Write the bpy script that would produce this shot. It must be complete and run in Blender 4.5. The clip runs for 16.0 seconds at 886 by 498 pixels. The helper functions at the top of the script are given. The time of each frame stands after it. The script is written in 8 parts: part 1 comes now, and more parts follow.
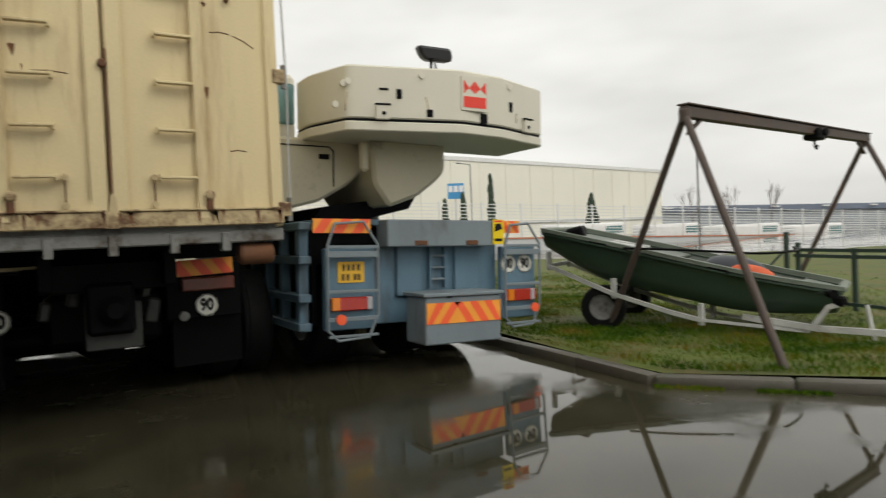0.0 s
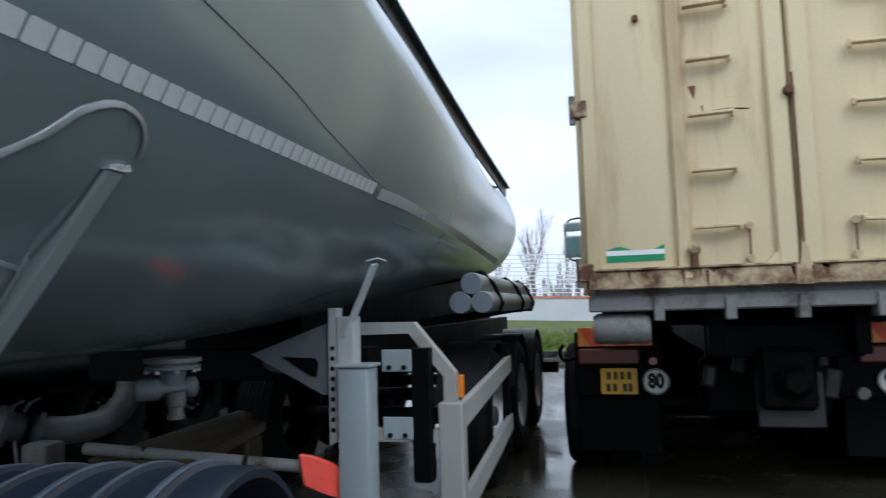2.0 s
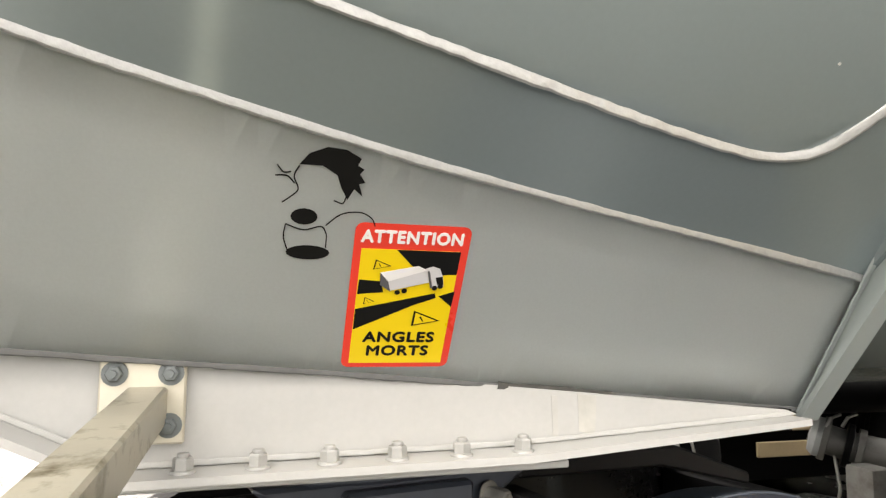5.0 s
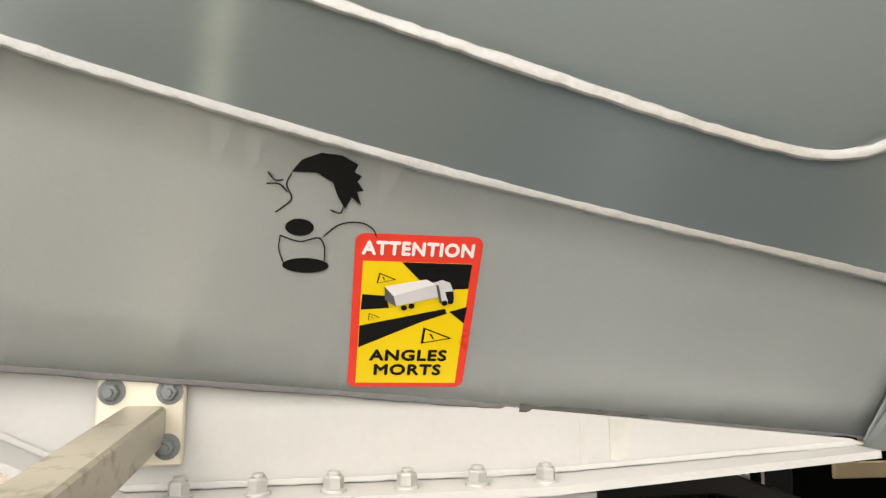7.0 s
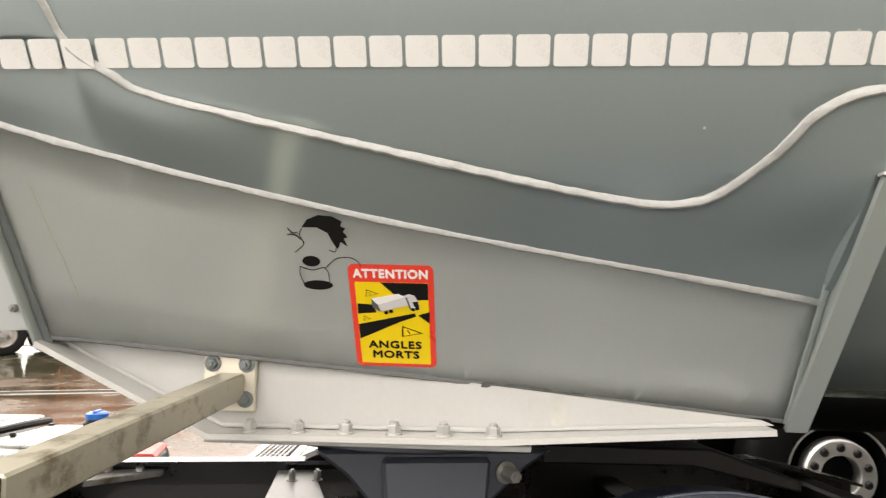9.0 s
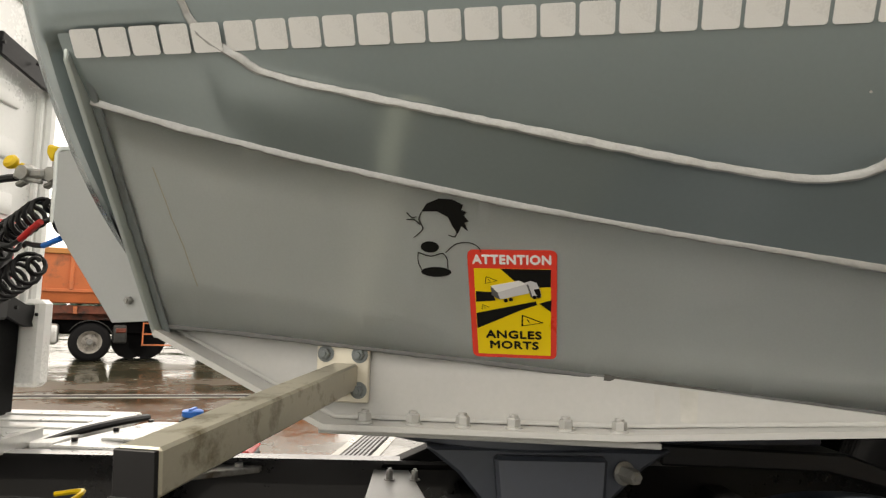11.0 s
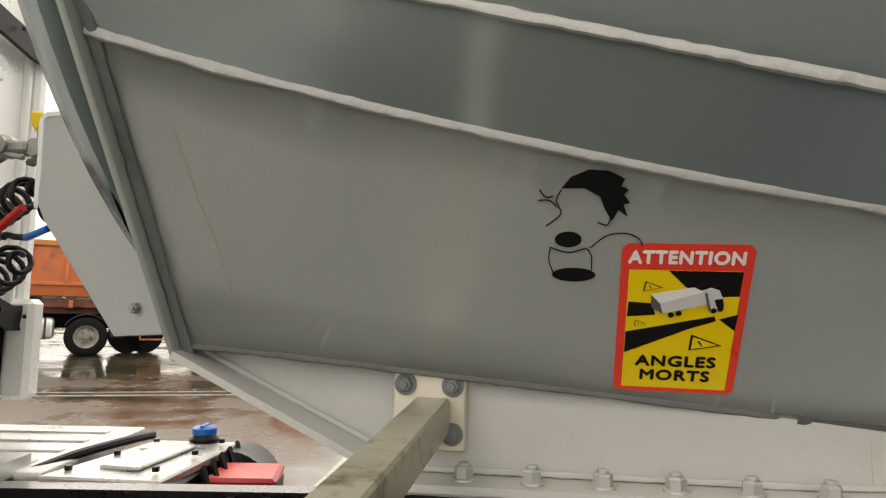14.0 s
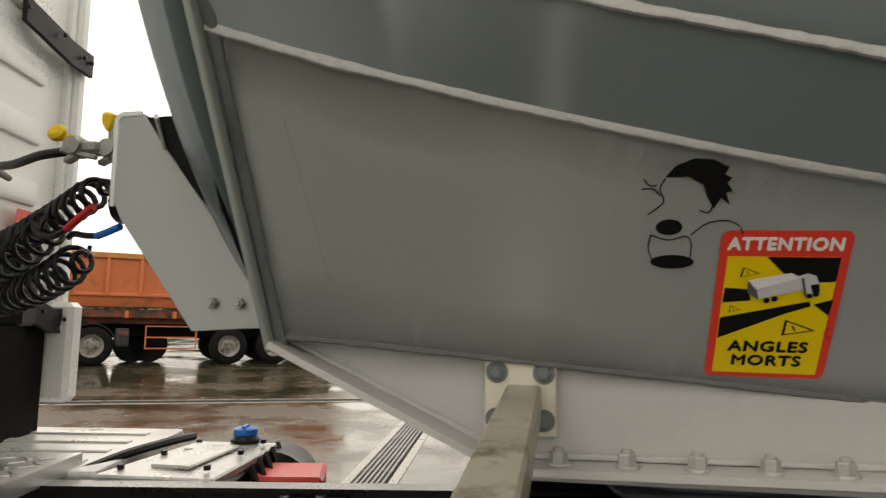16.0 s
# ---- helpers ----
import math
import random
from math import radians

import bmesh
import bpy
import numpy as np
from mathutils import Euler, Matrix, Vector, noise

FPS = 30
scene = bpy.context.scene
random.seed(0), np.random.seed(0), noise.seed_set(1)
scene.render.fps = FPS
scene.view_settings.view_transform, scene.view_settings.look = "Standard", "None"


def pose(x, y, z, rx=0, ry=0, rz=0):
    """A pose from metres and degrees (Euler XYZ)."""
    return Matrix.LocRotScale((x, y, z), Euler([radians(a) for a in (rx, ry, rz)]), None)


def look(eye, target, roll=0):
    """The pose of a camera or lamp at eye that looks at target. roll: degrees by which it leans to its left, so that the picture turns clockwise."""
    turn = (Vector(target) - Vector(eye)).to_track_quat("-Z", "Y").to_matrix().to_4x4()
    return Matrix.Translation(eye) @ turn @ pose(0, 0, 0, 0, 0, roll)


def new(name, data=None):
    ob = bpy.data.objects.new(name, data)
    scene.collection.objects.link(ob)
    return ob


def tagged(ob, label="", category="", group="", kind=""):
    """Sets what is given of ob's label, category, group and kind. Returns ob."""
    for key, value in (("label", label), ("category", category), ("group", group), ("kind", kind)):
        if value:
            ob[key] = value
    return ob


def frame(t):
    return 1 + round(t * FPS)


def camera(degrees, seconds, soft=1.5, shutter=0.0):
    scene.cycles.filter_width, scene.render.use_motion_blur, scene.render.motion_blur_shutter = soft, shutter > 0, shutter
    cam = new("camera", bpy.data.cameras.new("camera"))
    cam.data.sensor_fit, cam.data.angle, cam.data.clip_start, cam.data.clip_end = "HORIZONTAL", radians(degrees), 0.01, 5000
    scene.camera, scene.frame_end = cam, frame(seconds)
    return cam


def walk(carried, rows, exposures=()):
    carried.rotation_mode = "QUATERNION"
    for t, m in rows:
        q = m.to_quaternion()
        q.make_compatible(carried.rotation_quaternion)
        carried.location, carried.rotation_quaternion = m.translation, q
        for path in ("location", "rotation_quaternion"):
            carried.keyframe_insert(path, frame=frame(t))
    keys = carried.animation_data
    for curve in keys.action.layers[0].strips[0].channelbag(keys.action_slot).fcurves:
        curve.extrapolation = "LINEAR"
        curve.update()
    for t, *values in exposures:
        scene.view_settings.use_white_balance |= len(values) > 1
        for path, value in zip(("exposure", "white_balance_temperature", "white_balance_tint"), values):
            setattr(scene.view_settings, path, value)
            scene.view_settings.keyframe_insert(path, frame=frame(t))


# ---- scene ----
cam = camera(66.5, 16.0, soft=1.25, shutter=0.25)
PATH = [
    (0, (-0.034, 0.212, 1.32), (0.969, 1.941, 1.274), -2.5),
    (0.5, (-0.235, 0.522, 1.349), (0.419, 2.412, 1.379), -2.4),
    (1, (-0.405, 0.831, 1.355), (-0.125, 2.809, 1.452), -2.4),
    (1.5, (-0.54, 1.075, 1.363), (-0.651, 3.067, 1.51), -2.0),
    (2, (-0.678, 1.128, 1.379), (-1.175, 3.058, 1.551), -1.7),
    (2.5, (-0.757, 1.117, 1.39), (-1.618, 2.912, 1.58), -1.4),
    (3, (-0.784, 1.09, 1.386), (-1.973, 2.685, 1.595), -1.4),
    (3.5, (-0.78, 1.083, 1.401), (-2.25, 2.423, 1.613), -0.9),
    (4, (-0.787, 1.085, 1.421), (-2.489, 2.119, 1.608), -0.0),
    (4.5, (-0.855, 1.159, 1.421), (-2.717, 1.868, 1.593), 0.4),
    (4.7, (-0.901, 1.23, 1.409), (-2.806, 1.81, 1.605), 0.2),
    (6.8, (-1.059, 1.351, 1.417), (-3.009, 1.732, 1.651), 0.8),
    (7, (-1.016, 1.362, 1.425), (-2.975, 1.696, 1.653), 0.7),
    (7.5, (-0.828, 1.39, 1.447), (-2.798, 1.668, 1.648), 0.8),
    (8, (-0.682, 1.493, 1.471), (-2.662, 1.708, 1.645), 0.9),
    (8.5, (-0.632, 1.653, 1.472), (-2.624, 1.704, 1.639), 0.8),
    (9, (-0.581, 1.698, 1.461), (-2.565, 1.526, 1.636), 1.3),
    (9.2, (-0.583, 1.711, 1.44), (-2.558, 1.457, 1.628), 1.4),
    (11.3, (-0.64, 1.534, 1.413), (-2.598, 1.179, 1.616), 1.5),
    (11.5, (-0.68, 1.502, 1.42), (-2.639, 1.151, 1.621), 1.4),
    (12, (-0.84, 1.439, 1.444), (-2.794, 1.049, 1.616), 1.7),
    (12.5, (-0.951, 1.359, 1.435), (-2.907, 0.977, 1.612), 1.6),
    (13, (-0.969, 1.314, 1.444), (-2.926, 0.942, 1.621), 1.6),
    (13.5, (-0.963, 1.325, 1.448), (-2.922, 0.966, 1.628), 1.5),
    (14, (-0.96, 1.316, 1.448), (-2.921, 0.971, 1.629), 1.5),
    (14.5, (-0.96, 1.306, 1.452), (-2.922, 0.966, 1.634), 1.4),
    (15, (-0.983, 1.306, 1.469), (-2.946, 0.973, 1.653), 1.3),
    (15.5, (-0.97, 1.286, 1.465), (-2.933, 0.959, 1.661), 1.4),
    (16, (-0.909, 1.176, 1.414), (-2.868, 0.833, 1.62), 1.2),
]
EXPOSURES = [(0, 0.4, 6900, 6), (1.0, 0.37, 6300, 7), (1.5, 0.46, 5880, 8), (2.2, 0.71, 5350, 7.5), (2.6, 0.9, 5400, 6), (3.0, 1.25, 5800, 5), (3.5, 2.0, 6500, 6.5), (4.0, 2.6, 7050, 9), (4.5, 2.52, 7200, 11), (7.0, 2.55, 7350, 13), (8.0, 2.6, 7350, 13), (9.2, 2.28, 7350, 13), (11.3, 1.55, 7550, 10), (12.5, 1.62, 7550, 10), (14.5, 1.45, 7550, 10), (15.5, 1.5, 7550, 10), (16, 1.0, 7600, 9)]
walk(cam, [(t, look(eye, target, roll)) for t, eye, target, roll in PATH], exposures=EXPOSURES)

# ---- sky and light ----
world = bpy.data.worlds.new("overcast")
scene.world = world
world.use_nodes = True
wn, wl = world.node_tree.nodes, world.node_tree.links
wn.clear()
w_out, w_bg = wn.new("ShaderNodeOutputWorld"), wn.new("ShaderNodeBackground")
w_sky, w_grey, w_mix = wn.new("ShaderNodeTexSky"), wn.new("ShaderNodeHueSaturation"), wn.new("ShaderNodeMixRGB")
w_sky.sky_type, w_sky.sun_disc = "NISHITA", False
w_sky.sun_elevation, w_sky.sun_rotation = radians(38), radians(215)
w_sky.air_density, w_sky.dust_density = 1.0, 4.0
w_scale = wn.new("ShaderNodeMixRGB")
w_scale.blend_type, w_scale.inputs[0].default_value, w_scale.inputs[2].default_value = "MULTIPLY", 1.0, (0.1, 0.1, 0.1, 1)
w_grey.inputs["Saturation"].default_value = 0.12
w_mix.inputs[0].default_value, w_mix.inputs[2].default_value = 0.72, (0.80, 0.80, 0.82, 1)
wl.new(w_sky.outputs[0], w_grey.inputs["Color"])
wl.new(w_grey.outputs[0], w_scale.inputs[1])
wl.new(w_scale.outputs[0], w_mix.inputs[1])
# soft cloud banks
w_tc, w_map, w_cloud, w_range, w_banks = (wn.new(k) for k in ("ShaderNodeTexCoord", "ShaderNodeMapping", "ShaderNodeTexNoise", "ShaderNodeMapRange", "ShaderNodeVectorMath"))
w_map.inputs["Scale"].default_value = (1, 1, 3.2)
w_cloud.inputs["Scale"].default_value, w_cloud.inputs["Detail"].default_value = 1.9, 4
w_range.inputs[1].default_value, w_range.inputs[2].default_value = 0.3, 0.7
w_range.inputs[3].default_value, w_range.inputs[4].default_value = 0.8, 1.16
w_banks.operation = "SCALE"
wl.new(w_tc.outputs["Generated"], w_map.inputs[0])
wl.new(w_map.outputs[0], w_cloud.inputs[0])
wl.new(w_cloud.outputs[0], w_range.inputs[0])
wl.new(w_mix.outputs[0], w_banks.inputs[0])
wl.new(w_range.outputs[0], w_banks.inputs["Scale"])
wl.new(w_banks.outputs[0], w_bg.inputs["Color"])
w_bg.inputs["Strength"].default_value = 1.0
wl.new(w_bg.outputs[0], w_out.inputs["Surface"])
sun = new("sun", bpy.data.lights.new("sun", "SUN"))
sun.data.energy, sun.data.angle, sun.data.color = 0.7, radians(25), (1.0, 0.97, 0.93)
sun.matrix_world = look((8, -11, 14), (0, 0, 0))

# ---- building helpers ----
ROOT = {}


def thing(name, label, category, at=(0, 0, 0), turn=0.0, group="", local=False):
    """An empty at the base of a thing; parts are given in world places unless local."""
    ob = new(name)
    ob.empty_display_size = 0.1
    ob.matrix_basis = pose(*at, 0, 0, turn)
    tagged(ob, label, category, group)
    ROOT[ob.name] = Matrix.Identity(4) if local else ob.matrix_basis.inverted()
    return ob


def finish(bm, sharp):
    bmesh.ops.recalc_face_normals(bm, faces=bm.faces[:])
    me = bpy.data.meshes.new("m")
    bm.to_mesh(me)
    bm.free()
    me.shade_smooth()
    me.set_sharp_from_angle(angle=radians(sharp))
    return me


def part(name, bm, material, parent=None, label="", sharp=32):
    """Links a bmesh as one mesh object, under a thing or a part."""
    if parent is not None:
        bm.transform(ROOT[parent.name])
    me = finish(bm, sharp)
    me.materials.append(material)
    ob = new(name, me)
    if parent is not None:
        ob.parent = parent
        ROOT[ob.name] = ROOT[parent.name]
    else:
        ROOT[ob.name] = Matrix.Identity(4)
    if label:
        ob["label"] = label
    return ob


def solid(name, bm, material, label, category="", group="", kind="", sharp=32):
    """A thing, or a piece of the setting, that is one mesh."""
    return tagged(part(name, bm, material, None, label, sharp), label, category, group, kind)


def twin(name, me, parent, m):
    """One more piece on a mesh that alike pieces share."""
    ob = new(name, me)
    ob.parent = parent
    ob.matrix_basis = ROOT[parent.name] @ m
    return ob


def box(c, s, rot=(0, 0, 0), bev=0.0, bm=None, seg=1):
    bm = bm or bmesh.new()
    m = pose(*c, *rot) @ Matrix.Diagonal((*s, 1))
    got = bmesh.ops.create_cube(bm, size=1, matrix=m)
    if bev:
        edges = list({e for v in got["verts"] for e in v.link_edges})
        bmesh.ops.bevel(bm, geom=edges, offset=bev, segments=seg, affect="EDGES", profile=0.5)
    return bm


def prism(pts, d, bm=None, bev=0.0):
    """A flat polygon pushed along d."""
    bm = bm or bmesh.new()
    d = Vector(d)
    a = [bm.verts.new(Vector(p)) for p in pts]
    b = [bm.verts.new(Vector(p) + d) for p in pts]
    fs = [bm.faces.new(a), bm.faces.new(b[::-1])]
    n = len(pts)
    for i in range(n):
        fs.append(bm.faces.new((a[i], a[(i + 1) % n], b[(i + 1) % n], b[i])))
    if bev:
        edges = list({e for f in fs for e in f.edges})
        bmesh.ops.recalc_face_normals(bm, faces=fs)
        bmesh.ops.bevel(bm, geom=edges, offset=bev, segments=1, affect="EDGES", profile=0.5)
    return bm


def sweep(path, outline, bm=None, up=(0, 0, 1), closed=False, caps=True):
    """A closed outline of (side, up) pairs drawn along a path."""
    bm = bm or bmesh.new()
    path = [Vector(p) for p in path]
    rings, n = [], len(path)
    up = Vector(up)
    for i, p in enumerate(path):
        before = path[i - 1] if i or closed else p
        after = path[(i + 1) % n] if i < n - 1 or closed else p
        d0, d1 = (p - before), (after - p)
        way = (d0.normalized() if d0.length else Vector()) + (d1.normalized() if d1.length else Vector())
        way.normalize()
        side = way.cross(up)
        if side.length < 1e-4:
            side = way.cross(Vector((1, 0, 0)))
        side.normalize()
        top = side.cross(way).normalized()
        rings.append([bm.verts.new(p + side * a + top * b) for a, b in outline])
        up = top
    k = len(outline)
    for i in range(n if closed else n - 1):
        r0, r1 = rings[i], rings[(i + 1) % n]
        for j in range(k):
            bm.faces.new((r0[j], r0[(j + 1) % k], r1[(j + 1) % k], r1[j]))
    if caps and not closed:
        bm.faces.new(rings[0][::-1])
        bm.faces.new(rings[-1])
    return bm


def ring(r, n=10, r2=None):
    return [(r * math.cos(2 * math.pi * i / n), (r2 or r) * math.sin(2 * math.pi * i / n)) for i in range(n)]


def oblong(w, h):
    return [(-w / 2, -h / 2), (w / 2, -h / 2), (w / 2, h / 2), (-w / 2, h / 2)]


def tube(path, r, n=10, bm=None, closed=False):
    return sweep(path, ring(r, n), bm, closed=closed)


def bar(path, w, h, bm=None, up=(0, 0, 1)):
    return sweep(path, oblong(w, h), bm, up)


def lathe(prof, m=Matrix(), n=32, a0=0.0, a1=360.0, bm=None):
    """A profile of (radius, height) pairs turned round the local z axis of m."""
    bm = bm or bmesh.new()
    full = a1 - a0 >= 360
    k = n if full else n + 1
    rings = []
    for r, h in prof:
        if r < 1e-5:
            rings.append([bm.verts.new(m @ Vector((0, 0, h)))])
        else:
            rings.append([bm.verts.new(m @ Vector((r * math.cos(a), r * math.sin(a), h))) for a in (radians(a0 + (a1 - a0) * i / n) for i in range(k))])
    for p, q in zip(rings, rings[1:]):
        for i in range(n):
            j = (i + 1) % k
            if len(p) == 1 and len(q) > 1:
                bm.faces.new((p[0], q[i], q[j]))
            elif len(q) == 1 and len(p) > 1:
                bm.faces.new((p[i], q[0], p[j]))
            elif len(p) > 1:
                bm.faces.new((p[i], q[i], q[j], p[j]))
    return bm


def disc(c, axis, r, h, n=24, bm=None, bev=0.0):
    """A short cylinder from c along axis."""
    turn = Vector(axis).to_track_quat("Z", "Y").to_matrix().to_4x4()
    prof = [(0, 0), (r, 0), (r, h - bev), (r - bev, h), (0, h)] if bev else [(0, 0), (r, 0), (r, h), (0, h)]
    return lathe(prof, Matrix.Translation(c) @ turn, n, bm=bm)


ALONG_Y = Matrix.Rotation(radians(-90), 4, "X")
ALONG_X = Matrix.Rotation(radians(90), 4, "Y")


def words(text, size, m, thick=0.0006, bold=0.0, space=1.0):
    """Lettering as a mesh in the x-y plane of m, centred, size high; bold thickens the strokes."""
    cu = bpy.data.curves.new("words", "FONT")
    cu.body, cu.size, cu.align_x, cu.align_y, cu.extrude = text, size, "CENTER", "CENTER", thick
    cu.space_character = space
    cu.resolution_u = 3
    ob = new("words", cu)
    bpy.context.view_layer.update()
    me = bpy.data.meshes.new_from_object(ob.evaluated_get(bpy.context.evaluated_depsgraph_get()))
    bpy.data.objects.remove(ob)
    bm = bmesh.new()
    k = size * bold
    for n, (dx, dy) in enumerate(((0, 0), (k, 0), (-k, 0), (0, k), (0, -k)) if bold else ((0, 0),)):
        me.transform(Matrix.Translation((dx, dy, n * 0.00002)))
        bm.from_mesh(me)
        me.transform(Matrix.Translation((-dx, -dy, -n * 0.00002)))
    bpy.data.meshes.remove(me)
    bm.transform(m)
    return bm


def flat(pts, m, h=0.0008, bm=None):
    """A thin decal: a polygon in the x-y plane of m."""
    bm2 = prism([(x, y, 0) for x, y in pts], (0, 0, h))
    bm2.transform(m)
    if bm is None:
        return bm2
    me = bpy.data.meshes.new("t")
    bm2.to_mesh(me)
    bm2.free()
    bm.from_mesh(me)
    bpy.data.meshes.remove(me)
    return bm


def rounded(w, h, r, k=4):
    pts = []
    for cx, cy, a in ((w / 2 - r, h / 2 - r, 0), (-w / 2 + r, h / 2 - r, 90), (-w / 2 + r, -h / 2 + r, 180), (w / 2 - r, -h / 2 + r, 270)):
        pts += [(cx + r * math.cos(radians(a + 90 * i / k)), cy + r * math.sin(radians(a + 90 * i / k))) for i in range(k + 1)]
    return pts


# ---- materials ----
def surf(name, col, rough=0.5, metal=0.0, var=0.12, scale=2.5, fine=90.0, bump=0.08, dirt=None, dirt_at=0.62, dirt_scale=1.6, streak=(1, 1, 1), coat=0.0, rvar=0.12, spec=0.5):
    """Paint, metal, plastic and the like: colour and gloss vary at two scales, with fine relief and an optional dirt colour."""
    mt = bpy.data.materials.new(name)
    mt.use_nodes = True
    n, l = mt.node_tree.nodes, mt.node_tree.links
    b = n["Principled BSDF"]
    b.inputs["Metallic"].default_value, b.inputs["Coat Weight"].default_value = metal, coat
    b.inputs["Specular IOR Level"].default_value = spec
    tc, mp = n.new("ShaderNodeTexCoord"), n.new("ShaderNodeMapping")
    mp.inputs["Scale"].default_value = streak
    l.new(tc.outputs["Object"], mp.inputs[0])
    big, small = n.new("ShaderNodeTexNoise"), n.new("ShaderNodeTexNoise")
    big.inputs["Scale"].default_value, big.inputs["Detail"].default_value = scale, 5
    small.inputs["Scale"].default_value, small.inputs["Detail"].default_value = fine, 3
    l.new(mp.outputs[0], big.inputs[0])
    l.new(tc.outputs["Object"], small.inputs[0])
    add = n.new("ShaderNodeMath")
    add.operation = "MULTIPLY_ADD"
    add.inputs[1].default_value = 0.35
    l.new(small.outputs[0], add.inputs[0])
    l.new(big.outputs[0], add.inputs[2])
    rmp = n.new("ShaderNodeMapRange")
    rmp.inputs[1].default_value, rmp.inputs[2].default_value = 0.4, 0.95
    rmp.inputs[3].default_value, rmp.inputs[4].default_value = 1 - var, 1 + var
    l.new(add.outputs[0], rmp.inputs[0])
    vm = n.new("ShaderNodeVectorMath")
    vm.operation = "SCALE"
    vm.inputs[0].default_value = col
    l.new(rmp.outputs[0], vm.inputs["Scale"])
    colour = vm.outputs[0]
    if dirt:
        dn, cr, mx = n.new("ShaderNodeTexNoise"), n.new("ShaderNodeValToRGB"), n.new("ShaderNodeMixRGB")
        dn.inputs["Scale"].default_value, dn.inputs["Detail"].default_value, dn.inputs["Roughness"].default_value = dirt_scale, 8, 0.68
        l.new(mp.outputs[0], dn.inputs[0])
        cr.color_ramp.elements[0].position, cr.color_ramp.elements[1].position = dirt_at - 0.06, dirt_at + 0.1
        l.new(dn.outputs[0], cr.inputs[0])
        l.new(cr.outputs[0], mx.inputs[0])
        l.new(colour, mx.inputs[1])
        mx.inputs[2].default_value = (*dirt, 1)
        colour = mx.outputs[0]
    l.new(colour, b.inputs["Base Color"])
    rr = n.new("ShaderNodeMapRange")
    rr.inputs[1].default_value, rr.inputs[2].default_value = 0.4, 0.95
    rr.inputs[3].default_value, rr.inputs[4].default_value = max(0.02, rough - rvar), min(1, rough + rvar)
    l.new(add.outputs[0], rr.inputs[0])
    l.new(rr.outputs[0], b.inputs["Roughness"])
    if bump:
        bp = n.new("ShaderNodeBump")
        bp.inputs["Strength"].default_value, bp.inputs["Distance"].default_value = bump, 0.004
        l.new(add.outputs[0], bp.inputs["Height"])
        l.new(bp.outputs[0], b.inputs["Normal"])
    return mt


def wet_ground(name, col, light, puddle, fine=55.0):
    """Wet asphalt or concrete: grit in the dry-looking parts, smooth standing water in the low ones."""
    mt = bpy.data.materials.new(name)
    mt.use_nodes = True
    n, l = mt.node_tree.nodes, mt.node_tree.links
    b = n["Principled BSDF"]
    tc = n.new("ShaderNodeTexCoord")
    big, mid, grit = (n.new("ShaderNodeTexNoise") for _ in range(3))
    for node, s, d in ((big, 0.45, 10), (mid, 1.7, 8), (grit, fine, 5)):
        node.inputs["Scale"].default_value, node.inputs["Detail"].default_value = s, d
        l.new(tc.outputs["Object"], node.inputs[0])
    big.inputs["Roughness"].default_value = 0.64
    cr = n.new("ShaderNodeValToRGB")
    cr.color_ramp.elements[0].position, cr.color_ramp.elements[1].position = puddle - 0.06, puddle + 0.1
    # the yard falls towards the kerb, where more water stands
    sep, fall, wet = n.new("ShaderNodeSeparateXYZ"), n.new("ShaderNodeMapRange"), n.new("ShaderNodeMath")
    l.new(tc.outputs["Object"], sep.inputs[0])
    l.new(sep.outputs[0], fall.inputs[0])
    fall.inputs[1].default_value, fall.inputs[2].default_value = 0.6, 3.2
    fall.inputs[3].default_value, fall.inputs[4].default_value = 0.0, -0.1
    wet.operation = "ADD"
    l.new(big.outputs[0], wet.inputs[0])
    l.new(fall.outputs[0], wet.inputs[1])
    l.new(wet.outputs[0], cr.inputs[0])
    rr = n.new("ShaderNodeMapRange")
    rr.inputs[3].default_value, rr.inputs[4].default_value = 0.03, 0.3
    l.new(cr.outputs[0], rr.inputs[0])
    l.new(rr.outputs[0], b.inputs["Roughness"])
    mx = n.new("ShaderNodeMixRGB")
    mx.inputs[1].default_value, mx.inputs[2].default_value = (*col, 1), (*light, 1)
    st = n.new("ShaderNodeMath")
    st.operation = "MULTIPLY_ADD"
    st.inputs[1].default_value, st.use_clamp = 1.0, True
    l.new(mid.outputs[0], st.inputs[0])
    gs = n.new("ShaderNodeMapRange")
    gs.inputs[1].default_value, gs.inputs[2].default_value = 0.25, 0.75
    gs.inputs[3].default_value, gs.inputs[4].default_value = -0.62, 0.42
    l.new(grit.outputs[0], gs.inputs[0])
    l.new(gs.outputs[0], st.inputs[2])
    l.new(st.outputs[0], mx.inputs[0])
    l.new(mx.outputs[0], b.inputs["Base Color"])
    b.inputs["IOR"].default_value = 1.5
    bp, hm = n.new("ShaderNodeBump"), n.new("ShaderNodeMath")
    hm.operation = "MULTIPLY"
    l.new(grit.outputs[0], hm.inputs[0])
    l.new(cr.outputs[0], hm.inputs[1])
    bp.inputs["Strength"].default_value, bp.inputs["Distance"].default_value = 0.4, 0.004
    l.new(hm.outputs[0], bp.inputs["Height"])
    l.new(bp.outputs[0], b.inputs["Normal"])
    return mt


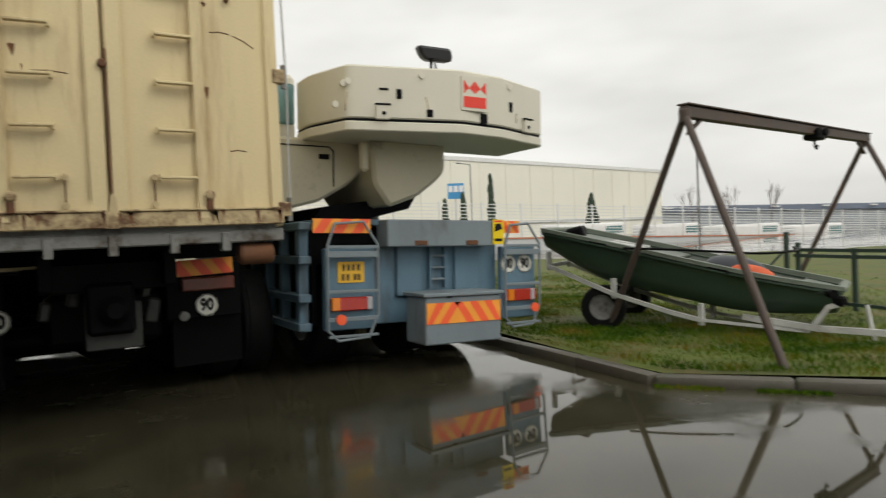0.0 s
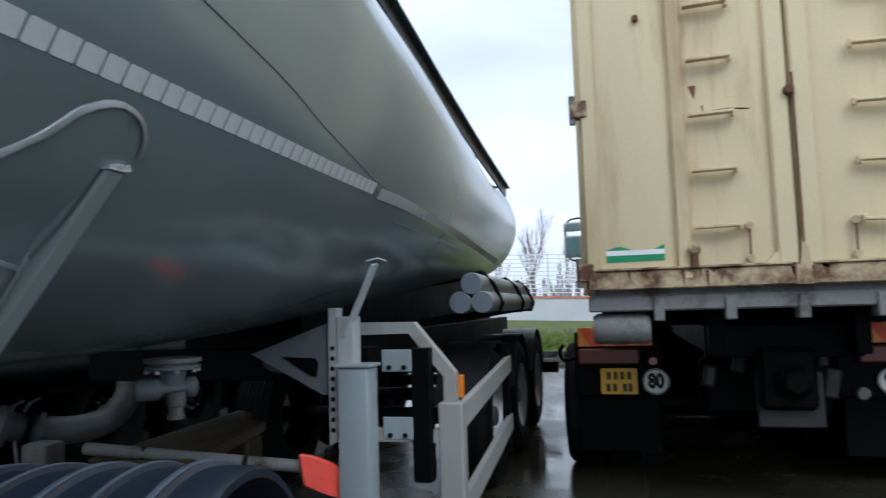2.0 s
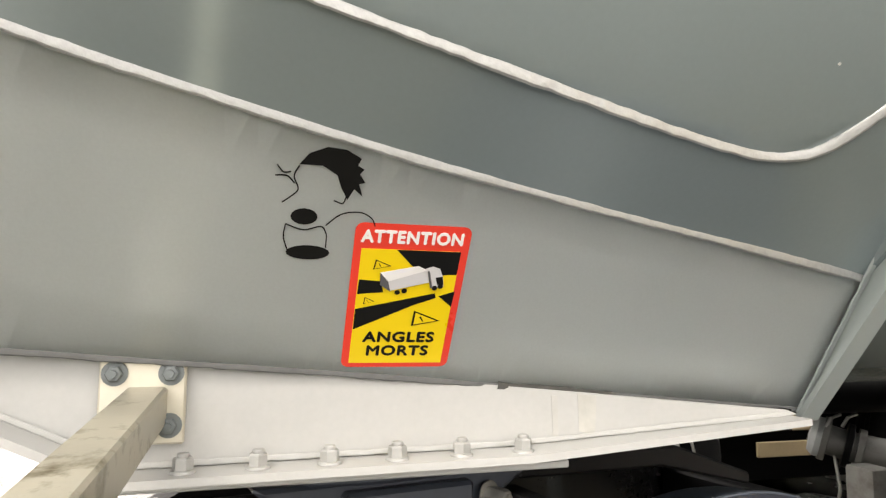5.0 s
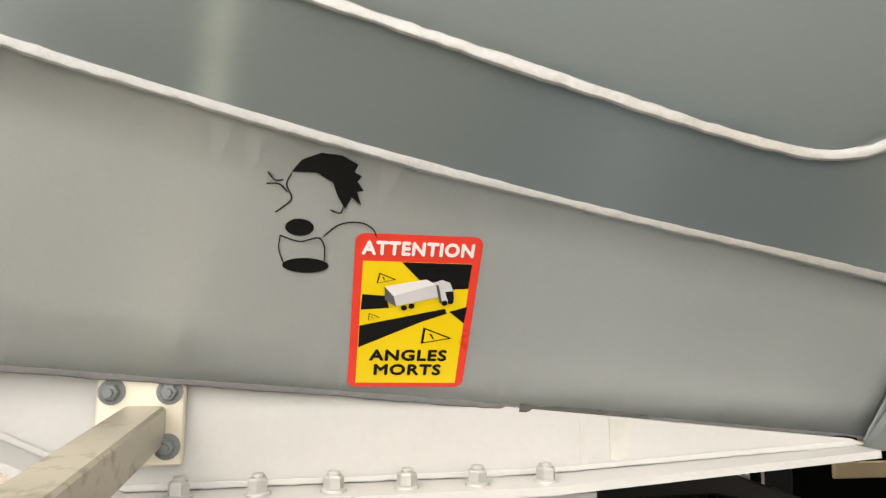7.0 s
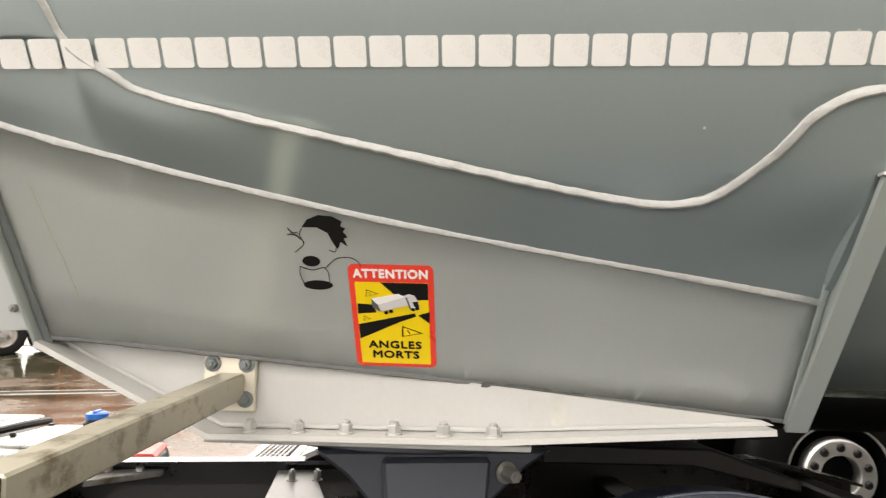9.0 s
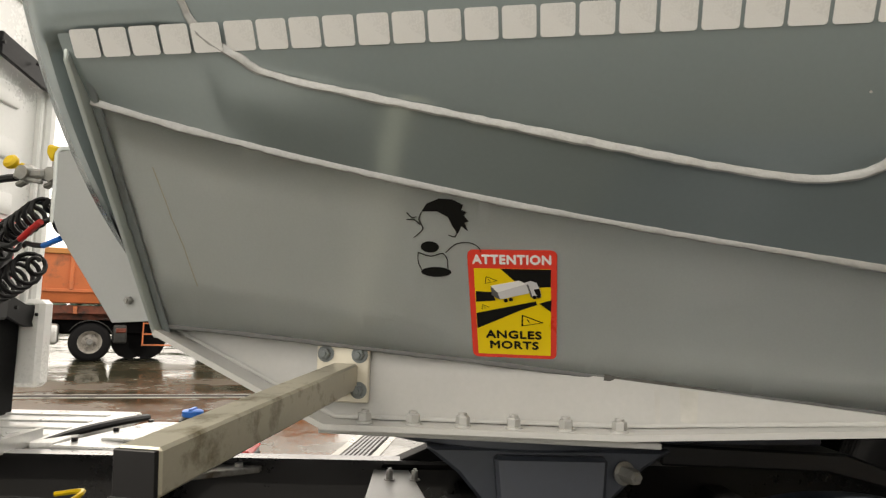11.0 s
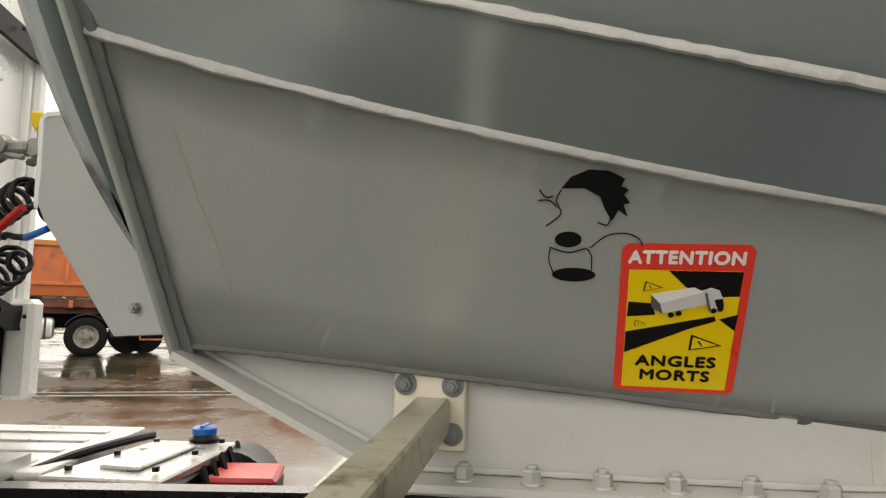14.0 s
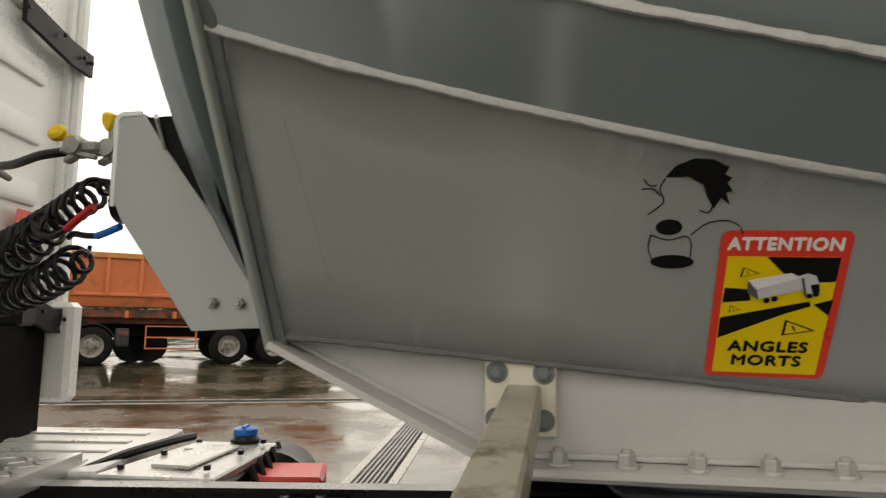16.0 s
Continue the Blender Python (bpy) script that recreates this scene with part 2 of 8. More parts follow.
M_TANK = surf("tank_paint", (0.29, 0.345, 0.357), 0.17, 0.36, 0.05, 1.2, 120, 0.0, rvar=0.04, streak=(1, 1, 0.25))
# same grey paint as the tank, lightened in place of light bounced off ground
M_SKIRT = surf("lifted_skirt_paint", (0.745, 0.787, 0.782), 0.36, 0.35, 0.06, 1.1, 220, 0.0, rvar=0.04, streak=(1, 1, 0.3))
M_BRACKET = surf("bracket_paint", (0.44, 0.46, 0.455), 0.42, 0.15, 0.06, 3, 120, 0.05, dirt=(0.36, 0.37, 0.36), dirt_at=0.66)
M_STRUT = surf("strut_paint", (0.37, 0.415, 0.405), 0.4, 0.2, 0.05, 3, 120, 0.05)
M_SEAM = surf("tank_seam", (0.2, 0.22, 0.23), 0.4, 0.2, 0.05, 8, 90, 0.0)
M_WELD = surf("weld_bead", (0.36, 0.365, 0.36), 0.42, 0.45, 0.15, 30, 120, 0.5)
M_WHITE = surf("white_frame_paint", (0.43, 0.435, 0.425), 0.4, 0, 0.08, 3, 90, 0.06, dirt=(0.34, 0.33, 0.295), dirt_at=0.64, dirt_scale=3)
M_GRIME = surf("dark_joint_grime", (0.055, 0.055, 0.05), 0.6, 0, 0.35, 30, 80, 0.4)
M_SEAL = surf("grey_sealant", (0.11, 0.113, 0.113), 0.6, 0, 0.2, 20, 80, 0.3)
M_GALV = surf("galvanised_steel", (0.42, 0.41, 0.36), 0.42, 0.55, 0.16, 6, 70, 0.2, dirt=(0.13, 0.12, 0.08), dirt_at=0.66, dirt_scale=9)
M_STEEL = surf("zinc_bolt", (0.34, 0.34, 0.32), 0.4, 0.7, 0.2, 30, 200, 0.2)
M_BLACK = surf("black_plastic", (0.007, 0.007, 0.008), 0.42, 0, 0.25, 4, 80, 0.1, spec=0.35)
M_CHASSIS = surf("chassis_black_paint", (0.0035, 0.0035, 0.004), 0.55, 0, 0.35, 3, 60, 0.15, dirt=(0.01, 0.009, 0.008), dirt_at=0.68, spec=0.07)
M_RUBBER = surf("tyre_rubber", (0.006, 0.006, 0.0065), 0.7, 0, 0.3, 6, 90, 0.2, dirt=(0.018, 0.016, 0.014), dirt_at=0.62, spec=0.16)
M_ALU = surf("bare_aluminium", (0.72, 0.72, 0.7), 0.34, 0.75, 0.12, 5, 90, 0.1, dirt=(0.3, 0.29, 0.27), dirt_at=0.66)
M_REFLECT = surf("white_reflective_tape", (0.72, 0.725, 0.72), 0.3, 0, 0.04, 8, 320, 0.35)
M_BEIGE = surf("beige_body_paint", (0.655, 0.535, 0.31), 0.5, 0, 0.12, 1.6, 60, 0.08, dirt=(0.42, 0.3, 0.15), dirt_at=0.58, dirt_scale=2.6, streak=(1, 1, 0.14))
M_BEIGE_RUST = surf("rusty_beige_rail", (0.55, 0.43, 0.24), 0.6, 0, 0.15, 4, 60, 0.2, dirt=(0.11, 0.05, 0.02), dirt_at=0.5, dirt_scale=4)
M_RUST = surf("rust", (0.13, 0.055, 0.025), 0.8, 0, 0.35, 8, 60, 0.4)
M_SILL = surf("worn_grey_sill", (0.2, 0.2, 0.19), 0.6, 0, 0.2, 4, 60, 0.2, dirt=(0.06, 0.045, 0.03), dirt_at=0.55, dirt_scale=4)
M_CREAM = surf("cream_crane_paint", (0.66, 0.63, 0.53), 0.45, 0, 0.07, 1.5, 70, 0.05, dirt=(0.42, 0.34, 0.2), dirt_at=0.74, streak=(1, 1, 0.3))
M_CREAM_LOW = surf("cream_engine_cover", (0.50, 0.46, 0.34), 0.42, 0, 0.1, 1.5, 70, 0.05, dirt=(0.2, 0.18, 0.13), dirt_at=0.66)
M_BLUE = surf("blue_grey_frame_paint", (0.105, 0.185, 0.25), 0.5, 0, 0.2, 2, 60, 0.1, dirt=(0.06, 0.06, 0.055), dirt_at=0.58, streak=(1, 1, 0.3))
M_GREYBLUE = surf("grey_bumper_paint", (0.18, 0.215, 0.24), 0.5, 0, 0.18, 2, 60, 0.1, dirt=(0.08, 0.08, 0.078), dirt_at=0.6, streak=(1, 1, 0.3))
M_ORANGE = surf("orange_reflector", (0.95, 0.36, 0.05), 0.4, 0, 0.08, 5, 100, 0.1)
M_RED = surf("red_reflector", (0.95, 0.13, 0.045), 0.4, 0, 0.08, 5, 100, 0.1)
M_LAMPRED = surf("red_lamp_lens", (0.42, 0.03, 0.02), 0.15, 0, 0.1, 8, 60, 0.05, coat=0.5)
M_LAMPAMB = surf("amber_lamp_lens", (0.75, 0.22, 0.02), 0.15, 0, 0.1, 8, 60, 0.05, coat=0.5)
M_YPLATE = surf("yellow_plate", (0.72, 0.42, 0.035), 0.45, 0, 0.1, 8, 60, 0.05)
M_YELLOW = surf("yellow_vinyl", (0.85, 0.62, 0.01), 0.35, 0, 0.03, 8, 60, 0.0)
M_VRED = surf("red_vinyl", (0.78, 0.05, 0.03), 0.35, 0, 0.03, 8, 60, 0.0)
M_VBLACK = surf("black_vinyl", (0.006, 0.006, 0.006), 0.4, 0, 0.05, 8, 60, 0.0, spec=0.2)
M_VWHITE = surf("white_vinyl", (0.82, 0.82, 0.82), 0.35, 0, 0.03, 8, 60, 0.0)
M_VGREY = surf("grey_vinyl", (0.42, 0.42, 0.45), 0.4, 0, 0.03, 8, 60, 0.0)
M_VGREEN = surf("green_vinyl", (0.02, 0.26, 0.1), 0.4, 0, 0.06, 8, 60, 0.0)
M_VBLUE = surf("blue_vinyl", (0.05, 0.3, 0.6), 0.4, 0, 0.05, 8, 60, 0.0)
M_TRUCKWHITE = surf("white_cab_paint", (0.86, 0.855, 0.83), 0.3, 0, 0.05, 1.5, 70, 0.03, coat=0.3)
M_TIPPER = surf("orange_tipper_paint", (0.55, 0.15, 0.05), 0.5, 0, 0.14, 1.3, 50, 0.1, dirt=(0.24, 0.1, 0.05), dirt_at=0.6)
M_BOAT = surf("dark_green_hull", (0.03, 0.055, 0.035), 0.4, 0, 0.2, 2, 60, 0.08, dirt=(0.06, 0.07, 0.05), dirt_at=0.66)
M_BOATIN = surf("grey_green_boat_inside", (0.16, 0.18, 0.155), 0.55, 0, 0.15, 3, 60, 0.1)
M_IRON = surf("brown_iron", (0.075, 0.055, 0.045), 0.6, 0.2, 0.3, 5, 60, 0.25, dirt=(0.16, 0.07, 0.035), dirt_at=0.62)
M_CONC = surf("concrete_kerb", (0.085, 0.075, 0.058), 0.45, 0, 0.3, 3, 60, 0.5, dirt=(0.045, 0.05, 0.025), dirt_at=0.55, dirt_scale=3)
M_SOIL = surf("grassy_soil", (0.08, 0.105, 0.015), 0.85, 0, 0.5, 1.8, 40, 0.8, dirt=(0.12, 0.095, 0.03), dirt_at=0.55)
M_WALL = surf("pale_site_wall", (0.52, 0.53, 0.53), 0.7, 0, 0.1, 0.6, 20, 0.1)
M_FARWALL = surf("cream_shed_cladding", (0.82, 0.80, 0.70), 0.6, 0, 0.04, 0.1, 6, 0.05)
M_WHITEFENCE = surf("white_fence_paint", (0.75, 0.75, 0.74), 0.5, 0, 0.08, 2, 50, 0.05)
M_COPING = surf("terracotta_coping", (0.5, 0.19, 0.1), 0.7, 0, 0.15, 2, 30, 0.2)
M_GREENMETAL = surf("dark_green_fence_paint", (0.02, 0.04, 0.028), 0.5, 0, 0.2, 3, 50, 0.1)
M_GLASSY = surf("tinted_cab_glass", (0.10, 0.22, 0.22), 0.08, 0, 0.1, 2, 50, 0.0, coat=1.0)
M_BLUECAP = surf("blue_cap_plastic", (0.01, 0.16, 0.62), 0.35, 0, 0.06, 6, 60, 0.05)
M_REDPLASTIC = surf("red_plastic", (0.72, 0.045, 0.035), 0.4, 0, 0.1, 6, 60, 0.08)
M_YCAP = surf("yellow_cap_plastic", (0.82, 0.55, 0.01), 0.4, 0, 0.06, 6, 60, 0.05)
M_HOSERED = surf("red_hose", (0.6, 0.02, 0.02), 0.4, 0, 0.06, 6, 60, 0.05)
M_ARM = surf("stained_galvanised_arm", (0.4, 0.38, 0.31), 0.42, 0.4, 0.14, 6, 90, 0.15, dirt=(0.13, 0.11, 0.065), dirt_at=0.6, dirt_scale=13)
M_WOOD = surf("wet_timber", (0.05, 0.036, 0.014), 0.6, 0, 0.3, 3, 40, 0.3, streak=(6, 1, 6))
M_CONCRETE_EDGE = surf("drain_concrete", (0.24, 0.235, 0.21), 0.3, 0, 0.15, 3, 40, 0.2)
M_ASPHALT = wet_ground("wet_asphalt", (0.017, 0.0165, 0.0105), (0.078, 0.07, 0.042), 0.455)
M_LEAF = surf("dark_conifer", (0.025, 0.045, 0.025), 0.7, 0, 0.4, 1, 20, 0.2)
# bark paled a little to stand for haze over the distance
M_TWIG = surf("haze_pale_twigs", (0.16, 0.13, 0.12), 0.8, 0, 0.25, 2, 30, 0.1)
M_GRASSFAR = surf("far_grass", (0.12, 0.24, 0.05), 0.85, 0, 0.35, 0.5, 15, 0.3)

# ---- ground ----
def ground_sheet():
    bm = bmesh.new()
    bmesh.ops.create_grid(bm, x_segments=2, y_segments=2, size=900)
    return solid("ground", bm, M_ASPHALT, "wet dark asphalt yard with standing rain water", "ground", kind="structure")


ground_sheet()

# ---- tank semi-trailer ----
CX, CZ = -2.65, 2.43
PROFILE = [(0.6, 1.13), (2.3, 1.2), (3.5, 1.2), (5.0, 1.085), (6.6, 0.955), (9.3, 0.735), (10.0, 0.69)]


def tank_r(y):
    """Radius of the shell, its taper eased from course to course."""
    ys, rs = [p[0] for p in PROFILE], [p[1] for p in PROFILE]
    return sum(float(np.interp(y + 0.22 * k, ys, rs)) for k in range(-5, 6)) / 11


def on_tank(y, z, off=0.0):
    r = tank_r(y)
    x = CX + math.sqrt(max(0.0, r * r - (z - CZ) ** 2))
    way = Vector((x - CX, 0, z - CZ)).normalized()
    return Vector((x, y, z)) + way * off


def on_ring(y, deg, off=0.0):
    r = tank_r(y) + off
    return Vector((CX + r * math.cos(radians(deg)), y, CZ + r * math.sin(radians(deg))))


SKIRT_OUT = Vector((1, 0, -0.67)).normalized()


def skirt_x(z):
    return -2.024 + 0.67 * (z - 1.341)


def lump(path, r, seed, bm=None, n=8, step=0.012):
    """A weld bead: a rounded ridge of uneven width along a path."""
    rnd = random.Random(seed)
    pts = [Vector(p) for p in path]
    fine = []
    for a, b in zip(pts, pts[1:]):
        k = max(1, int((b - a).length / step))
        fine += [a.lerp(b, i / k) for i in range(k)]
    fine.append(pts[-1])
    bm = bm or bmesh.new()
    rings, up, f = [], Vector((1, 0, 0)), 1.0
    for i, p in enumerate(fine):
        a, b = fine[max(0, i - 1)], fine[min(len(fine) - 1, i + 1)]
        way = (b - a).normalized()
        side = way.cross(up).normalized()
        top = side.cross(way).normalized()
        f = 0.7 * f + 0.3 * rnd.uniform(0.6, 1.4)
        ripple = 1 + 0.1 * math.sin(i * 1.9) + rnd.uniform(-0.08, 0.08)
        p = p + side * r * rnd.uniform(-0.1, 0.1)
        rings.append([bm.verts.new(p + side * (r * f * math.cos(t)) + top * (0.4 * r * f * ripple * math.sin(t))) for t in (2 * math.pi * j / n for j in range(n))])
    for p, q in zip(rings, rings[1:]):
        for j in range(n):
            bm.faces.new((p[j], p[(j + 1) % n], q[(j + 1) % n], q[j]))
    return bm


def smooth_line(pts, k=6):
    """A Catmull-Rom line through points."""
    pts = [Vector(p) for p in pts]
    out = []
    for i in range(len(pts) - 1):
        p0, p1, p2, p3 = pts[max(0, i - 1)], pts[i], pts[i + 1], pts[min(len(pts) - 1, i + 2)]
        for j in range(k):
            t = j / k
            out.append(0.5 * (2 * p1 + (p2 - p0) * t + (2 * p0 - 5 * p1 + 4 * p2 - p3) * t * t + (3 * p1 - p0 - 3 * p2 + p3) * t ** 3))
    out.append(pts[-1])
    return out


WELD_LOW = [(0.705, 1.8), (0.87, 1.754), (1.13, 1.694), (1.43, 1.633), (1.72, 1.582), (2.06, 1.529), (2.305, 1.488)]
WELD_HIGH = [(0.9, 2.05), (0.936, 1.945), (0.966, 1.888), (1.03, 1.847), (1.10, 1.816), (1.38, 1.756), (1.77, 1.679), (1.91, 1.656), (1.99, 1.65), (2.05, 1.661), (2.10, 1.692), (2.145, 1.73), (2.19, 1.78), (2.26, 1.809), (2.33, 1.797), (2.37, 1.765), (2.385, 1.73)]
SEAM_HIGH = [(1.9, 2.125), (2.4, 2.058), (2.78, 2.012), (3.1, 1.96), (3.6, 1.905), (3.75, 1.895)]
STRIPE_Y, STRIPE_Z = (3.7, 4.2, 5.0, 6.0, 9.4), (1.862, 1.878, 1.886, 1.9, 1.918)
SEAM_FAR = [(4.15, 1.79), (4.94, 1.806), (6.3, 1.825)]
SEAM = [(0.70, 1.38), (0.9, 1.367), (1.156, 1.345), (1.45, 1.321), (1.79, 1.289), (2.13, 1.256), (2.305, 1.24)]


SCRATCH = [(0.79, 1.69), (0.797, 1.63), (0.799, 1.6), (0.808, 1.545), (0.811, 1.5), (0.814, 1.467)]


def hexbolt(c, axis, r, h, parent, name="bolt", washer=True, mat=None):
    bm = bmesh.new()
    turn = Matrix.Translation(c) @ Vector(axis).to_track_quat("Z", "Y").to_matrix().to_4x4()
    if washer:
        lathe([(0, 0), (r * 1.5, 0), (r * 1.5, 0.003), (0, 0.003)], turn, 18, bm=bm)
    lathe([(0, 0.003), (r, 0.003), (r, h * 0.85), (r * 0.85, h), (0, h)], turn, 6, bm=bm)
    lathe([(0, h), (r * 0.5, h), (r * 0.45, h + 0.006), (0, h + 0.006)], turn, 12, bm=bm)
    return part(name, bm, mat or M_STEEL, parent)


def tank_trailer():
    t = thing("tank_semi_trailer", "long grey tank semi-trailer with white neck plates, parked on wet asphalt", "semi-trailer", (CX, 5.5, 0))
    m = Matrix.Translation((CX, 0, CZ)) @ ALONG_Y
    front = [(0.0, 0.4), (0.3, 0.415), (0.6, 0.45), (0.8, 0.49), (0.95, 0.53), (1.05, 0.565), (1.105, 0.6), (1.13, 0.64)]
    mid = [(tank_r(0.66 + 0.04 * i), 0.66 + 0.04 * i) for i in range(42)] + [(tank_r(2.36 + 0.16 * i), 2.36 + 0.16 * i) for i in range(48)]
    end = [(0.66, 10.06), (0.57, 10.2), (0.4, 10.3), (0.2, 10.34), (0.0, 10.35)]
    low = smooth_line([(0, y, z) for y, z in WELD_LOW], 8)
    high = smooth_line([(0, y, z) for y, z in WELD_HIGH], 6)

    def at(line, y):
        return float(np.interp(y, [p.y for p in line], [p.z for p in line]))

    def plate_top(y):
        return at(high, y) if y > 0.96 else 1.9

    def ease(f):
        f = max(0.0, min(1.0, f))
        return f * f * (3 - 2 * f)

    shell = lathe(front + mid + end, m, 320)
    for v in shell.verts:
        # the shell draws in behind the welded neck plates
        if 0.67 < v.co.y < 2.29:
            deep = max(0.0, min(1.0, (min(plate_top(v.co.y + k) for k in (-0.03, 0, 0.03)) - 0.006 - v.co.z) / 0.022))
            f = 1 - 0.06 * deep
            v.co.x, v.co.z = CX + (v.co.x - CX) * f, CZ + (v.co.z - CZ) * f
        # its upper flanks are drawn in behind the neck
        up = math.degrees(math.atan2(v.co.z - CZ, abs(v.co.x - CX) + 1e-6))
        if up > -5 and v.co.y > 2.8:
            f = 1 - 0.125 * ease((up + 5) / 30) * ease((v.co.y - 2.8) / 0.8) * ease((10.3 - v.co.y) / 1.5)
            v.co.x, v.co.z = CX + (v.co.x - CX) * f, CZ + (v.co.z - CZ) * f
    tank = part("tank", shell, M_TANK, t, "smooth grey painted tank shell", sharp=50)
    for line in (SEAM_HIGH, SEAM_FAR):
        part("long_seam", tube([on_tank(p.y, p.z, 0.0005) for p in smooth_line([(0, y, z) for y, z in line], 4)], 0.003, 6), M_SEAM, tank)
    # welded doubler plate, a little proud of the shell
    bm, rows = bmesh.new(), []
    for i in range(141):
        y = 0.69 + (2.3 - 0.69) * i / 140
        z0, z1 = at(low, y), plate_top(y)
        q0, q1 = Vector((skirt_x(z0) - 0.004, y, z0 - 0.004)), on_tank(y, z1, 0.003)
        line = []
        for j in range(25):
            p = q0.lerp(q1, j / 24)
            # near the strut the plate runs out into the shell
            # and towards its steep front edge it bows out to the shell
            f = max(ease((y - 1.95) / 0.33) * ease((p.z - 1.55) / 0.13), ease((1.4 - y) / 0.45) * (j / 24) ** 1.5)
            line.append(bm.verts.new(p.lerp(on_tank(y, p.z, 0.003), f)))
        rows.append(line)
    for p, q in zip(rows, rows[1:]):
        for j in range(24):
            bm.faces.new((p[j], p[j + 1], q[j + 1], q[j]))
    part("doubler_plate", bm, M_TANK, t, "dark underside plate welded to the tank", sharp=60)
    part("weld_bead", lump([on_tank(p.y, p.z, 0.003) for p in high], 0.0078, 11), M_WELD, t, "pale uneven weld seam")
    # sloping skirt with its stickers below
    bm, n = bmesh.new(), 40
    top, bot = smooth_line([(0, y, z) for y, z in WELD_LOW], 6), smooth_line([(0, y, z) for y, z in SEAM], 6)
    rows = []
    for i in range(n + 1):
        y = 0.70 + (2.305 - 0.70) * i / n
        z0, z1 = at(bot, y), at(top, max(y, 0.71)) + 0.015
        rows.append([bm.verts.new((skirt_x(z), y, z)) for z in (z0 + (z1 - z0) * j / 4 for j in range(5))])
    for p, q in zip(rows, rows[1:]):
        for j in range(4):
            bm.faces.new((p[j], p[j + 1], q[j + 1], q[j]))
    bmesh.ops.solidify(bm, geom=bm.faces[:], thickness=0.006)
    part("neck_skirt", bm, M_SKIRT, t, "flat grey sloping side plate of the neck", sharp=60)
    part("weld_bead", lump([(skirt_x(p.z) + 0.003, p.y, p.z) for p in top], 0.0078, 5), M_WELD, t, "pale uneven weld seam")
    part("scratch", tube([Vector((skirt_x(z), y, z)) + SKIRT_OUT * 0.0006 for y, z in SCRATCH], 0.0011, 5), M_PLATE, t)
    part("sealant_line", lump([(skirt_x(p.z) + 0.001, p.y, p.z) for p in bot], 0.0055, 8), M_SEAL, t)
    # white kingpin plate, its slanted lip and its flange
    edge = [(0.70, 1.372), (1.095, 1.193), (1.69, 1.203), (2.262, 1.237)]
    pts = [(-2.046, y, z) for y, z in edge] + [(-2.046, p.y, p.z) for p in bot[::-1] if p.y < 2.25]
    white = part("king_pin_plate", prism(pts, (-0.012, 0, 0)), M_WHITE, t, "white painted steel neck plate with rain streaks")
    lip = [(-2.02, 0.70, 1.372), (-2.02, 1.095, 1.191), (-2.02, 1.69, 1.201), (-2.05, 2.245, 1.236)]
    part("flange", sweep([Vector(p) + Vector((0.012, 0, -0.006)) for p in lip], oblong(0.085, 0.012), up=(0, 0, 1)), M_WHITE, t, "white lower flange")
    part("weld_bead", lump([(-2.04, y, z + 0.004) for y, z in edge[:-1] + [(2.22, 1.235)]], 0.0045, 21), M_WHITE, t)
    part("rain_stain", prism([(-2.0455, 1.757, 1.282), (-2.0455, 1.768, 1.282), (-2.0455, 1.77, 1.2), (-2.0455, 1.76, 1.2)], (0.0006, 0, 0)), M_STAIN, white)
    for y0, y1, z0 in ((1.806, 1.842, 1.215),):
        part("rain_stain", prism([(-2.0455, y0, 1.284), (-2.0455, y1, 1.281), (-2.0455, y1 - 0.004, z0), (-2.0455, y0 + 0.002, z0 + 0.006)], (0.0006, 0, 0)), M_FAINT, white)
    part("sealant_smear", lump([(skirt_x(z) + 0.003, y, z) for y, z in ((1.66, 1.302), (1.70, 1.296), (1.76, 1.292), (1.82, 1.285), (1.88, 1.279))], 0.0085, 91), M_GRIME, t)
    part("wear_plate", box((-2.385, 1.42, 1.176), (0.78, 0.69, 0.012), (0.5, 0, 0), 0.002), M_WHITE, t)
    part("far_king_pin_plate", prism([(p[0] - 1.2, p[1], p[2]) for p in pts], (-0.012, 0, 0)), M_WHITE, t)
    part("neck_floor", box((-2.65, 1.69, 1.225), (1.18, 1.14, 0.04)), M_CHASSIS, t)
    for i in range(6):
        m6 = Matrix.Translation((-2.0, 1.174 + 0.1026 * i, 1.193 + 0.0015 * i)) @ Matrix.Rotation(0.4 + 1.7 * i, 4, "Z")
        bm = lathe([(0, 0), (0.0185, 0), (0.0175, 0.0035), (0.0135, 0.005)], m6, 20)
        lathe([(0.0145, 0.003), (0.0145, 0.019), (0.0125, 0.0215), (0, 0.0215)], m6, 6, bm=bm)
        lathe([(0.009, 0.021), (0.009, 0.0255), (0.0075, 0.0275), (0, 0.0275)], m6, 12, bm=bm)
        part("flange_nut", bm, M_NUT, t)
    # front closing plate of the skirt, with its row of weld beads
    out = SKIRT_OUT
    lo, hi = Vector((skirt_x(1.366), 0.698, 1.366)), Vector((skirt_x(1.885), 0.702, 1.885))
    proud = 0.026
    pl = [lo + out * proud, lo.lerp(hi, 0.97) + out * proud, hi + out * (proud - 0.012), hi - out * 0.08, lo - out * 0.3]
    part("front_skirt_plate", prism([p + Vector((0, -0.01, 0)) for p in pl], (0, 0.01, 0), bev=0.0025), M_STRUT, t, "grey closing plate at the front of the neck")
    # weld coloured dark to stand for the shadow along the closing plate
    part("weld_bead", lump([lo + Vector((0, 0.011, 0)) + out * 0.004, lo.lerp(hi, 0.5) + Vector((0, 0.012, 0)) + out * 0.004, hi + Vector((0, 0.012, 0)) + out * 0.003], 0.009, 77, step=0.012), M_GUSSET, t, "rippled weld, darkened for the shadow beside the plate")
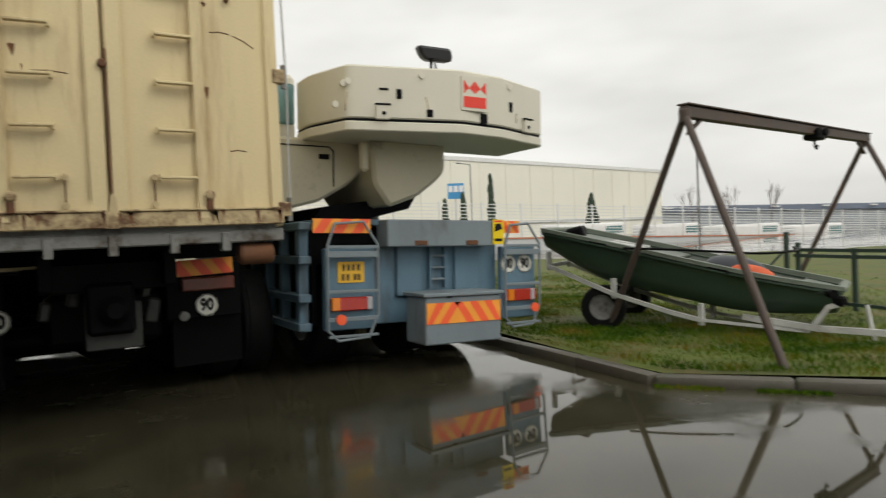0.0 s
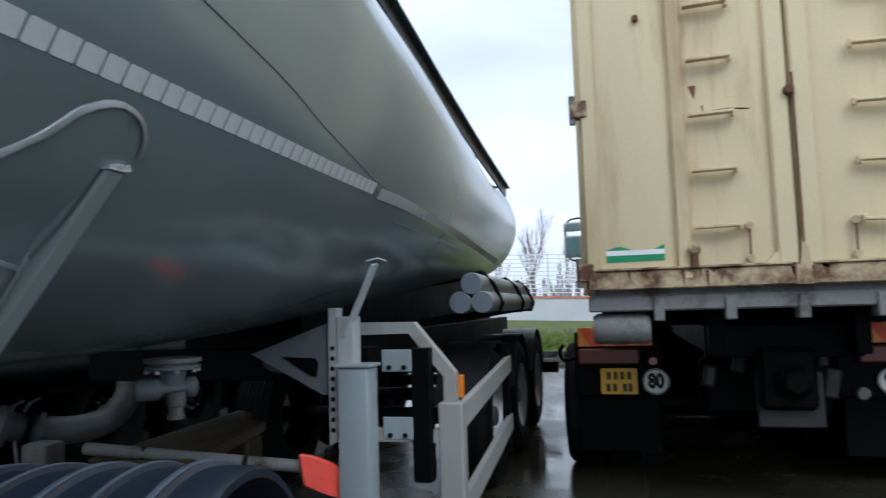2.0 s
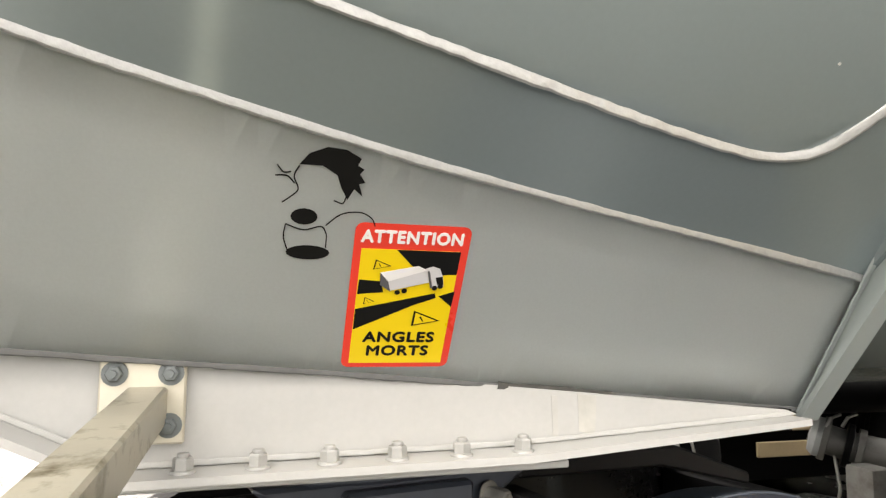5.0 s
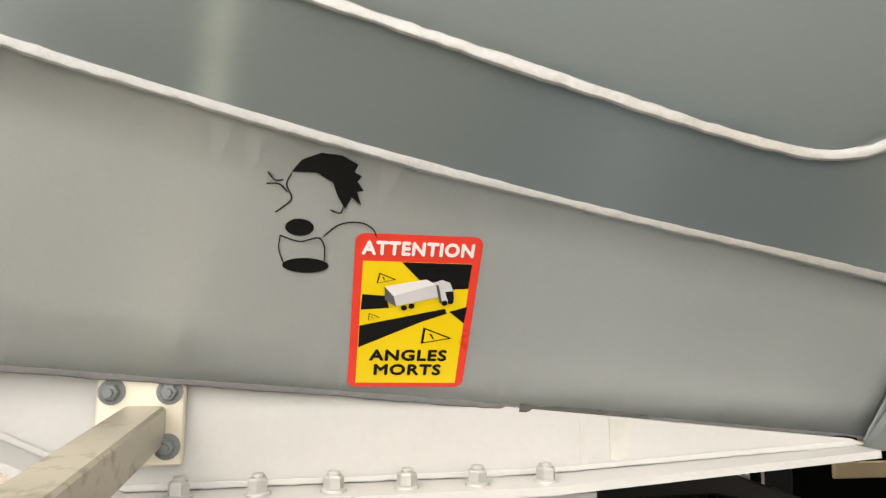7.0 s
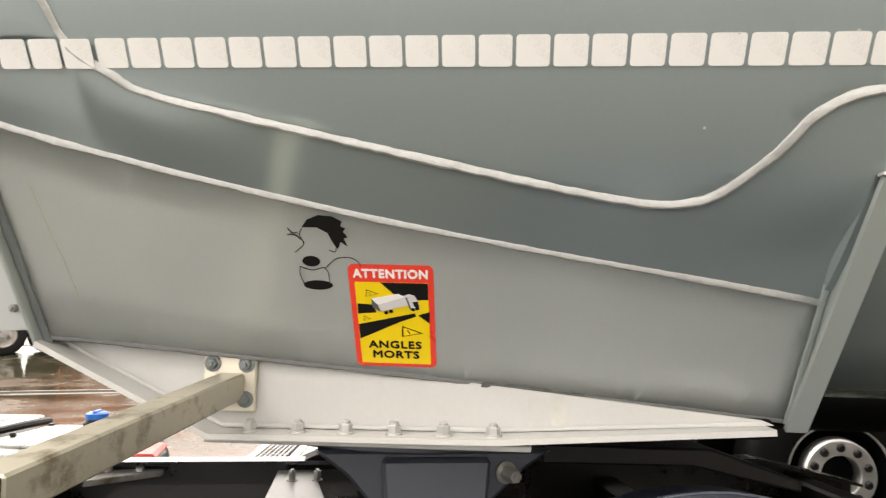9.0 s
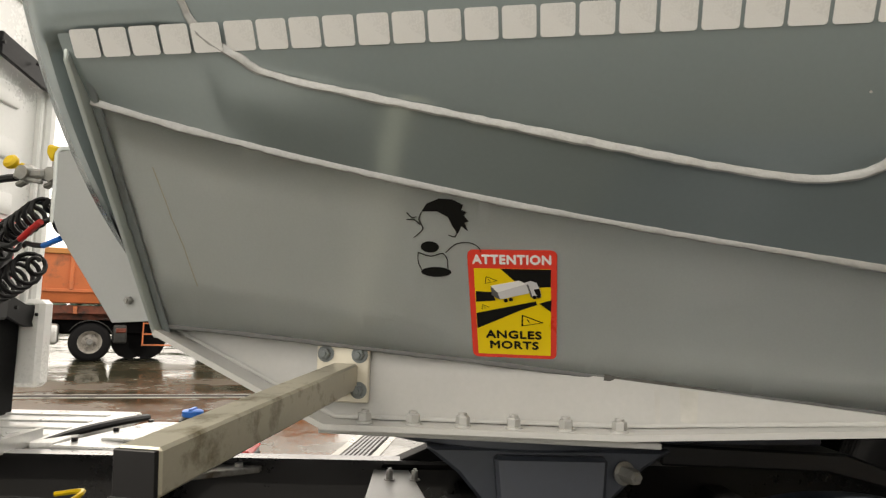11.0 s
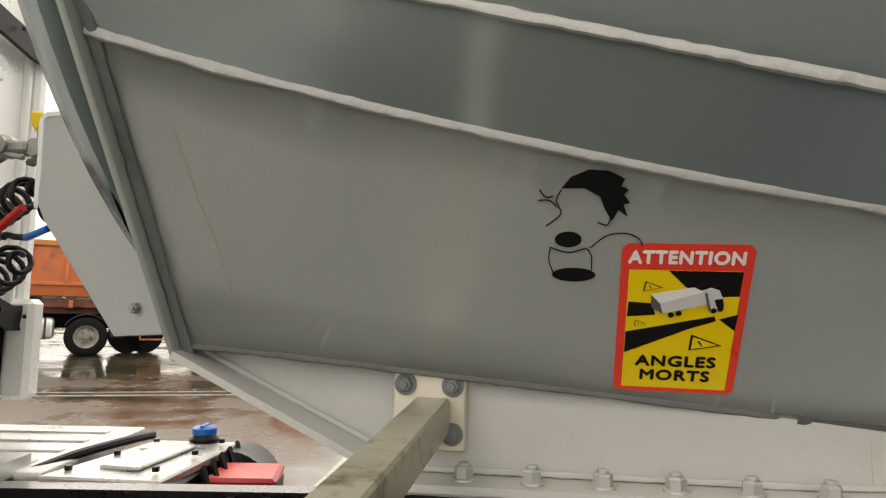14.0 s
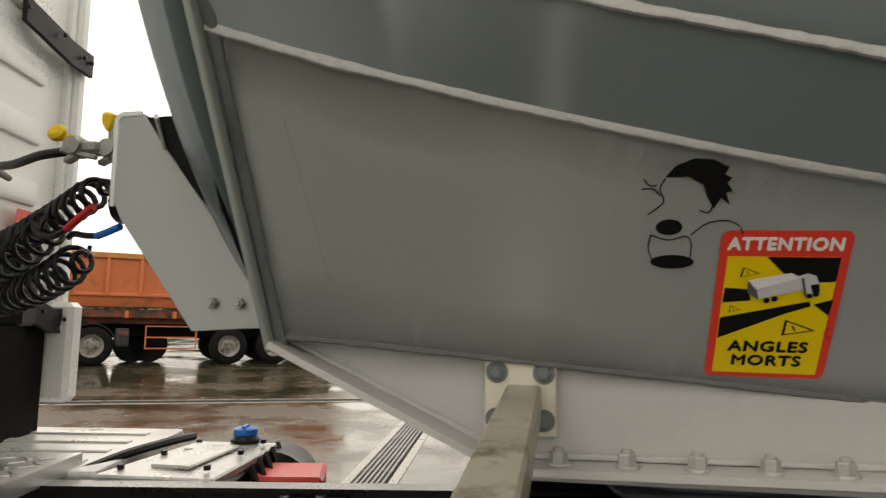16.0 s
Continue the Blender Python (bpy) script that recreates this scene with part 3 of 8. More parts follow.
    # rear strut of the skirt
    lo, hi = Vector((-2.088, 2.32, 1.222)), Vector((-1.705, 2.328, 1.688))
    way = (hi - lo).normalized()
    up = Vector((way.z, 0, -way.x))
    strut = part("skirt_strut", bar([lo, hi], 0.044, 0.012, up=up), M_STRUT, t, "grey flat strut closing the skirt")
    part("strut_web", prism([lo - up * 0.004, hi - up * 0.004, hi - up * 0.05, lo - up * 0.1], (0, -0.012, 0)), M_STRUT, strut)
    part("weld_bead", lump([lo.lerp(hi, 0.03) + Vector((-0.01, -0.02, 0)), lo.lerp(hi, 0.5) - up * 0.036 + Vector((0, -0.02, 0)), lo.lerp(hi, 0.62) - up * 0.042 + Vector((0, -0.022, 0))], 0.0065, 17), M_STRUT, strut)
    part("strut_tab", bar([hi + Vector((0, -0.026, 0.003)), hi + Vector((0.004, 0.014, 0.002)), hi + Vector((0.006, 0.03, 0.005)), hi + Vector((-0.002, 0.034, 0.018))], 0.022, 0.005), M_WHITE, strut, "bright folded end tab")
    part("weld_blob", lump([hi + Vector((-0.008, -0.004, 0.008)), hi + Vector((-0.004, 0.014, 0.02)), hi + Vector((-0.002, 0.028, 0.014))], 0.009, 33), M_WELD, strut)
    # reflective tape squares on the shell
    a0, half = -28.6, 0.0247
    piece = bmesh.new()
    outline = rounded(0.053, 0.049, 0.005, 2)
    prism([(0, x, y) for x, y in outline], (0.0008, 0, 0), piece)
    me = finish(piece, 32)
    me.materials.append(M_REFLECT)
    for i in range(56):
        y = 0.7434 + 0.0588 * i
        if y > 3.72:
            break
        r = tank_r(y) + (0.0006 if y > 1.02 else 0.0062)
        slope = (tank_r(y + 0.02) - tank_r(y - 0.02)) / 0.04
        c, s = math.cos(radians(a0)), math.sin(radians(a0))
        nx = Vector((c, -slope, s)).normalized()
        ty = Vector((0, 1, 0)) - nx * nx.y
        ty.normalize()
        tz = nx.cross(ty)
        mm = Matrix((nx, ty, tz)).transposed().to_4x4()
        mm.translation = (CX + r * c, y, CZ + r * s)
        twin("reflective_square", me, tank, mm)
    bm, rows = bmesh.new(), []
    for y in [3.78 + 5.6 * i / 24 for i in range(25)]:
        z = float(np.interp(y, STRIPE_Y, STRIPE_Z))
        rows.append([bm.verts.new(on_tank(y, z + d, 0.004)) for d in (-0.022, 0.022)])
    for p, q in zip(rows, rows[1:]):
        bm.faces.new((p[0], p[1], q[1], q[0]))
    bmesh.ops.solidify(bm, geom=bm.faces[:], thickness=0.001)
    part("reflective_stripe", bm, M_VWHITE, tank)
    # dark rail along the top
    rail = [(-2.0, 0.5, 3.46), (-2.0, 2.2, 3.5), (-2.0, 3.3, 3.46), (-2.0, 4.6, 3.34), (-2.0, 6.2, 3.13), (-2.0, 7.8, 2.96), (-2.0, 9.5, 2.81)]
    part("top_rail", sweep(rail, [(-0.012, -0.07), (0.012, -0.07), (0.012, 0.035), (0.06, 0.035), (0.06, 0.05), (-0.012, 0.05)]), M_RAIL, t, "dark walkway rail on the tank")
    for y in (2, 4, 6, 8, 9.3):
        z = float(np.interp(y, [p[1] for p in rail], [p[2] for p in rail]))
        part("rail_bracket", bar([(-2.0, y, z), on_ring(y, 52, -0.18)], 0.05, 0.02), M_RAIL, t)
    # weeping spots: short run marks on the shell
    rnd = random.Random(4)
    for y, z in ((2.05, 1.885), (2.22, 1.885), (2.3, 1.80), (2.02, 1.76), (1.6, 1.95)):
        p = on_tank(y, z, 0.001)
        part("rain_drop", disc(p, (0.85, 0, -0.5), 0.0022, 0.0015, 8), M_WHITE, tank)
    # support at the landing leg: gusset, toothed flange, strut
    g = [(-2.36, 4.0, 1.185), (-1.955, 4.0, 1.33), (-1.955, 4.0, 1.0), (-2.0, 4.0, 1.0)]
    hole = [(-2.2, 4.0, 1.172), (-2.035, 4.0, 1.165), (-2.02, 4.0, 1.14), (-2.03, 4.0, 1.08), (-2.06, 4.0, 1.085)]
    part("leg_gusset", prism(g, (0, 0.012, 0)), M_GUSSET, t, "grey triangular gusset")
    part("gusset_hole", prism([(x, y - 0.006, z) for x, y, z in hole], (0, 0.02, 0)), M_CHASSIS, t)
    teeth = [(-1.955, 3.965, 1.39), (-1.915, 3.965, 1.39), (-1.915, 3.965, 0.80), (-1.955, 3.965, 0.78)]
    part("toothed_flange", prism(teeth, (0, 0.07, 0), bev=0.002), M_WHITE, t)
    for i in range(9):
        part("flange_hole", disc((-1.935, 3.964, 0.85 + 0.045 * i), (0, -1, 0), 0.011, 0.002, 12), M_CHASSIS, t)
        part("flange_hole", disc((-1.914, 4.0, 0.85 + 0.045 * i), (1, 0, 0), 0.013, 0.002, 12), M_CHASSIS, t)
    part("leg_strut", bar([(-1.87, 3.97, 1.27), (-1.70, 3.9, 1.575)], 0.055, 0.012, up=(0.8, 0, -0.6)), M_SKIRT, t)
    part("strut_tab", bar([(-1.735, 3.88, 1.588), (-1.69, 3.9, 1.6), (-1.665, 3.93, 1.588)], 0.03, 0.006), M_WHITE, t)
    part("leg_bracket", box((-1.87, 4.0, 1.22), (0.08, 0.09, 0.26), bev=0.004), M_WHITE, t)
    leg = part("landing_leg", box((-1.81, 3.95, 0.62), (0.142, 0.13, 1.02), bev=0.012, seg=2), M_GREYLEG, t, "grey square landing leg")
    part("leg_cap", box((-1.81, 3.95, 1.136), (0.168, 0.145, 0.014), bev=0.004), M_GREYLEG, leg)
    part("inner_leg", box((-1.81, 3.95, 0.1), (0.11, 0.1, 0.2)), M_GALV, leg)
    part("foot", box((-1.81, 3.95, 0.02), (0.26, 0.22, 0.03), bev=0.005), M_GALV, leg)
    # far leg takes the pipe paint, darkened for shade under the tank
    far = part("far_landing_leg", box((-3.49, 3.95, 0.42), (0.155, 0.13, 0.70), bev=0.02, seg=2), M_PIPE, t)
    part("foot", box((-3.49, 3.95, 0.02), (0.26, 0.22, 0.03), bev=0.005), M_GALV, far)
    for z in (1.145, 0.845):
        pl = part("leg_plate", box((-1.665, 4.06, z), (0.14, 0.008, 0.1), bev=0.004), M_GREYLEG, t)
        for dx in (-0.035, 0.035):
            part("bolt", disc((-1.665 + dx, 4.056, z - 0.03), (0, -1, 0), 0.012, 0.01, 6), M_CHASSIS, pl)
    part("rear_leg_post", box((-1.6, 4.25, 0.88), (0.09, 0.09, 0.62), bev=0.004), M_CHASSIS, t)
    # side guard: bent front hoop, post, two rails
    guard = part("side_guard", sweep([(-1.95, 4.3, 1.285), (-1.66, 4.3, 1.285), (-1.475, 4.3, 1.06), (-1.475, 4.3, 0.93)], oblong(0.06, 0.06), up=(0, 1, 0)), M_GUARD, t, "pale grey tubular side guard")
    part("guard_post", box((-1.472, 4.3, 0.62), (0.115, 0.1, 0.62), bev=0.006), M_GUARD, guard)
    part("lower_bar", bar([(-1.88, 4.28, 0.775), (-1.53, 4.28, 0.775)], 0.05, 0.06), M_GUARD, guard)
    for z in (0.86, 0.43):
        part("guard_rail", bar([(-1.435, 4.33, z), (-1.51, 6.25, z + 0.085)], 0.035, 0.115), M_GUARD, guard)
    part("rear_guard_post", box((-1.53, 6.2, 0.7), (0.05, 0.08, 0.8), bev=0.004), M_CHASSIS, guard)
    part("side_marker", box((-1.432, 4.33, 1.0), (0.025, 0.035, 0.11), bev=0.006), M_LAMPAMB, guard, "amber side marker lamp")
    # hose tubes with straps
    for k, (x, z) in enumerate(((-1.705, 1.545), (-1.79, 1.41), (-1.63, 1.41))):
        prof = [(0, 0), (0.07, 0.0), (0.08, 0.008), (0.08, 2.9), (0, 2.9)]
        ht = part("hose_tube", lathe(prof, Matrix.Translation((x, 5.9, z)) @ Matrix.Rotation(radians(1.0), 4, "Z") @ ALONG_Y, 24), M_TUBE, t, "pale grey round hose tube")
        part("end_lid", disc((x, 5.893, z), (0, 1, 0), 0.074, 0.008, 24), M_GREYBLUE, ht)
    for y in (6.25, 7.6, 8.5):
        dx = -(y - 5.9) * 0.0175
        loop = [(-1.9 + dx, y, 1.38), (-1.87 + dx, y, 1.33), (-1.56 + dx, y, 1.325), (-1.535 + dx, y, 1.4), (-1.6 + dx, y, 1.55), (-1.7 + dx, y, 1.64), (-1.8 + dx, y, 1.58)]
        part("tube_strap", bar(loop, 0.035, 0.006, up=(0, 1, 0)), M_CHASSIS, t)
        part("tube_bracket", bar([(-1.75 + dx, y, 1.325), (-2.3 + dx, y, 1.25)], 0.05, 0.05), M_CHASSIS, t)
    # running gear
    part("chassis_rail", box((-2.2, 7.4, 1.12), (0.1, 5.6, 0.22), bev=0.006), M_CHASSIS, t)
    part("chassis_rail", box((-3.1, 7.4, 1.12), (0.1, 5.6, 0.22), bev=0.006), M_CHASSIS, t)
    part("cross_beam", box((-2.65, 4.25, 1.12), (1.6, 0.12, 0.16), bev=0.006), M_CHASSIS, t)
    for y in (6.43, 7.74, 9.05):
        part("axle", tube([(-3.6, y, 0.52), (-1.7, y, 0.52)], 0.065, 14), M_CHASSIS, t)
        wheel(t, (-1.62, y, 0.52), 1)
        wheel(t, (-3.68, y, 0.52), -1)
        part("mudguard", lathe([(0.57, -0.19), (0.585, -0.19), (0.585, 0.19), (0.57, 0.19)], Matrix.Translation((-1.81, y, 0.52)) @ ALONG_X, 20, 105, 255), M_BLACK, t)
    # black block added to close the bright gap below the tank's rear
    part("rear_gap_block", prism([(-2.3, 4.4, 1.1), (-2.3, 9.8, 1.1), (-2.3, 9.8, 1.78), (-2.3, 7.5, 1.6), (-2.3, 4.4, 1.42)], (-0.7, 0, 0)), M_CHASSIS, t)
    part("rear_bumper", box((-2.65, 10.3, 0.55), (2.3, 0.1, 0.14), bev=0.006), M_CHASSIS, t)
    # discharge pipe and valves under the hopper
    pipe = smooth_line([(-4.035, 4.25, 0.787), (-3.923, 4.365, 0.747), (-3.79, 4.485, 0.732), (-3.672, 4.6, 0.77), (-3.602, 4.682, 0.895), (-3.595, 4.704, 1.075), (-3.595, 4.704, 1.475)], 5)
    pp = part("discharge_pipe", tube(pipe, 0.08, 20), M_PIPE, t, "dirty white bent discharge pipe, darkened for shade")
    d = (pipe[1] - pipe[0]).normalized()
    for o, r in ((-0.025, 0.118), (0.085, 0.118), (0.14, 0.107)):
        part("pipe_collar", disc(pipe[0] + d * o, d, r, 0.032, 24, bev=0.004), M_CHASSIS if o == 0.085 else M_PIPE, pp)
    part("end_cap", lathe([(0.107, 0), (0.107, 0.028), (0.085, 0.055), (0, 0.064)], Matrix.Translation(pipe[0] - d * 0.025) @ (-d).to_track_quat("Z", "Y").to_matrix().to_4x4(), 24), M_TUBE, pp)
    for s in (-0.06, 0.05):
        part("cam_lever", tube([pipe[0] + Vector((0.06, s, 0.07)), pipe[0] + Vector((0.07, s + 0.03, 0.12)), pipe[0] + Vector((0.03, s + 0.13, 0.13))], 0.009, 6), M_STEEL, pp)
    # outlet flange, cross-lying valve and drain nozzle below the hopper
    # flange and valve take the paint darkened for shade under the tank
    ov = part("outlet_valve", lathe([(0, 0), (0.105, 0), (0.105, 0.016), (0.085, 0.02), (0.085, 0.026), (0.1, 0.028), (0.1, 0.042), (0.05, 0.05), (0.042, 0.1), (0, 0.1)], Matrix.Translation((-2.36, 3.42, 1.215)) @ Matrix.Rotation(math.pi, 4, "X"), 24), M_GUSSET, t, "outlet flange with its valve, darkened for shade")
    part("valve_barrel", lathe([(0, -0.13), (0.036, -0.13), (0.043, -0.118), (0.043, -0.05), (0.034, -0.042), (0.034, 0.045), (0.04, 0.05), (0.04, 0.08), (0.02, 0.092), (0, 0.092)], Matrix.Translation((-2.36, 3.42, 1.1)) @ Matrix.Rotation(radians(40), 4, "Z") @ ALONG_X, 18), M_GUSSET, ov)
    part("drain_nozzle", lathe([(0, 0), (0.034, 0), (0.034, 0.05), (0.027, 0.055), (0.027, 0.085), (0.031, 0.088), (0.031, 0.1), (0, 0.1)], Matrix.Translation((-2.315, 3.38, 1.09)) @ Matrix.Rotation(math.pi, 4, "X"), 16), M_PIPE, ov)
    for k in range(8):
        a = 2 * math.pi * k / 8
        part("flange_bolt", disc((-2.36 + 0.092 * math.cos(a), 3.42 + 0.092 * math.sin(a), 1.172), (0, 0, -1), 0.01, 0.012, 6), M_STEEL, ov)
    part("cross_pipe", tube([(-2.1, 4.1, 1.12), (-3.0, 4.5, 1.14)], 0.045, 14), M_PIPE, t)
    # grey manifold painted black for the dark under the tank
    part("manifold_pipe", tube([(-4.0, 2.2, 1.03), (-4.0, 4.3, 1.035), (-4.0, 6.0, 1.03)], 0.11, 16), M_CHASSIS, t)
    part("pump_box", lathe([(0, 0), (0.08, 0), (0.08, 0.4), (0.07, 0.43), (0, 0.43)], Matrix.Translation((-3.91, 4.36, 0.23)), 20), M_PIPE, t)
    for k in (0, 1):
        q = Vector((-3.99 + 0.07 * k, 4.25 + 0.07 * k, 0.79))
        part("chain", tube(smooth_line([q, q + Vector((0.01, 0, -0.12)), q + Vector((0.02, 0.01, -0.24)), q + Vector((0, 0.02, -0.3))], 4), 0.009, 6), M_STEEL, t)
    return t


M_NUT = surf("painted_nut", (0.36, 0.365, 0.355), 0.4, 0.2, 0.1, 20, 90, 0.1)
M_RAIL = surf("dark_rail_paint", (0.03, 0.034, 0.04), 0.4, 0.2, 0.15, 4, 60, 0.05)
M_PLATE = surf("pale_zinc_plate", (0.6, 0.57, 0.48), 0.4, 0.4, 0.1, 8, 80, 0.1)
M_FAINT = surf("faint_rain_stain", (0.46, 0.46, 0.43), 0.45, 0.0, 0.15, 14, 60, 0.0)
M_STAIN = surf("grey_rain_stain", (0.44, 0.44, 0.42), 0.45, 0, 0.12, 12, 60, 0.0)
M_GREYLEG = surf("grey_leg_paint", (0.33, 0.38, 0.39), 0.45, 0.2, 0.08, 3, 80, 0.06)
# leg grey darkened, with darker patches, for the shade under the tank
M_GUSSET = surf("shade_dark_gusset_paint", (0.15, 0.17, 0.175), 0.5, 0.1, 0.12, 3, 80, 0.08, dirt=(0.07, 0.07, 0.065), dirt_at=0.6, dirt_scale=5)
M_GUARD = surf("pale_guard_paint", (0.46, 0.45, 0.41), 0.45, 0.3, 0.08, 3, 80, 0.06, dirt=(0.3, 0.28, 0.24), dirt_at=0.68)
M_TUBE = surf("pale_tube_paint", (0.36, 0.38, 0.38), 0.4, 0.2, 0.08, 3, 80, 0.06, dirt=(0.2, 0.2, 0.19), dirt_at=0.64)
# dirty white paint, darkened further for the shade under the tank
M_PIPE = surf("grimy_shaded_pipe", (0.13, 0.13, 0.122), 0.5, 0.1, 0.12, 5, 80, 0.15, dirt=(0.07, 0.065, 0.055), dirt_at=0.56, dirt_scale=5)


def wheel(parent, c, side, r=0.52, w=0.36, rim=None, name="wheel", label="", proud=False):
    """A truck wheel whose outer face is at c, facing side along x."""
    m = Matrix.Translation(c) @ (ALONG_X if side > 0 else Matrix.Rotation(radians(-90), 4, "Y"))
    k = r / 0.52
    tyre = [(0.29 * k, -0.02), (0.31 * k, -0.005), (0.4 * k, 0.0), (0.47 * k, -0.008), (0.505 * k, -0.035), (r, -0.07)]
    for g in range(5):
        a = -0.075 - (w - 0.16) * g / 5
        b = -0.075 - (w - 0.16) * (g + 0.86) / 5
        tyre += [(r, a), (r, b), (r - 0.014, b - 0.004), (r - 0.014, b - 0.012)]
    tyre += [(r, -w + 0.07), (0.505 * k, -w + 0.035), (0.4 * k, -w), (0.29 * k, -w + 0.02)]
    wh = part(name, lathe(tyre, m, 40), M_RUBBER, parent, label or "worn black truck tyre on its rim", sharp=40)
    if proud:
        part("rim", lathe([(q * k, h) for q, h in ((0.112, -0.1), (0.112, -0.005), (0.118, 0.0), (0.195, 0.0), (0.205, -0.012), (0.212, -0.08))], m, 40), M_ALU, wh, "bright alloy rim with ten dark nuts")
        part("rim_well", lathe([(q * k, h) for q, h in ((0.212, -0.08), (0.245, -0.12), (0.262, -0.07), (0.284, -0.02))], m, 40), M_CHASSIS, wh)
        part("rim_lip", lathe([(q * k, h) for q, h in ((0.284, -0.02), (0.289, -0.004), (0.296, -0.004), (0.296, -0.03))], m, 40), M_ALU, wh)
        part("hub", lathe([(0, -0.07), (0.06 * k, -0.075), (0.112 * k, -0.095)], m, 20), M_CHASSIS, wh)
        for i in range(10):
            a = 2 * math.pi * i / 10
            twin("wheel_nut", DARK_NUT, wh, m @ Matrix.Translation((0.157 * k * math.cos(a), 0.157 * k * math.sin(a), 0)) @ Matrix.Scale(k, 4))
        return wh
    prof = [(0.0, -0.1), (0.09 * k, -0.1), (0.1 * k, -0.105), (0.17 * k, -0.115), (0.235 * k, -0.135), (0.255 * k, -0.07), (0.285 * k, -0.02), (0.3 * k, -0.008), (0.3 * k, -0.03)]
    part("rim", lathe(prof, m, 36), rim or M_ALU, wh)
    hub = [(0, -0.02), (0.05 * k, -0.02), (0.075 * k, -0.035), (0.08 * k, -0.1)]
    part("hub", lathe(hub, m, 20), M_SILL, wh)
    for i in range(10):
        a = 2 * math.pi * i / 10
        twin("wheel_nut", WHEEL_NUT, wh, m @ Matrix.Translation((0.14 * k * math.cos(a), 0.14 * k * math.sin(a), 0)))
        a += math.pi / 10
        twin("hand_hole", HAND_HOLE, wh, m @ Matrix.Translation((0.205 * k * math.cos(a), 0.205 * k * math.sin(a), -0.1245)) @ Matrix.Scale(k, 4))
    return wh


WHEEL_NUT = finish(lathe([(0, -0.07), (0.013, -0.07), (0.017, -0.08), (0.019, -0.115)], n=6), 32)
WHEEL_NUT.materials.append(M_STEEL)
DARK_NUT = finish(lathe([(0, 0.018), (0.016, 0.018), (0.019, 0.012), (0.024, 0.008), (0.026, 0.0)], n=10), 32)
DARK_NUT.materials.append(M_BLACK)
HAND_HOLE = finish(lathe([(0, 0.004), (0.022, 0.004), (0.026, 0.0), (0, 0.0)], n=16), 32)
HAND_HOLE.materials.append(M_CHASSIS)
trailer = tank_trailer()


# ---- stickers on the skirt ----
SK_UP = Vector((0.67, 0, 1)).normalized()
SK_N = Vector((1, 0, -0.67)).normalized()


def on_skirt(y, z, off=0.0015, roll=0.0):
    """A frame on the skirt: x along +y, y up the slope, z out."""
    mm = Matrix((Vector((0, 1, 0)), SK_UP, SK_N)).transposed().to_4x4()
    mm.translation = Vector((skirt_x(z), y, z)) + SK_N * off
    return mm @ Matrix.Rotation(radians(roll), 4, "Z")


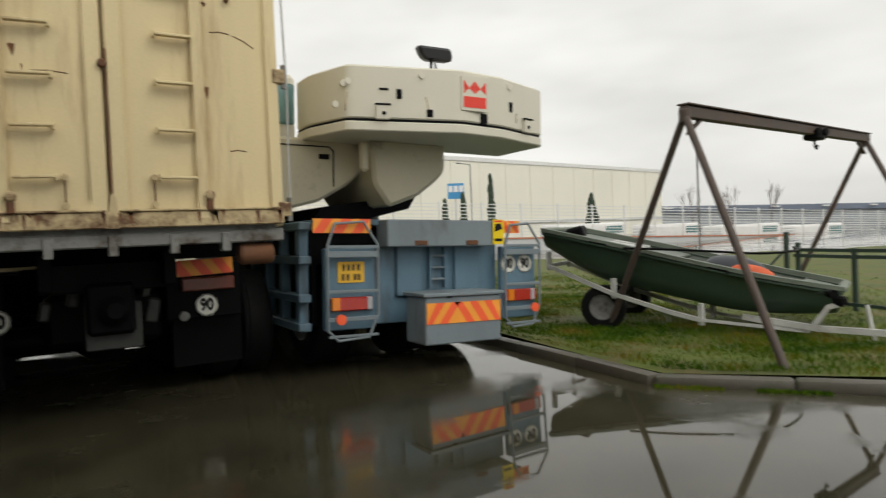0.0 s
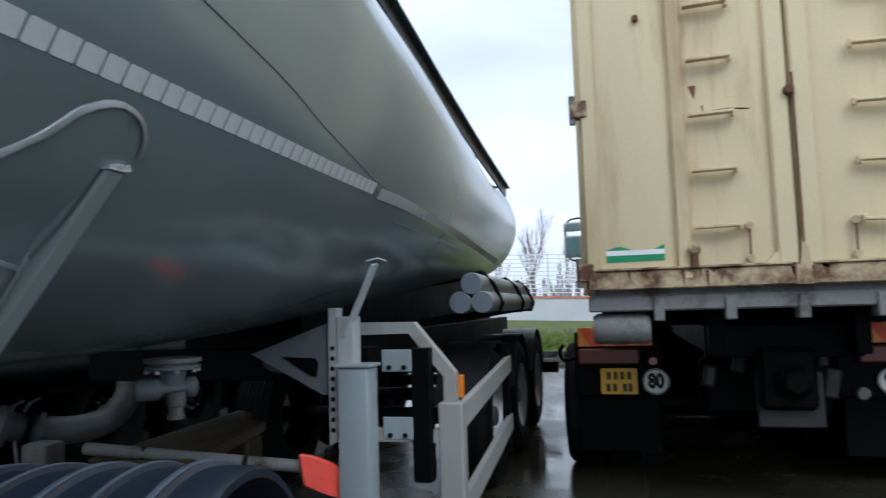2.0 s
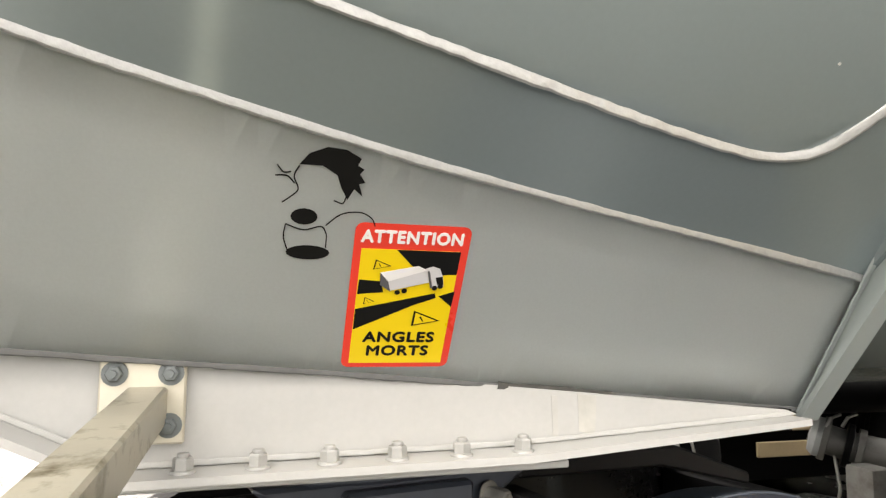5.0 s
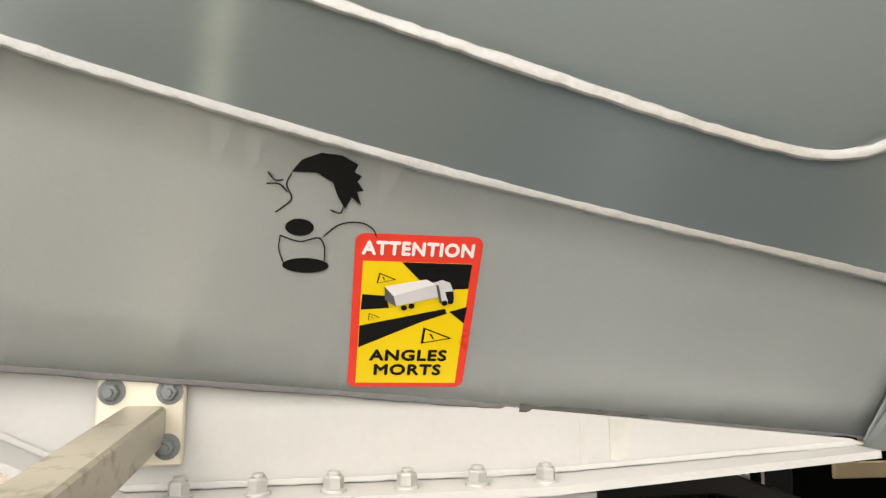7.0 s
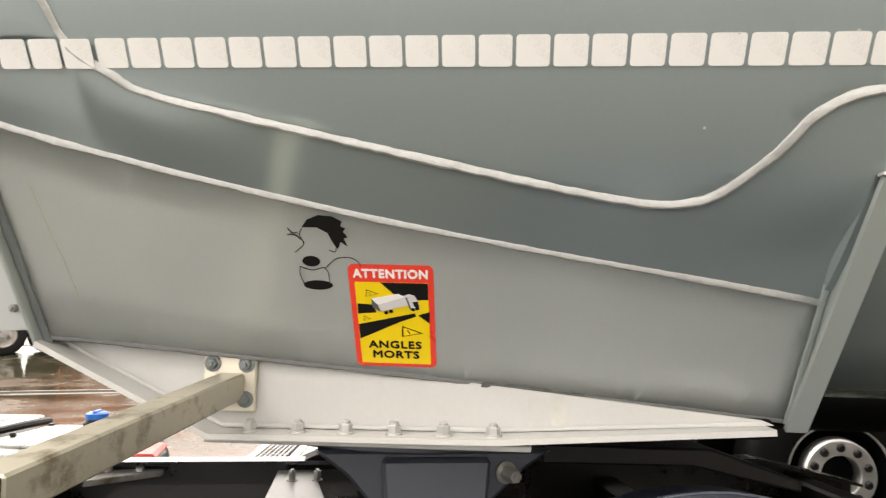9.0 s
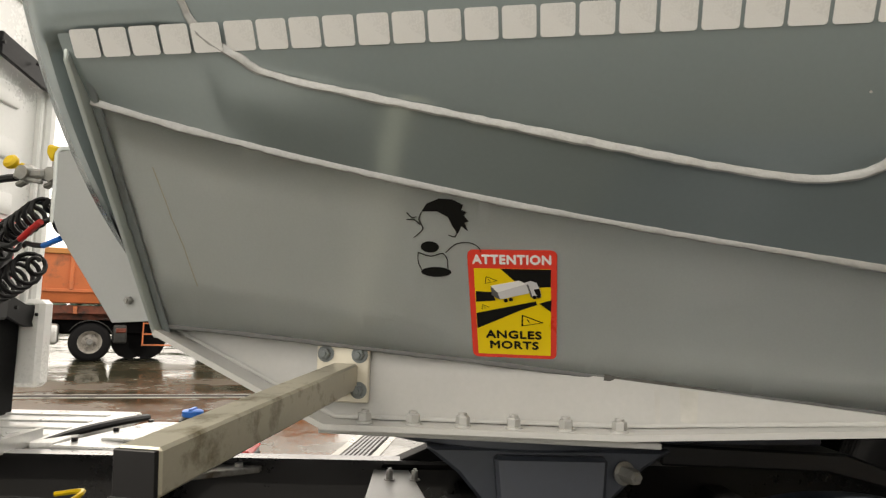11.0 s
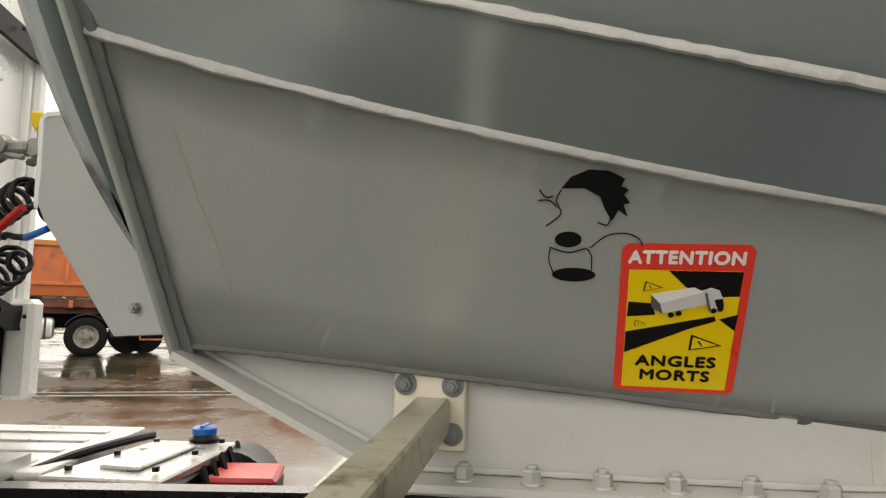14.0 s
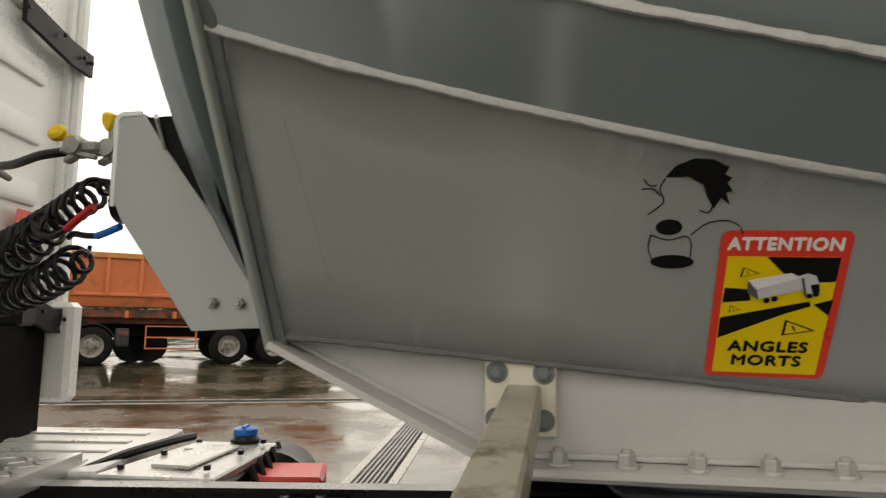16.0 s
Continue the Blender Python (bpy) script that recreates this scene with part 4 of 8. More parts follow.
def blind_spot_sticker():
    t = thing("warning_sticker", "red, yellow and black blind-spot warning sticker on grey plate", "sticker", (-1.96, 1.48, 1.44))
    m = on_skirt(1.4805, 1.4405, 0.0012, -0.3)
    up = lambda k: m @ Matrix.Translation((0, 0, 0.0006 * k))
    part("red_border", flat(rounded(0.17, 0.25, 0.012), m, 0.0006), M_VRED, t)
    y0, y1, x0, x1 = -0.1165, 0.0845, -0.0735, 0.0735
    part("yellow_field", flat([(x0, y0), (x1, y0), (x1, y1), (x0, y1)], up(1), 0.0006), M_YELLOW, t)
    for poly in ([(-0.0219, 0.0845), (0.0735, 0.0845), (0.0732, 0.0463), (0.0472, 0.0443), (0.0166, 0.0541), (0.0029, 0.059)], [(-0.0718, 0.0335), (-0.0392, 0.0316), (-0.0342, 0.0129), (-0.0725, 0.009)], [(-0.073, -0.0175), (0.0445, 0.0129), (0.0472, 0.0051), (0.0141, -0.0086), (-0.0726, -0.0537)], [(0.0751, 0.0168), (0.0512, 0.008), (0.0737, -0.0106)]):
        part("black_stripe", flat(poly, up(2), 0.0006), M_VBLACK, t)
    for a, b, c in (((-0.0537, 0.0512), (-0.0275, 0.058), (-0.051, 0.0678)), ((-0.0619, -0.0077), (-0.0459, -0.0028), (-0.0608, 0.0041)), ((0.0155, -0.0459), (0.0598, -0.0361), (0.0169, -0.0185))):
        a, b, c = Vector(a), Vector(b), Vector(c)
        mid = (a + b + c) / 3
        part("triangle", flat([a, b, c], up(3), 0.0005), M_VBLACK, t)
        part("triangle_field", flat([mid.lerp(q, 0.78) for q in (a, b, c)], up(4), 0.0005), M_YELLOW, t)
        part("triangle_mark", flat([mid + Vector(q) * (b - a).length for q in ((-0.1, 0.1), (-0.04, 0.12), (0.06, -0.07), (0.03, -0.08))], up(5), 0.0005), M_VBLACK, t)
    part("drawn_side", flat([(-0.0298, 0.0345), (0.0269, 0.0531), (0.0325, 0.0325), (-0.0245, 0.0165)], up(4), 0.0005), M_DRAWN, t)
    part("drawn_top", flat([(-0.0424, 0.0472), (0.0129, 0.06), (0.0269, 0.0531), (-0.0298, 0.0325)], up(5), 0.0005), M_VWHITE, t)
    part("drawn_back", flat([(-0.0424, 0.0472), (-0.0298, 0.0345), (-0.0243, 0.0155), (-0.0408, 0.0265)], up(5), 0.0005), M_VDARK, t)
    part("drawn_cab", flat([(0.023, 0.0551), (0.0347, 0.06), (0.0461, 0.0561), (0.0532, 0.0404), (0.0556, 0.0265), (0.0387, 0.0215), (0.0326, 0.0385)], up(5), 0.0005), M_DRAWN, t)
    part("drawn_cab_side", flat([(0.0271, 0.0521), (0.0307, 0.0521), (0.0391, 0.0225), (0.0353, 0.0235)], up(6), 0.0005), M_VDARK, t)
    part("drawn_window", flat([(0.041, 0.0414), (0.0517, 0.0433), (0.0546, 0.0296), (0.045, 0.0296)], up(6), 0.0005), M_VBLACK, t)
    for x, y in ((-0.0137, 0.0145), (-0.0035, 0.0175), (0.0419, 0.0235), (0.0502, 0.0265)):
        part("drawn_wheel", disc(m @ Vector((x, y, 0.0034)), SK_N, 0.0042, 0.0006, 14), M_VBLACK, t)
    part("lettering", words("ATTENTION", 0.0268, up(1) @ Matrix.Translation((0, 0.1035, 0.0004)) @ Matrix.Diagonal((0.93, 1, 1, 1)), bold=0.042, space=1.1), M_VWHITE, t, "white word ATTENTION")
    part("lettering", words("ANGLES", 0.0255, up(2) @ Matrix.Translation((0, -0.068, 0.0004)) @ Matrix.Diagonal((1.12, 1, 1, 1)), bold=0.034, space=1.1), M_VBLACK, t, "black word ANGLES")
    part("lettering", words("MORTS", 0.0255, up(2) @ Matrix.Translation((0, -0.0935, 0.0004)) @ Matrix.Diagonal((1.12, 1, 1, 1)), bold=0.034, space=1.1), M_VBLACK, t, "black word MORTS")


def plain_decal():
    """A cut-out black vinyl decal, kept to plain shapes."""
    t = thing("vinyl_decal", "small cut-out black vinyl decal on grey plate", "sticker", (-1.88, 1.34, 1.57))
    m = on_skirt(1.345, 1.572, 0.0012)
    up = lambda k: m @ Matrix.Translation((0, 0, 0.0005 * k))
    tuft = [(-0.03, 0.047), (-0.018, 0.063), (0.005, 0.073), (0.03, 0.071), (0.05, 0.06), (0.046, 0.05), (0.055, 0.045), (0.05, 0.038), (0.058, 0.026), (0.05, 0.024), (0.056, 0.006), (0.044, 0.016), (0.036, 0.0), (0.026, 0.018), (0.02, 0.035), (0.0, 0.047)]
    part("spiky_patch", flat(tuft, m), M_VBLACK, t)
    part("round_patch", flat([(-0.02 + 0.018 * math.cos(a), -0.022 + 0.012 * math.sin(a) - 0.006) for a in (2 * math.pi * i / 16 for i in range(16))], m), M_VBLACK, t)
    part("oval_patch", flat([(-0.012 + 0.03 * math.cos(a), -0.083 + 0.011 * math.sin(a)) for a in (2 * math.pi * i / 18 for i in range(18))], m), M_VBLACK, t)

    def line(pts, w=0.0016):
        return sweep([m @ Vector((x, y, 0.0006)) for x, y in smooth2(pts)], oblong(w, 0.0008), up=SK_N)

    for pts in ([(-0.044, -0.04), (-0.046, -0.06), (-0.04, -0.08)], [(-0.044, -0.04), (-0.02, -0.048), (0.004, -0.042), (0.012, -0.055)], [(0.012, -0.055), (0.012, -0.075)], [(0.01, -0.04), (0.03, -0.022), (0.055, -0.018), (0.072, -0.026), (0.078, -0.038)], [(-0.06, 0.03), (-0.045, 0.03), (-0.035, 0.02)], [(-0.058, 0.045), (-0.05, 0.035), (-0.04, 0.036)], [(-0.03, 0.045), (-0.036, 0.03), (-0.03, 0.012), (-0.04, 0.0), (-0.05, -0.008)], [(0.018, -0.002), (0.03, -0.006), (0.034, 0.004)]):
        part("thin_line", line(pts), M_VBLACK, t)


def smooth2(pts):
    return [(p.x, p.y) for p in smooth_line([(x, y, 0) for x, y in pts], 5)]


M_DRAWN = surf("pale_grey_vinyl", (0.62, 0.62, 0.64), 0.4, 0, 0.03, 8, 60, 0.0)
M_VDARK = surf("dark_grey_vinyl", (0.1, 0.1, 0.105), 0.4, 0, 0.03, 8, 60, 0.0)
blind_spot_sticker()
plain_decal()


# ---- support arm bolted to the white plate ----
def support_arm():
    t = thing("support_arm", "weathered galvanised square arm bolted to the neck plate", "support arm", (-2.03, 1.1, 1.3))
    pl = part("base_plate", box((-2.034, 1.112, 1.289), (0.012, 0.118, 0.122), bev=0.003), M_PLATE, t, "pale square bolting plate")
    for dy, dz in ((-0.038, 0.041), (0.038, 0.041), (0.038, -0.034), (-0.038, -0.034)):
        hexbolt((-2.028, 1.112 + dy, 1.289 + dz), (1, 0, 0), 0.012, 0.014, pl, "bolt", mat=M_GUSSET)
    arm = [(-2.03, 1.118, 1.283), (-1.32, 1.115, 1.234)]
    part("arm", box_between(arm[0], arm[1], 0.056, 0.056, 0.004), M_ARM, t, "grimy square steel tube")
    d = (Vector(arm[1]) - Vector(arm[0])).normalized()
    part("end_plug", box_between(Vector(arm[1]), Vector(arm[1]) + d * 0.008, 0.052, 0.052, 0.001), M_BLACK, t, "black plastic end plug")


def box_between(a, b, w, h, bev=0.0):
    a, b = Vector(a), Vector(b)
    d = b - a
    q = d.to_track_quat("Y", "Z").to_euler()
    return box((a + b) / 2, (w, d.length, h), [math.degrees(v) for v in q], bev)


support_arm()


# ---- tractor unit under the neck, turned a little against the trailer ----
def tractor_unit():
    t = thing("tractor_unit", "white tractor unit coupled under the tank trailer", "truck", (-2.65, 1.43, 0), 12, local=True)
    for x in (-0.4, 0.4):
        s = -1 if x < 0 else 1
        rail = [(x, 0, 0.66), (x - s * 0.075, 0, 0.66), (x - s * 0.075, 0, 0.672), (x - s * 0.012, 0, 0.672), (x - s * 0.012, 0, 0.918), (x - s * 0.075, 0, 0.918), (x - s * 0.075, 0, 0.93), (x, 0, 0.93)]
        z0 = -2.6
        part("frame_rail", prism([(a, z0, c) for a, _, c in rail], (0, 3.92, 0)), M_FRAME, t, "black channel frame rail")
        part("rail_tail", prism([(x, 1.32, 0.66), (x, 1.32, 0.93), (x, 1.68, 0.85), (x, 1.75, 0.83), (x, 1.75, 0.7)], (-s * 0.012, 0, 0), bev=0.002), M_FRAME, t)
        part("rail_tail_flange", prism([(x, 1.32, 0.932), (x, 1.68, 0.852), (x, 1.75, 0.832), (x, 1.75, 0.822), (x, 1.32, 0.92)], (-s * 0.075, 0, 0)), M_FRAME, t)
        part("bracket_plate", box((x * 1.15, 0.95, 0.95), (0.1, 0.19, 0.012), bev=0.003), M_GUARD, t)
    for y in (-2.3, -1.15, -0.1, 0.75, 1.5):
        part("cross_member", box((0, y, 0.78), (0.75, 0.09, 0.16), bev=0.01), M_CHASSIS, t)
    # coupling plate
    fw = []
    for i in range(25):
        a = radians(-30 + 240 * i / 24)
        fw.append((0.46 * math.cos(a), -0.46 * math.sin(a) * 0.95, 1.115))
    fw += [(-0.3, 0.75, 1.115), (-0.1, 0.7, 1.115), (-0.06, 0.1, 1.115), (0.06, 0.1, 1.115), (0.1, 0.7, 1.115), (0.3, 0.75, 1.115)]
    part("coupling_plate", prism(fw, (0, 0, 0.04), bev=0.006), M_COUPLING, t, "dark cast steel coupling plate")
    for s in (-1, 1):
        side = [(s * 0.43, -0.26, 1.12), (s * 0.43, 0.32, 1.12), (s * 0.43, 0.25, 1.075), (s * 0.43, 0.16, 0.99), (s * 0.43, -0.12, 0.99), (s * 0.43, -0.18, 1.06)]
        part("coupling_bracket", prism(side, (-s * 0.12, 0, 0), bev=0.008), M_COUPLING, t, "blue-grey cast bearing bracket")
        rib = [(s * 0.46, -0.1, 1.105), (s * 0.46, 0.16, 1.105), (s * 0.47, 0.15, 1.0), (s * 0.47, -0.09, 1.0)]
        part("bracket_face", prism(rib, (-s * 0.05, 0, 0), bev=0.008), M_COUPLING, t)
        hexbolt((s * 0.44, 0.2, 1.07), (s, 0.3, 0), 0.018, 0.05, t, "bolt")
        ramp = [(s * 0.4, 0.3, 1.13), (s * 0.4, 0.75, 1.115), (s * 0.4, 1.0, 1.03), (s * 0.4, 1.0, 1.0), (s * 0.4, 0.7, 1.07), (s * 0.4, 0.3, 1.08)]
        part("coupling_ramp", prism(ramp, (-s * 0.16, 0, 0), bev=0.006), M_BLACK, t)
        part("pedestal", prism([(s * 0.45, -0.2, 0.99), (s * 0.45, 0.25, 0.99), (s * 0.45, 0.42, 0.9), (s * 0.45, -0.4, 0.9)], (-s * 0.12, 0, 0), bev=0.006), M_CHASSIS, t)
    part("mounting_plate", prism([(-0.34, -0.42, 0.885), (0.3, -0.42, 0.885), (0.3, -0.2, 0.885), (-0.34, -0.3, 0.885)], (0, 0, 0.012), bev=0.003), M_WHITE, t, "pale mounting plate with bolt holes")
    for y in (-0.36, -0.28):
        for s in (-1, 1):
            hexbolt((s * 0.2, y, 0.897), (0, 0, 1), 0.012, 0.03, t, "stud")
    # drive wheels and mudguards
    for s in (-1, 1):
        for o in (0.0, -0.345):
            wheel(t, (s * 1.28 + s * o, 0.58, 0.52), s, w=0.33)
        g = Matrix.Translation((s * 0.97, 0.58, 0.49)) @ ALONG_X
        prof = [(0.565, -0.38), (0.585, -0.38), (0.59, -0.36)]
        for i in range(7):
            a = -0.26 + 0.1 * i
            k = 0.007 if i % 2 else 0.012
            prof += [(0.59, a - k * 1.6), (0.6, a - k), (0.6, a + k), (0.59, a + k * 1.6)]
        prof += [(0.59, 0.43), (0.582, 0.445), (0.565, 0.445), (0.565, -0.38)]
        mg = part("mudguard", lathe(prof, g, 40, 105, 262), M_GUARDBLACK, t, "ribbed dark blue plastic mudguard", sharp=50)
        # ridges coloured paler for the sky they reflect
        for i in range(7):
            a = -0.26 + 0.1 * i
            k = 0.007 if i % 2 else 0.012
            part("ridge", lathe([(0.599, a - k * 0.7), (0.6025, a - k * 0.4), (0.6025, a + k * 0.4), (0.599, a + k * 0.7)], g, 40, 106, 261), M_GUARDRIB, mg, "pale ridge, sky sheen put into its colour")
        part("pale_patch", lathe([(0.592, -0.33), (0.593, -0.33), (0.593, -0.265), (0.592, -0.265)], g, 4, 205, 213), M_GUARDRIB, mg)
    # pale tube given a darker grey to stand for shade here
    part("guard_tube", tube([(0.15, 2.24, 0.81), (1.16, 2.26, 0.705)], 0.027, 14), M_SILL, t, "pale support tube, greyed for the shade under the tank")
    for x in (0.4, 0.85):
        part("tube_clamp", tube([(x, 2.25, 0.81 - 0.104 * (x - 0.15)), (x + 0.02, 2.25, 0.81 - 0.104 * (x - 0.13))], 0.031, 14), M_BLACK, t)
    red = [(1.1, 2.25, 0.77), (1.16, 2.27, 0.755), (1.23, 2.31, 0.715), (1.28, 2.34, 0.66), (1.32, 2.37, 0.58), (1.31, 2.37, 0.53), (1.22, 2.3, 0.58), (1.12, 2.26, 0.63)]
    part("red_end_piece", prism(red, (0.0, -0.06, 0.01), bev=0.01), M_REDBRIGHT, t, "bright red plastic corner piece")
    # catwalk, tanks and covers behind the cab on the far side
    deck = part("tank_cover", box((-0.86, -1.93, 0.915), (0.78, 0.74, 0.05), bev=0.012, seg=2), M_DECK, t, "grey ribbed pressed cover")
    for k in range(4):
        part("rib", box((-1.1 + 0.17 * k, -1.95, 0.942), (0.05, 0.6, 0.01), bev=0.004), M_DECK, deck)
    bt = part("box_cover", prism([(-0.98, -1.42, 0.94), (-0.42, -1.55, 0.94), (-0.42, -1.2, 0.93), (-1.02, -1.12, 0.93)], (0, 0, -0.03), bev=0.006), M_DECK, t, "dark grey box cover with bolts")
    part("raised_panel", box((-0.7, -1.33, 0.942), (0.36, 0.13, 0.012), (0, 0, -10), 0.004), M_DECK, bt)
    part("paper_label", box((-0.86, -1.36, 0.9435), (0.11, 0.1, 0.003), (0, 0, -8)), M_VWHITE, bt)
    for x, y in ((-0.93, -1.4), (-0.5, -1.5), (-0.95, -1.17), (-0.5, -1.24), (-0.72, -1.45), (-0.74, -1.2)):
        part("bolt", disc((x, y, 0.94), (0, 0, 1), 0.011, 0.014, 6), M_BLACK, bt)
    part("cover_seam", tube(smooth_line([(-1.05, -1.46, 0.945), (-0.9, -1.5, 0.95), (-0.68, -1.57, 0.945), (-0.5, -1.64, 0.92)], 5), 0.016, 8), M_BLACK, t)
    part("box_body", box((-0.72, -1.34, 0.72), (0.5, 0.34, 0.38), bev=0.02), M_BLACK, t)
    for k in range(5):
        part("lattice", box_between((-1.0 + 0.1 * k, -1.13, 0.93), (-0.92 + 0.1 * k, -1.07, 0.82), 0.012, 0.03), M_BLACK, t)
    part("round_tank", lathe([(0, -0.12), (0.13, -0.12), (0.16, -0.1), (0.16, 0.1), (0.13, 0.12), (0, 0.12)], Matrix.Translation((-1.0, -1.13, 0.76)) @ ALONG_X, 28), M_BLACK, t)
    cap = part("filler_neck", lathe([(0.075, 0), (0.075, 0.03), (0.06, 0.05), (0, 0.05)], Matrix.Translation((-1.0, -1.25, 0.925)) @ Matrix.Scale(0.72, 4), 24), M_BLACK, t)
    bm = lathe([(0.058, 0.05), (0.062, 0.055), (0.062, 0.082), (0.05, 0.09), (0, 0.092)], Matrix.Translation((-1.0, -1.25, 0.925)) @ Matrix.Scale(0.72, 4), 18)
    box((-1.0, -1.25, 0.993), (0.07, 0.014, 0.008), bm=bm)
    part("filler_cap", bm, M_BLUECAP, cap, "blue screw cap")
    rb = part("battery_tray", box((-0.73, -1.03, 0.8), (0.28, 0.22, 0.15), bev=0.02), M_BLACK, t)
    part("red_lid", prism([(-0.87, -1.14, 0.865), (-0.62, -1.14, 0.865), (-0.62, -0.9, 0.865), (-0.87, -0.92, 0.865)], (0, 0, 0.026), bev=0.016), M_REDPLASTIC, rb, "red plastic lid")
    for k in range(6):
        part("slat", box((-0.588, -1.12 + 0.04 * k, 0.8), (0.02, 0.03, 0.13), bev=0.004), M_BLACK, rb)
    # chequered walkway, near part
    step = part("walkway_plate", box((-0.2, -1.96, 0.955), (0.7, 0.6, 0.02), bev=0.004), M_ALU, t, "bright chequered aluminium walkway")
    bm = bmesh.new()
    for i in range(11):
        for j in range(9):
            box((-0.5 + 0.06 * i, -2.2 + 0.06 * j, 0.967), (0.045, 0.012, 0.006), (0, 0, 45 if (i + j) % 2 else -45), 0.002, bm)
    tagged(part("tread_pattern", bm, M_ALU, step), kind="stuff")
    part("walkway_edge", bar([(-0.56, -1.655, 0.95), (0.16, -1.655, 0.95)], 0.02, 0.05), M_ALU, step)
    part("cross_brace", prism([(-0.36, -1.0, 0.90), (-0.36, -0.8, 0.90), (-0.33, -0.8, 0.90), (-0.2, -1.0, 0.90)], (0, 0, -0.02), bev=0.003), M_SILL, t)
    for y in (-1.12, -1.02):
        part("bolt", disc((-0.33, y + 0.15, 0.90), (0, 0, 1), 0.014, 0.012, 12), M_ALU, t)
    part("yellow_strap", tube(smooth_line([(-0.1, -1.35, 0.86), (-0.06, -1.25, 0.88), (0.0, -1.27, 0.86), (-0.03, -1.35, 0.84)], 4), 0.008, 6), M_YCAP, t)
    part("air_hose", tube(smooth_line([(-0.1, -1.6, 0.84), (0.0, -1.3, 0.86), (0.1, -1.1, 0.84), (0.12, -0.8, 0.8)], 5), 0.013, 8), M_BLACK, t)
    # cab
    cab = part("cab", box((0, -3.16, 2.45), (2.5, 2.1, 2.3), bev=0.05, seg=3), M_TRUCKWHITE, t, "white painted sleeper cab")
    for z in (1.62, 1.86, 2.1, 2.34, 2.58, 2.82, 3.06):
        part("rear_wall_rib", box((-0.05, -2.108, z), (1.9, 0.03, 0.10), bev=0.014, seg=2), M_TRUCKWHITE, cab)
    part("corner_post", box((-1.21, -2.11, 2.35), (0.07, 0.09, 2.5), bev=0.015), M_TRUCKWHITE, cab)
    part("corner_groove", box((-1.155, -2.1, 2.35), (0.03, 0.03, 2.4), bev=0.006), M_TRUCKWHITE, cab)
    for z, x0 in ((2.47, -0.78), (1.38, -0.95)):
        hb = part("hinge_strap", prism([(-1.235, -2.055, z - 0.055), (-1.235, -2.055, z + 0.045), (-1.08, -2.06, z + 0.045), (x0, -2.085, z + 0.1), (x0, -2.085, z + 0.0), (-1.08, -2.06, z - 0.055)], (0, 0.02, 0), bev=0.003), M_BLACK, cab, "black hinge strap")
        for x in (-1.2, -1.14, -0.98, x0 + 0.05):
            part("bolt", disc((x, -2.032, z + (0.0 if x < -1.1 else 0.03)), (0, 1, 0), 0.009, 0.012, 6), M_BLACK, hb)
    part("side_skirt", box((-1.19, -2.06, 1.25), (0.1, 0.12, 0.4), bev=0.02), M_TRUCKWHITE, cab)
    part("lower_rear", box((-0.05, -2.59, 1.15), (2.2, 1.0, 0.5), bev=0.03), M_CHASSIS, t)
    st = part("wall_sticker", flat(rounded(0.17, 0.25, 0.01), Matrix.Translation((-0.93, -2.08, 1.66)) @ Matrix.Rotation(math.pi, 4, "Z") @ Matrix.Rotation(radians(90), 4, "X")), M_VRED, cab, "red and yellow warning sticker")
    part("sticker_field", flat(rounded(0.146, 0.19, 0.004), Matrix.Translation((-0.93, -2.079, 1.645)) @ Matrix.Rotation(math.pi, 4, "Z") @ Matrix.Rotation(radians(90), 4, "X")), M_YELLOW, st)
    part("sticker_stripe", flat([(-0.07, 0.0), (0.07, 0.05), (0.07, 0.02), (-0.07, -0.03)], Matrix.Translation((-0.93, -2.077, 1.66)) @ Matrix.Rotation(math.pi, 4, "Z") @ Matrix.Rotation(radians(90), 4, "X")), M_VBLACK, st)
    part("hose_bracket", box((-0.75, -2.01, 1.5), (0.1, 0.12, 0.28), bev=0.01), M_BLACK, cab)
    for x in (-1.1, 1.1):
        wheel(t, (x + (0.14 if x > 0 else -0.14), -3.6, 0.52), 1 if x > 0 else -1)
    return t


M_FRAME = surf("frame_black_gloss", (0.007, 0.007, 0.008), 0.3, 0, 0.3, 3, 60, 0.08, coat=0.3)
M_COUPLING = surf("cast_blue_grey", (0.05, 0.058, 0.075), 0.42, 0.3, 0.15, 5, 60, 0.15)
# pale tone stands for sky mirrored on the mudguard ridges
M_GUARDRIB = surf("sky_pale_ridge_plastic", (0.075, 0.09, 0.115), 0.5, 0, 0.2, 6, 60, 0.1)
M_REDBRIGHT = surf("bright_red_plastic", (0.85, 0.09, 0.06), 0.4, 0, 0.15, 9, 60, 0.08, dirt=(0.45, 0.04, 0.03), dirt_at=0.66, dirt_scale=25)
M_GUARDBLACK = surf("dark_mudguard_plastic", (0.012, 0.018, 0.032), 0.42, 0, 0.2, 3, 60, 0.08, rvar=0.08)
M_DECK = surf("grey_pressed_cover", (0.66, 0.66, 0.64), 0.32, 0.25, 0.14, 4, 70, 0.12, dirt=(0.28, 0.27, 0.25), dirt_at=0.6)
tractor_unit()


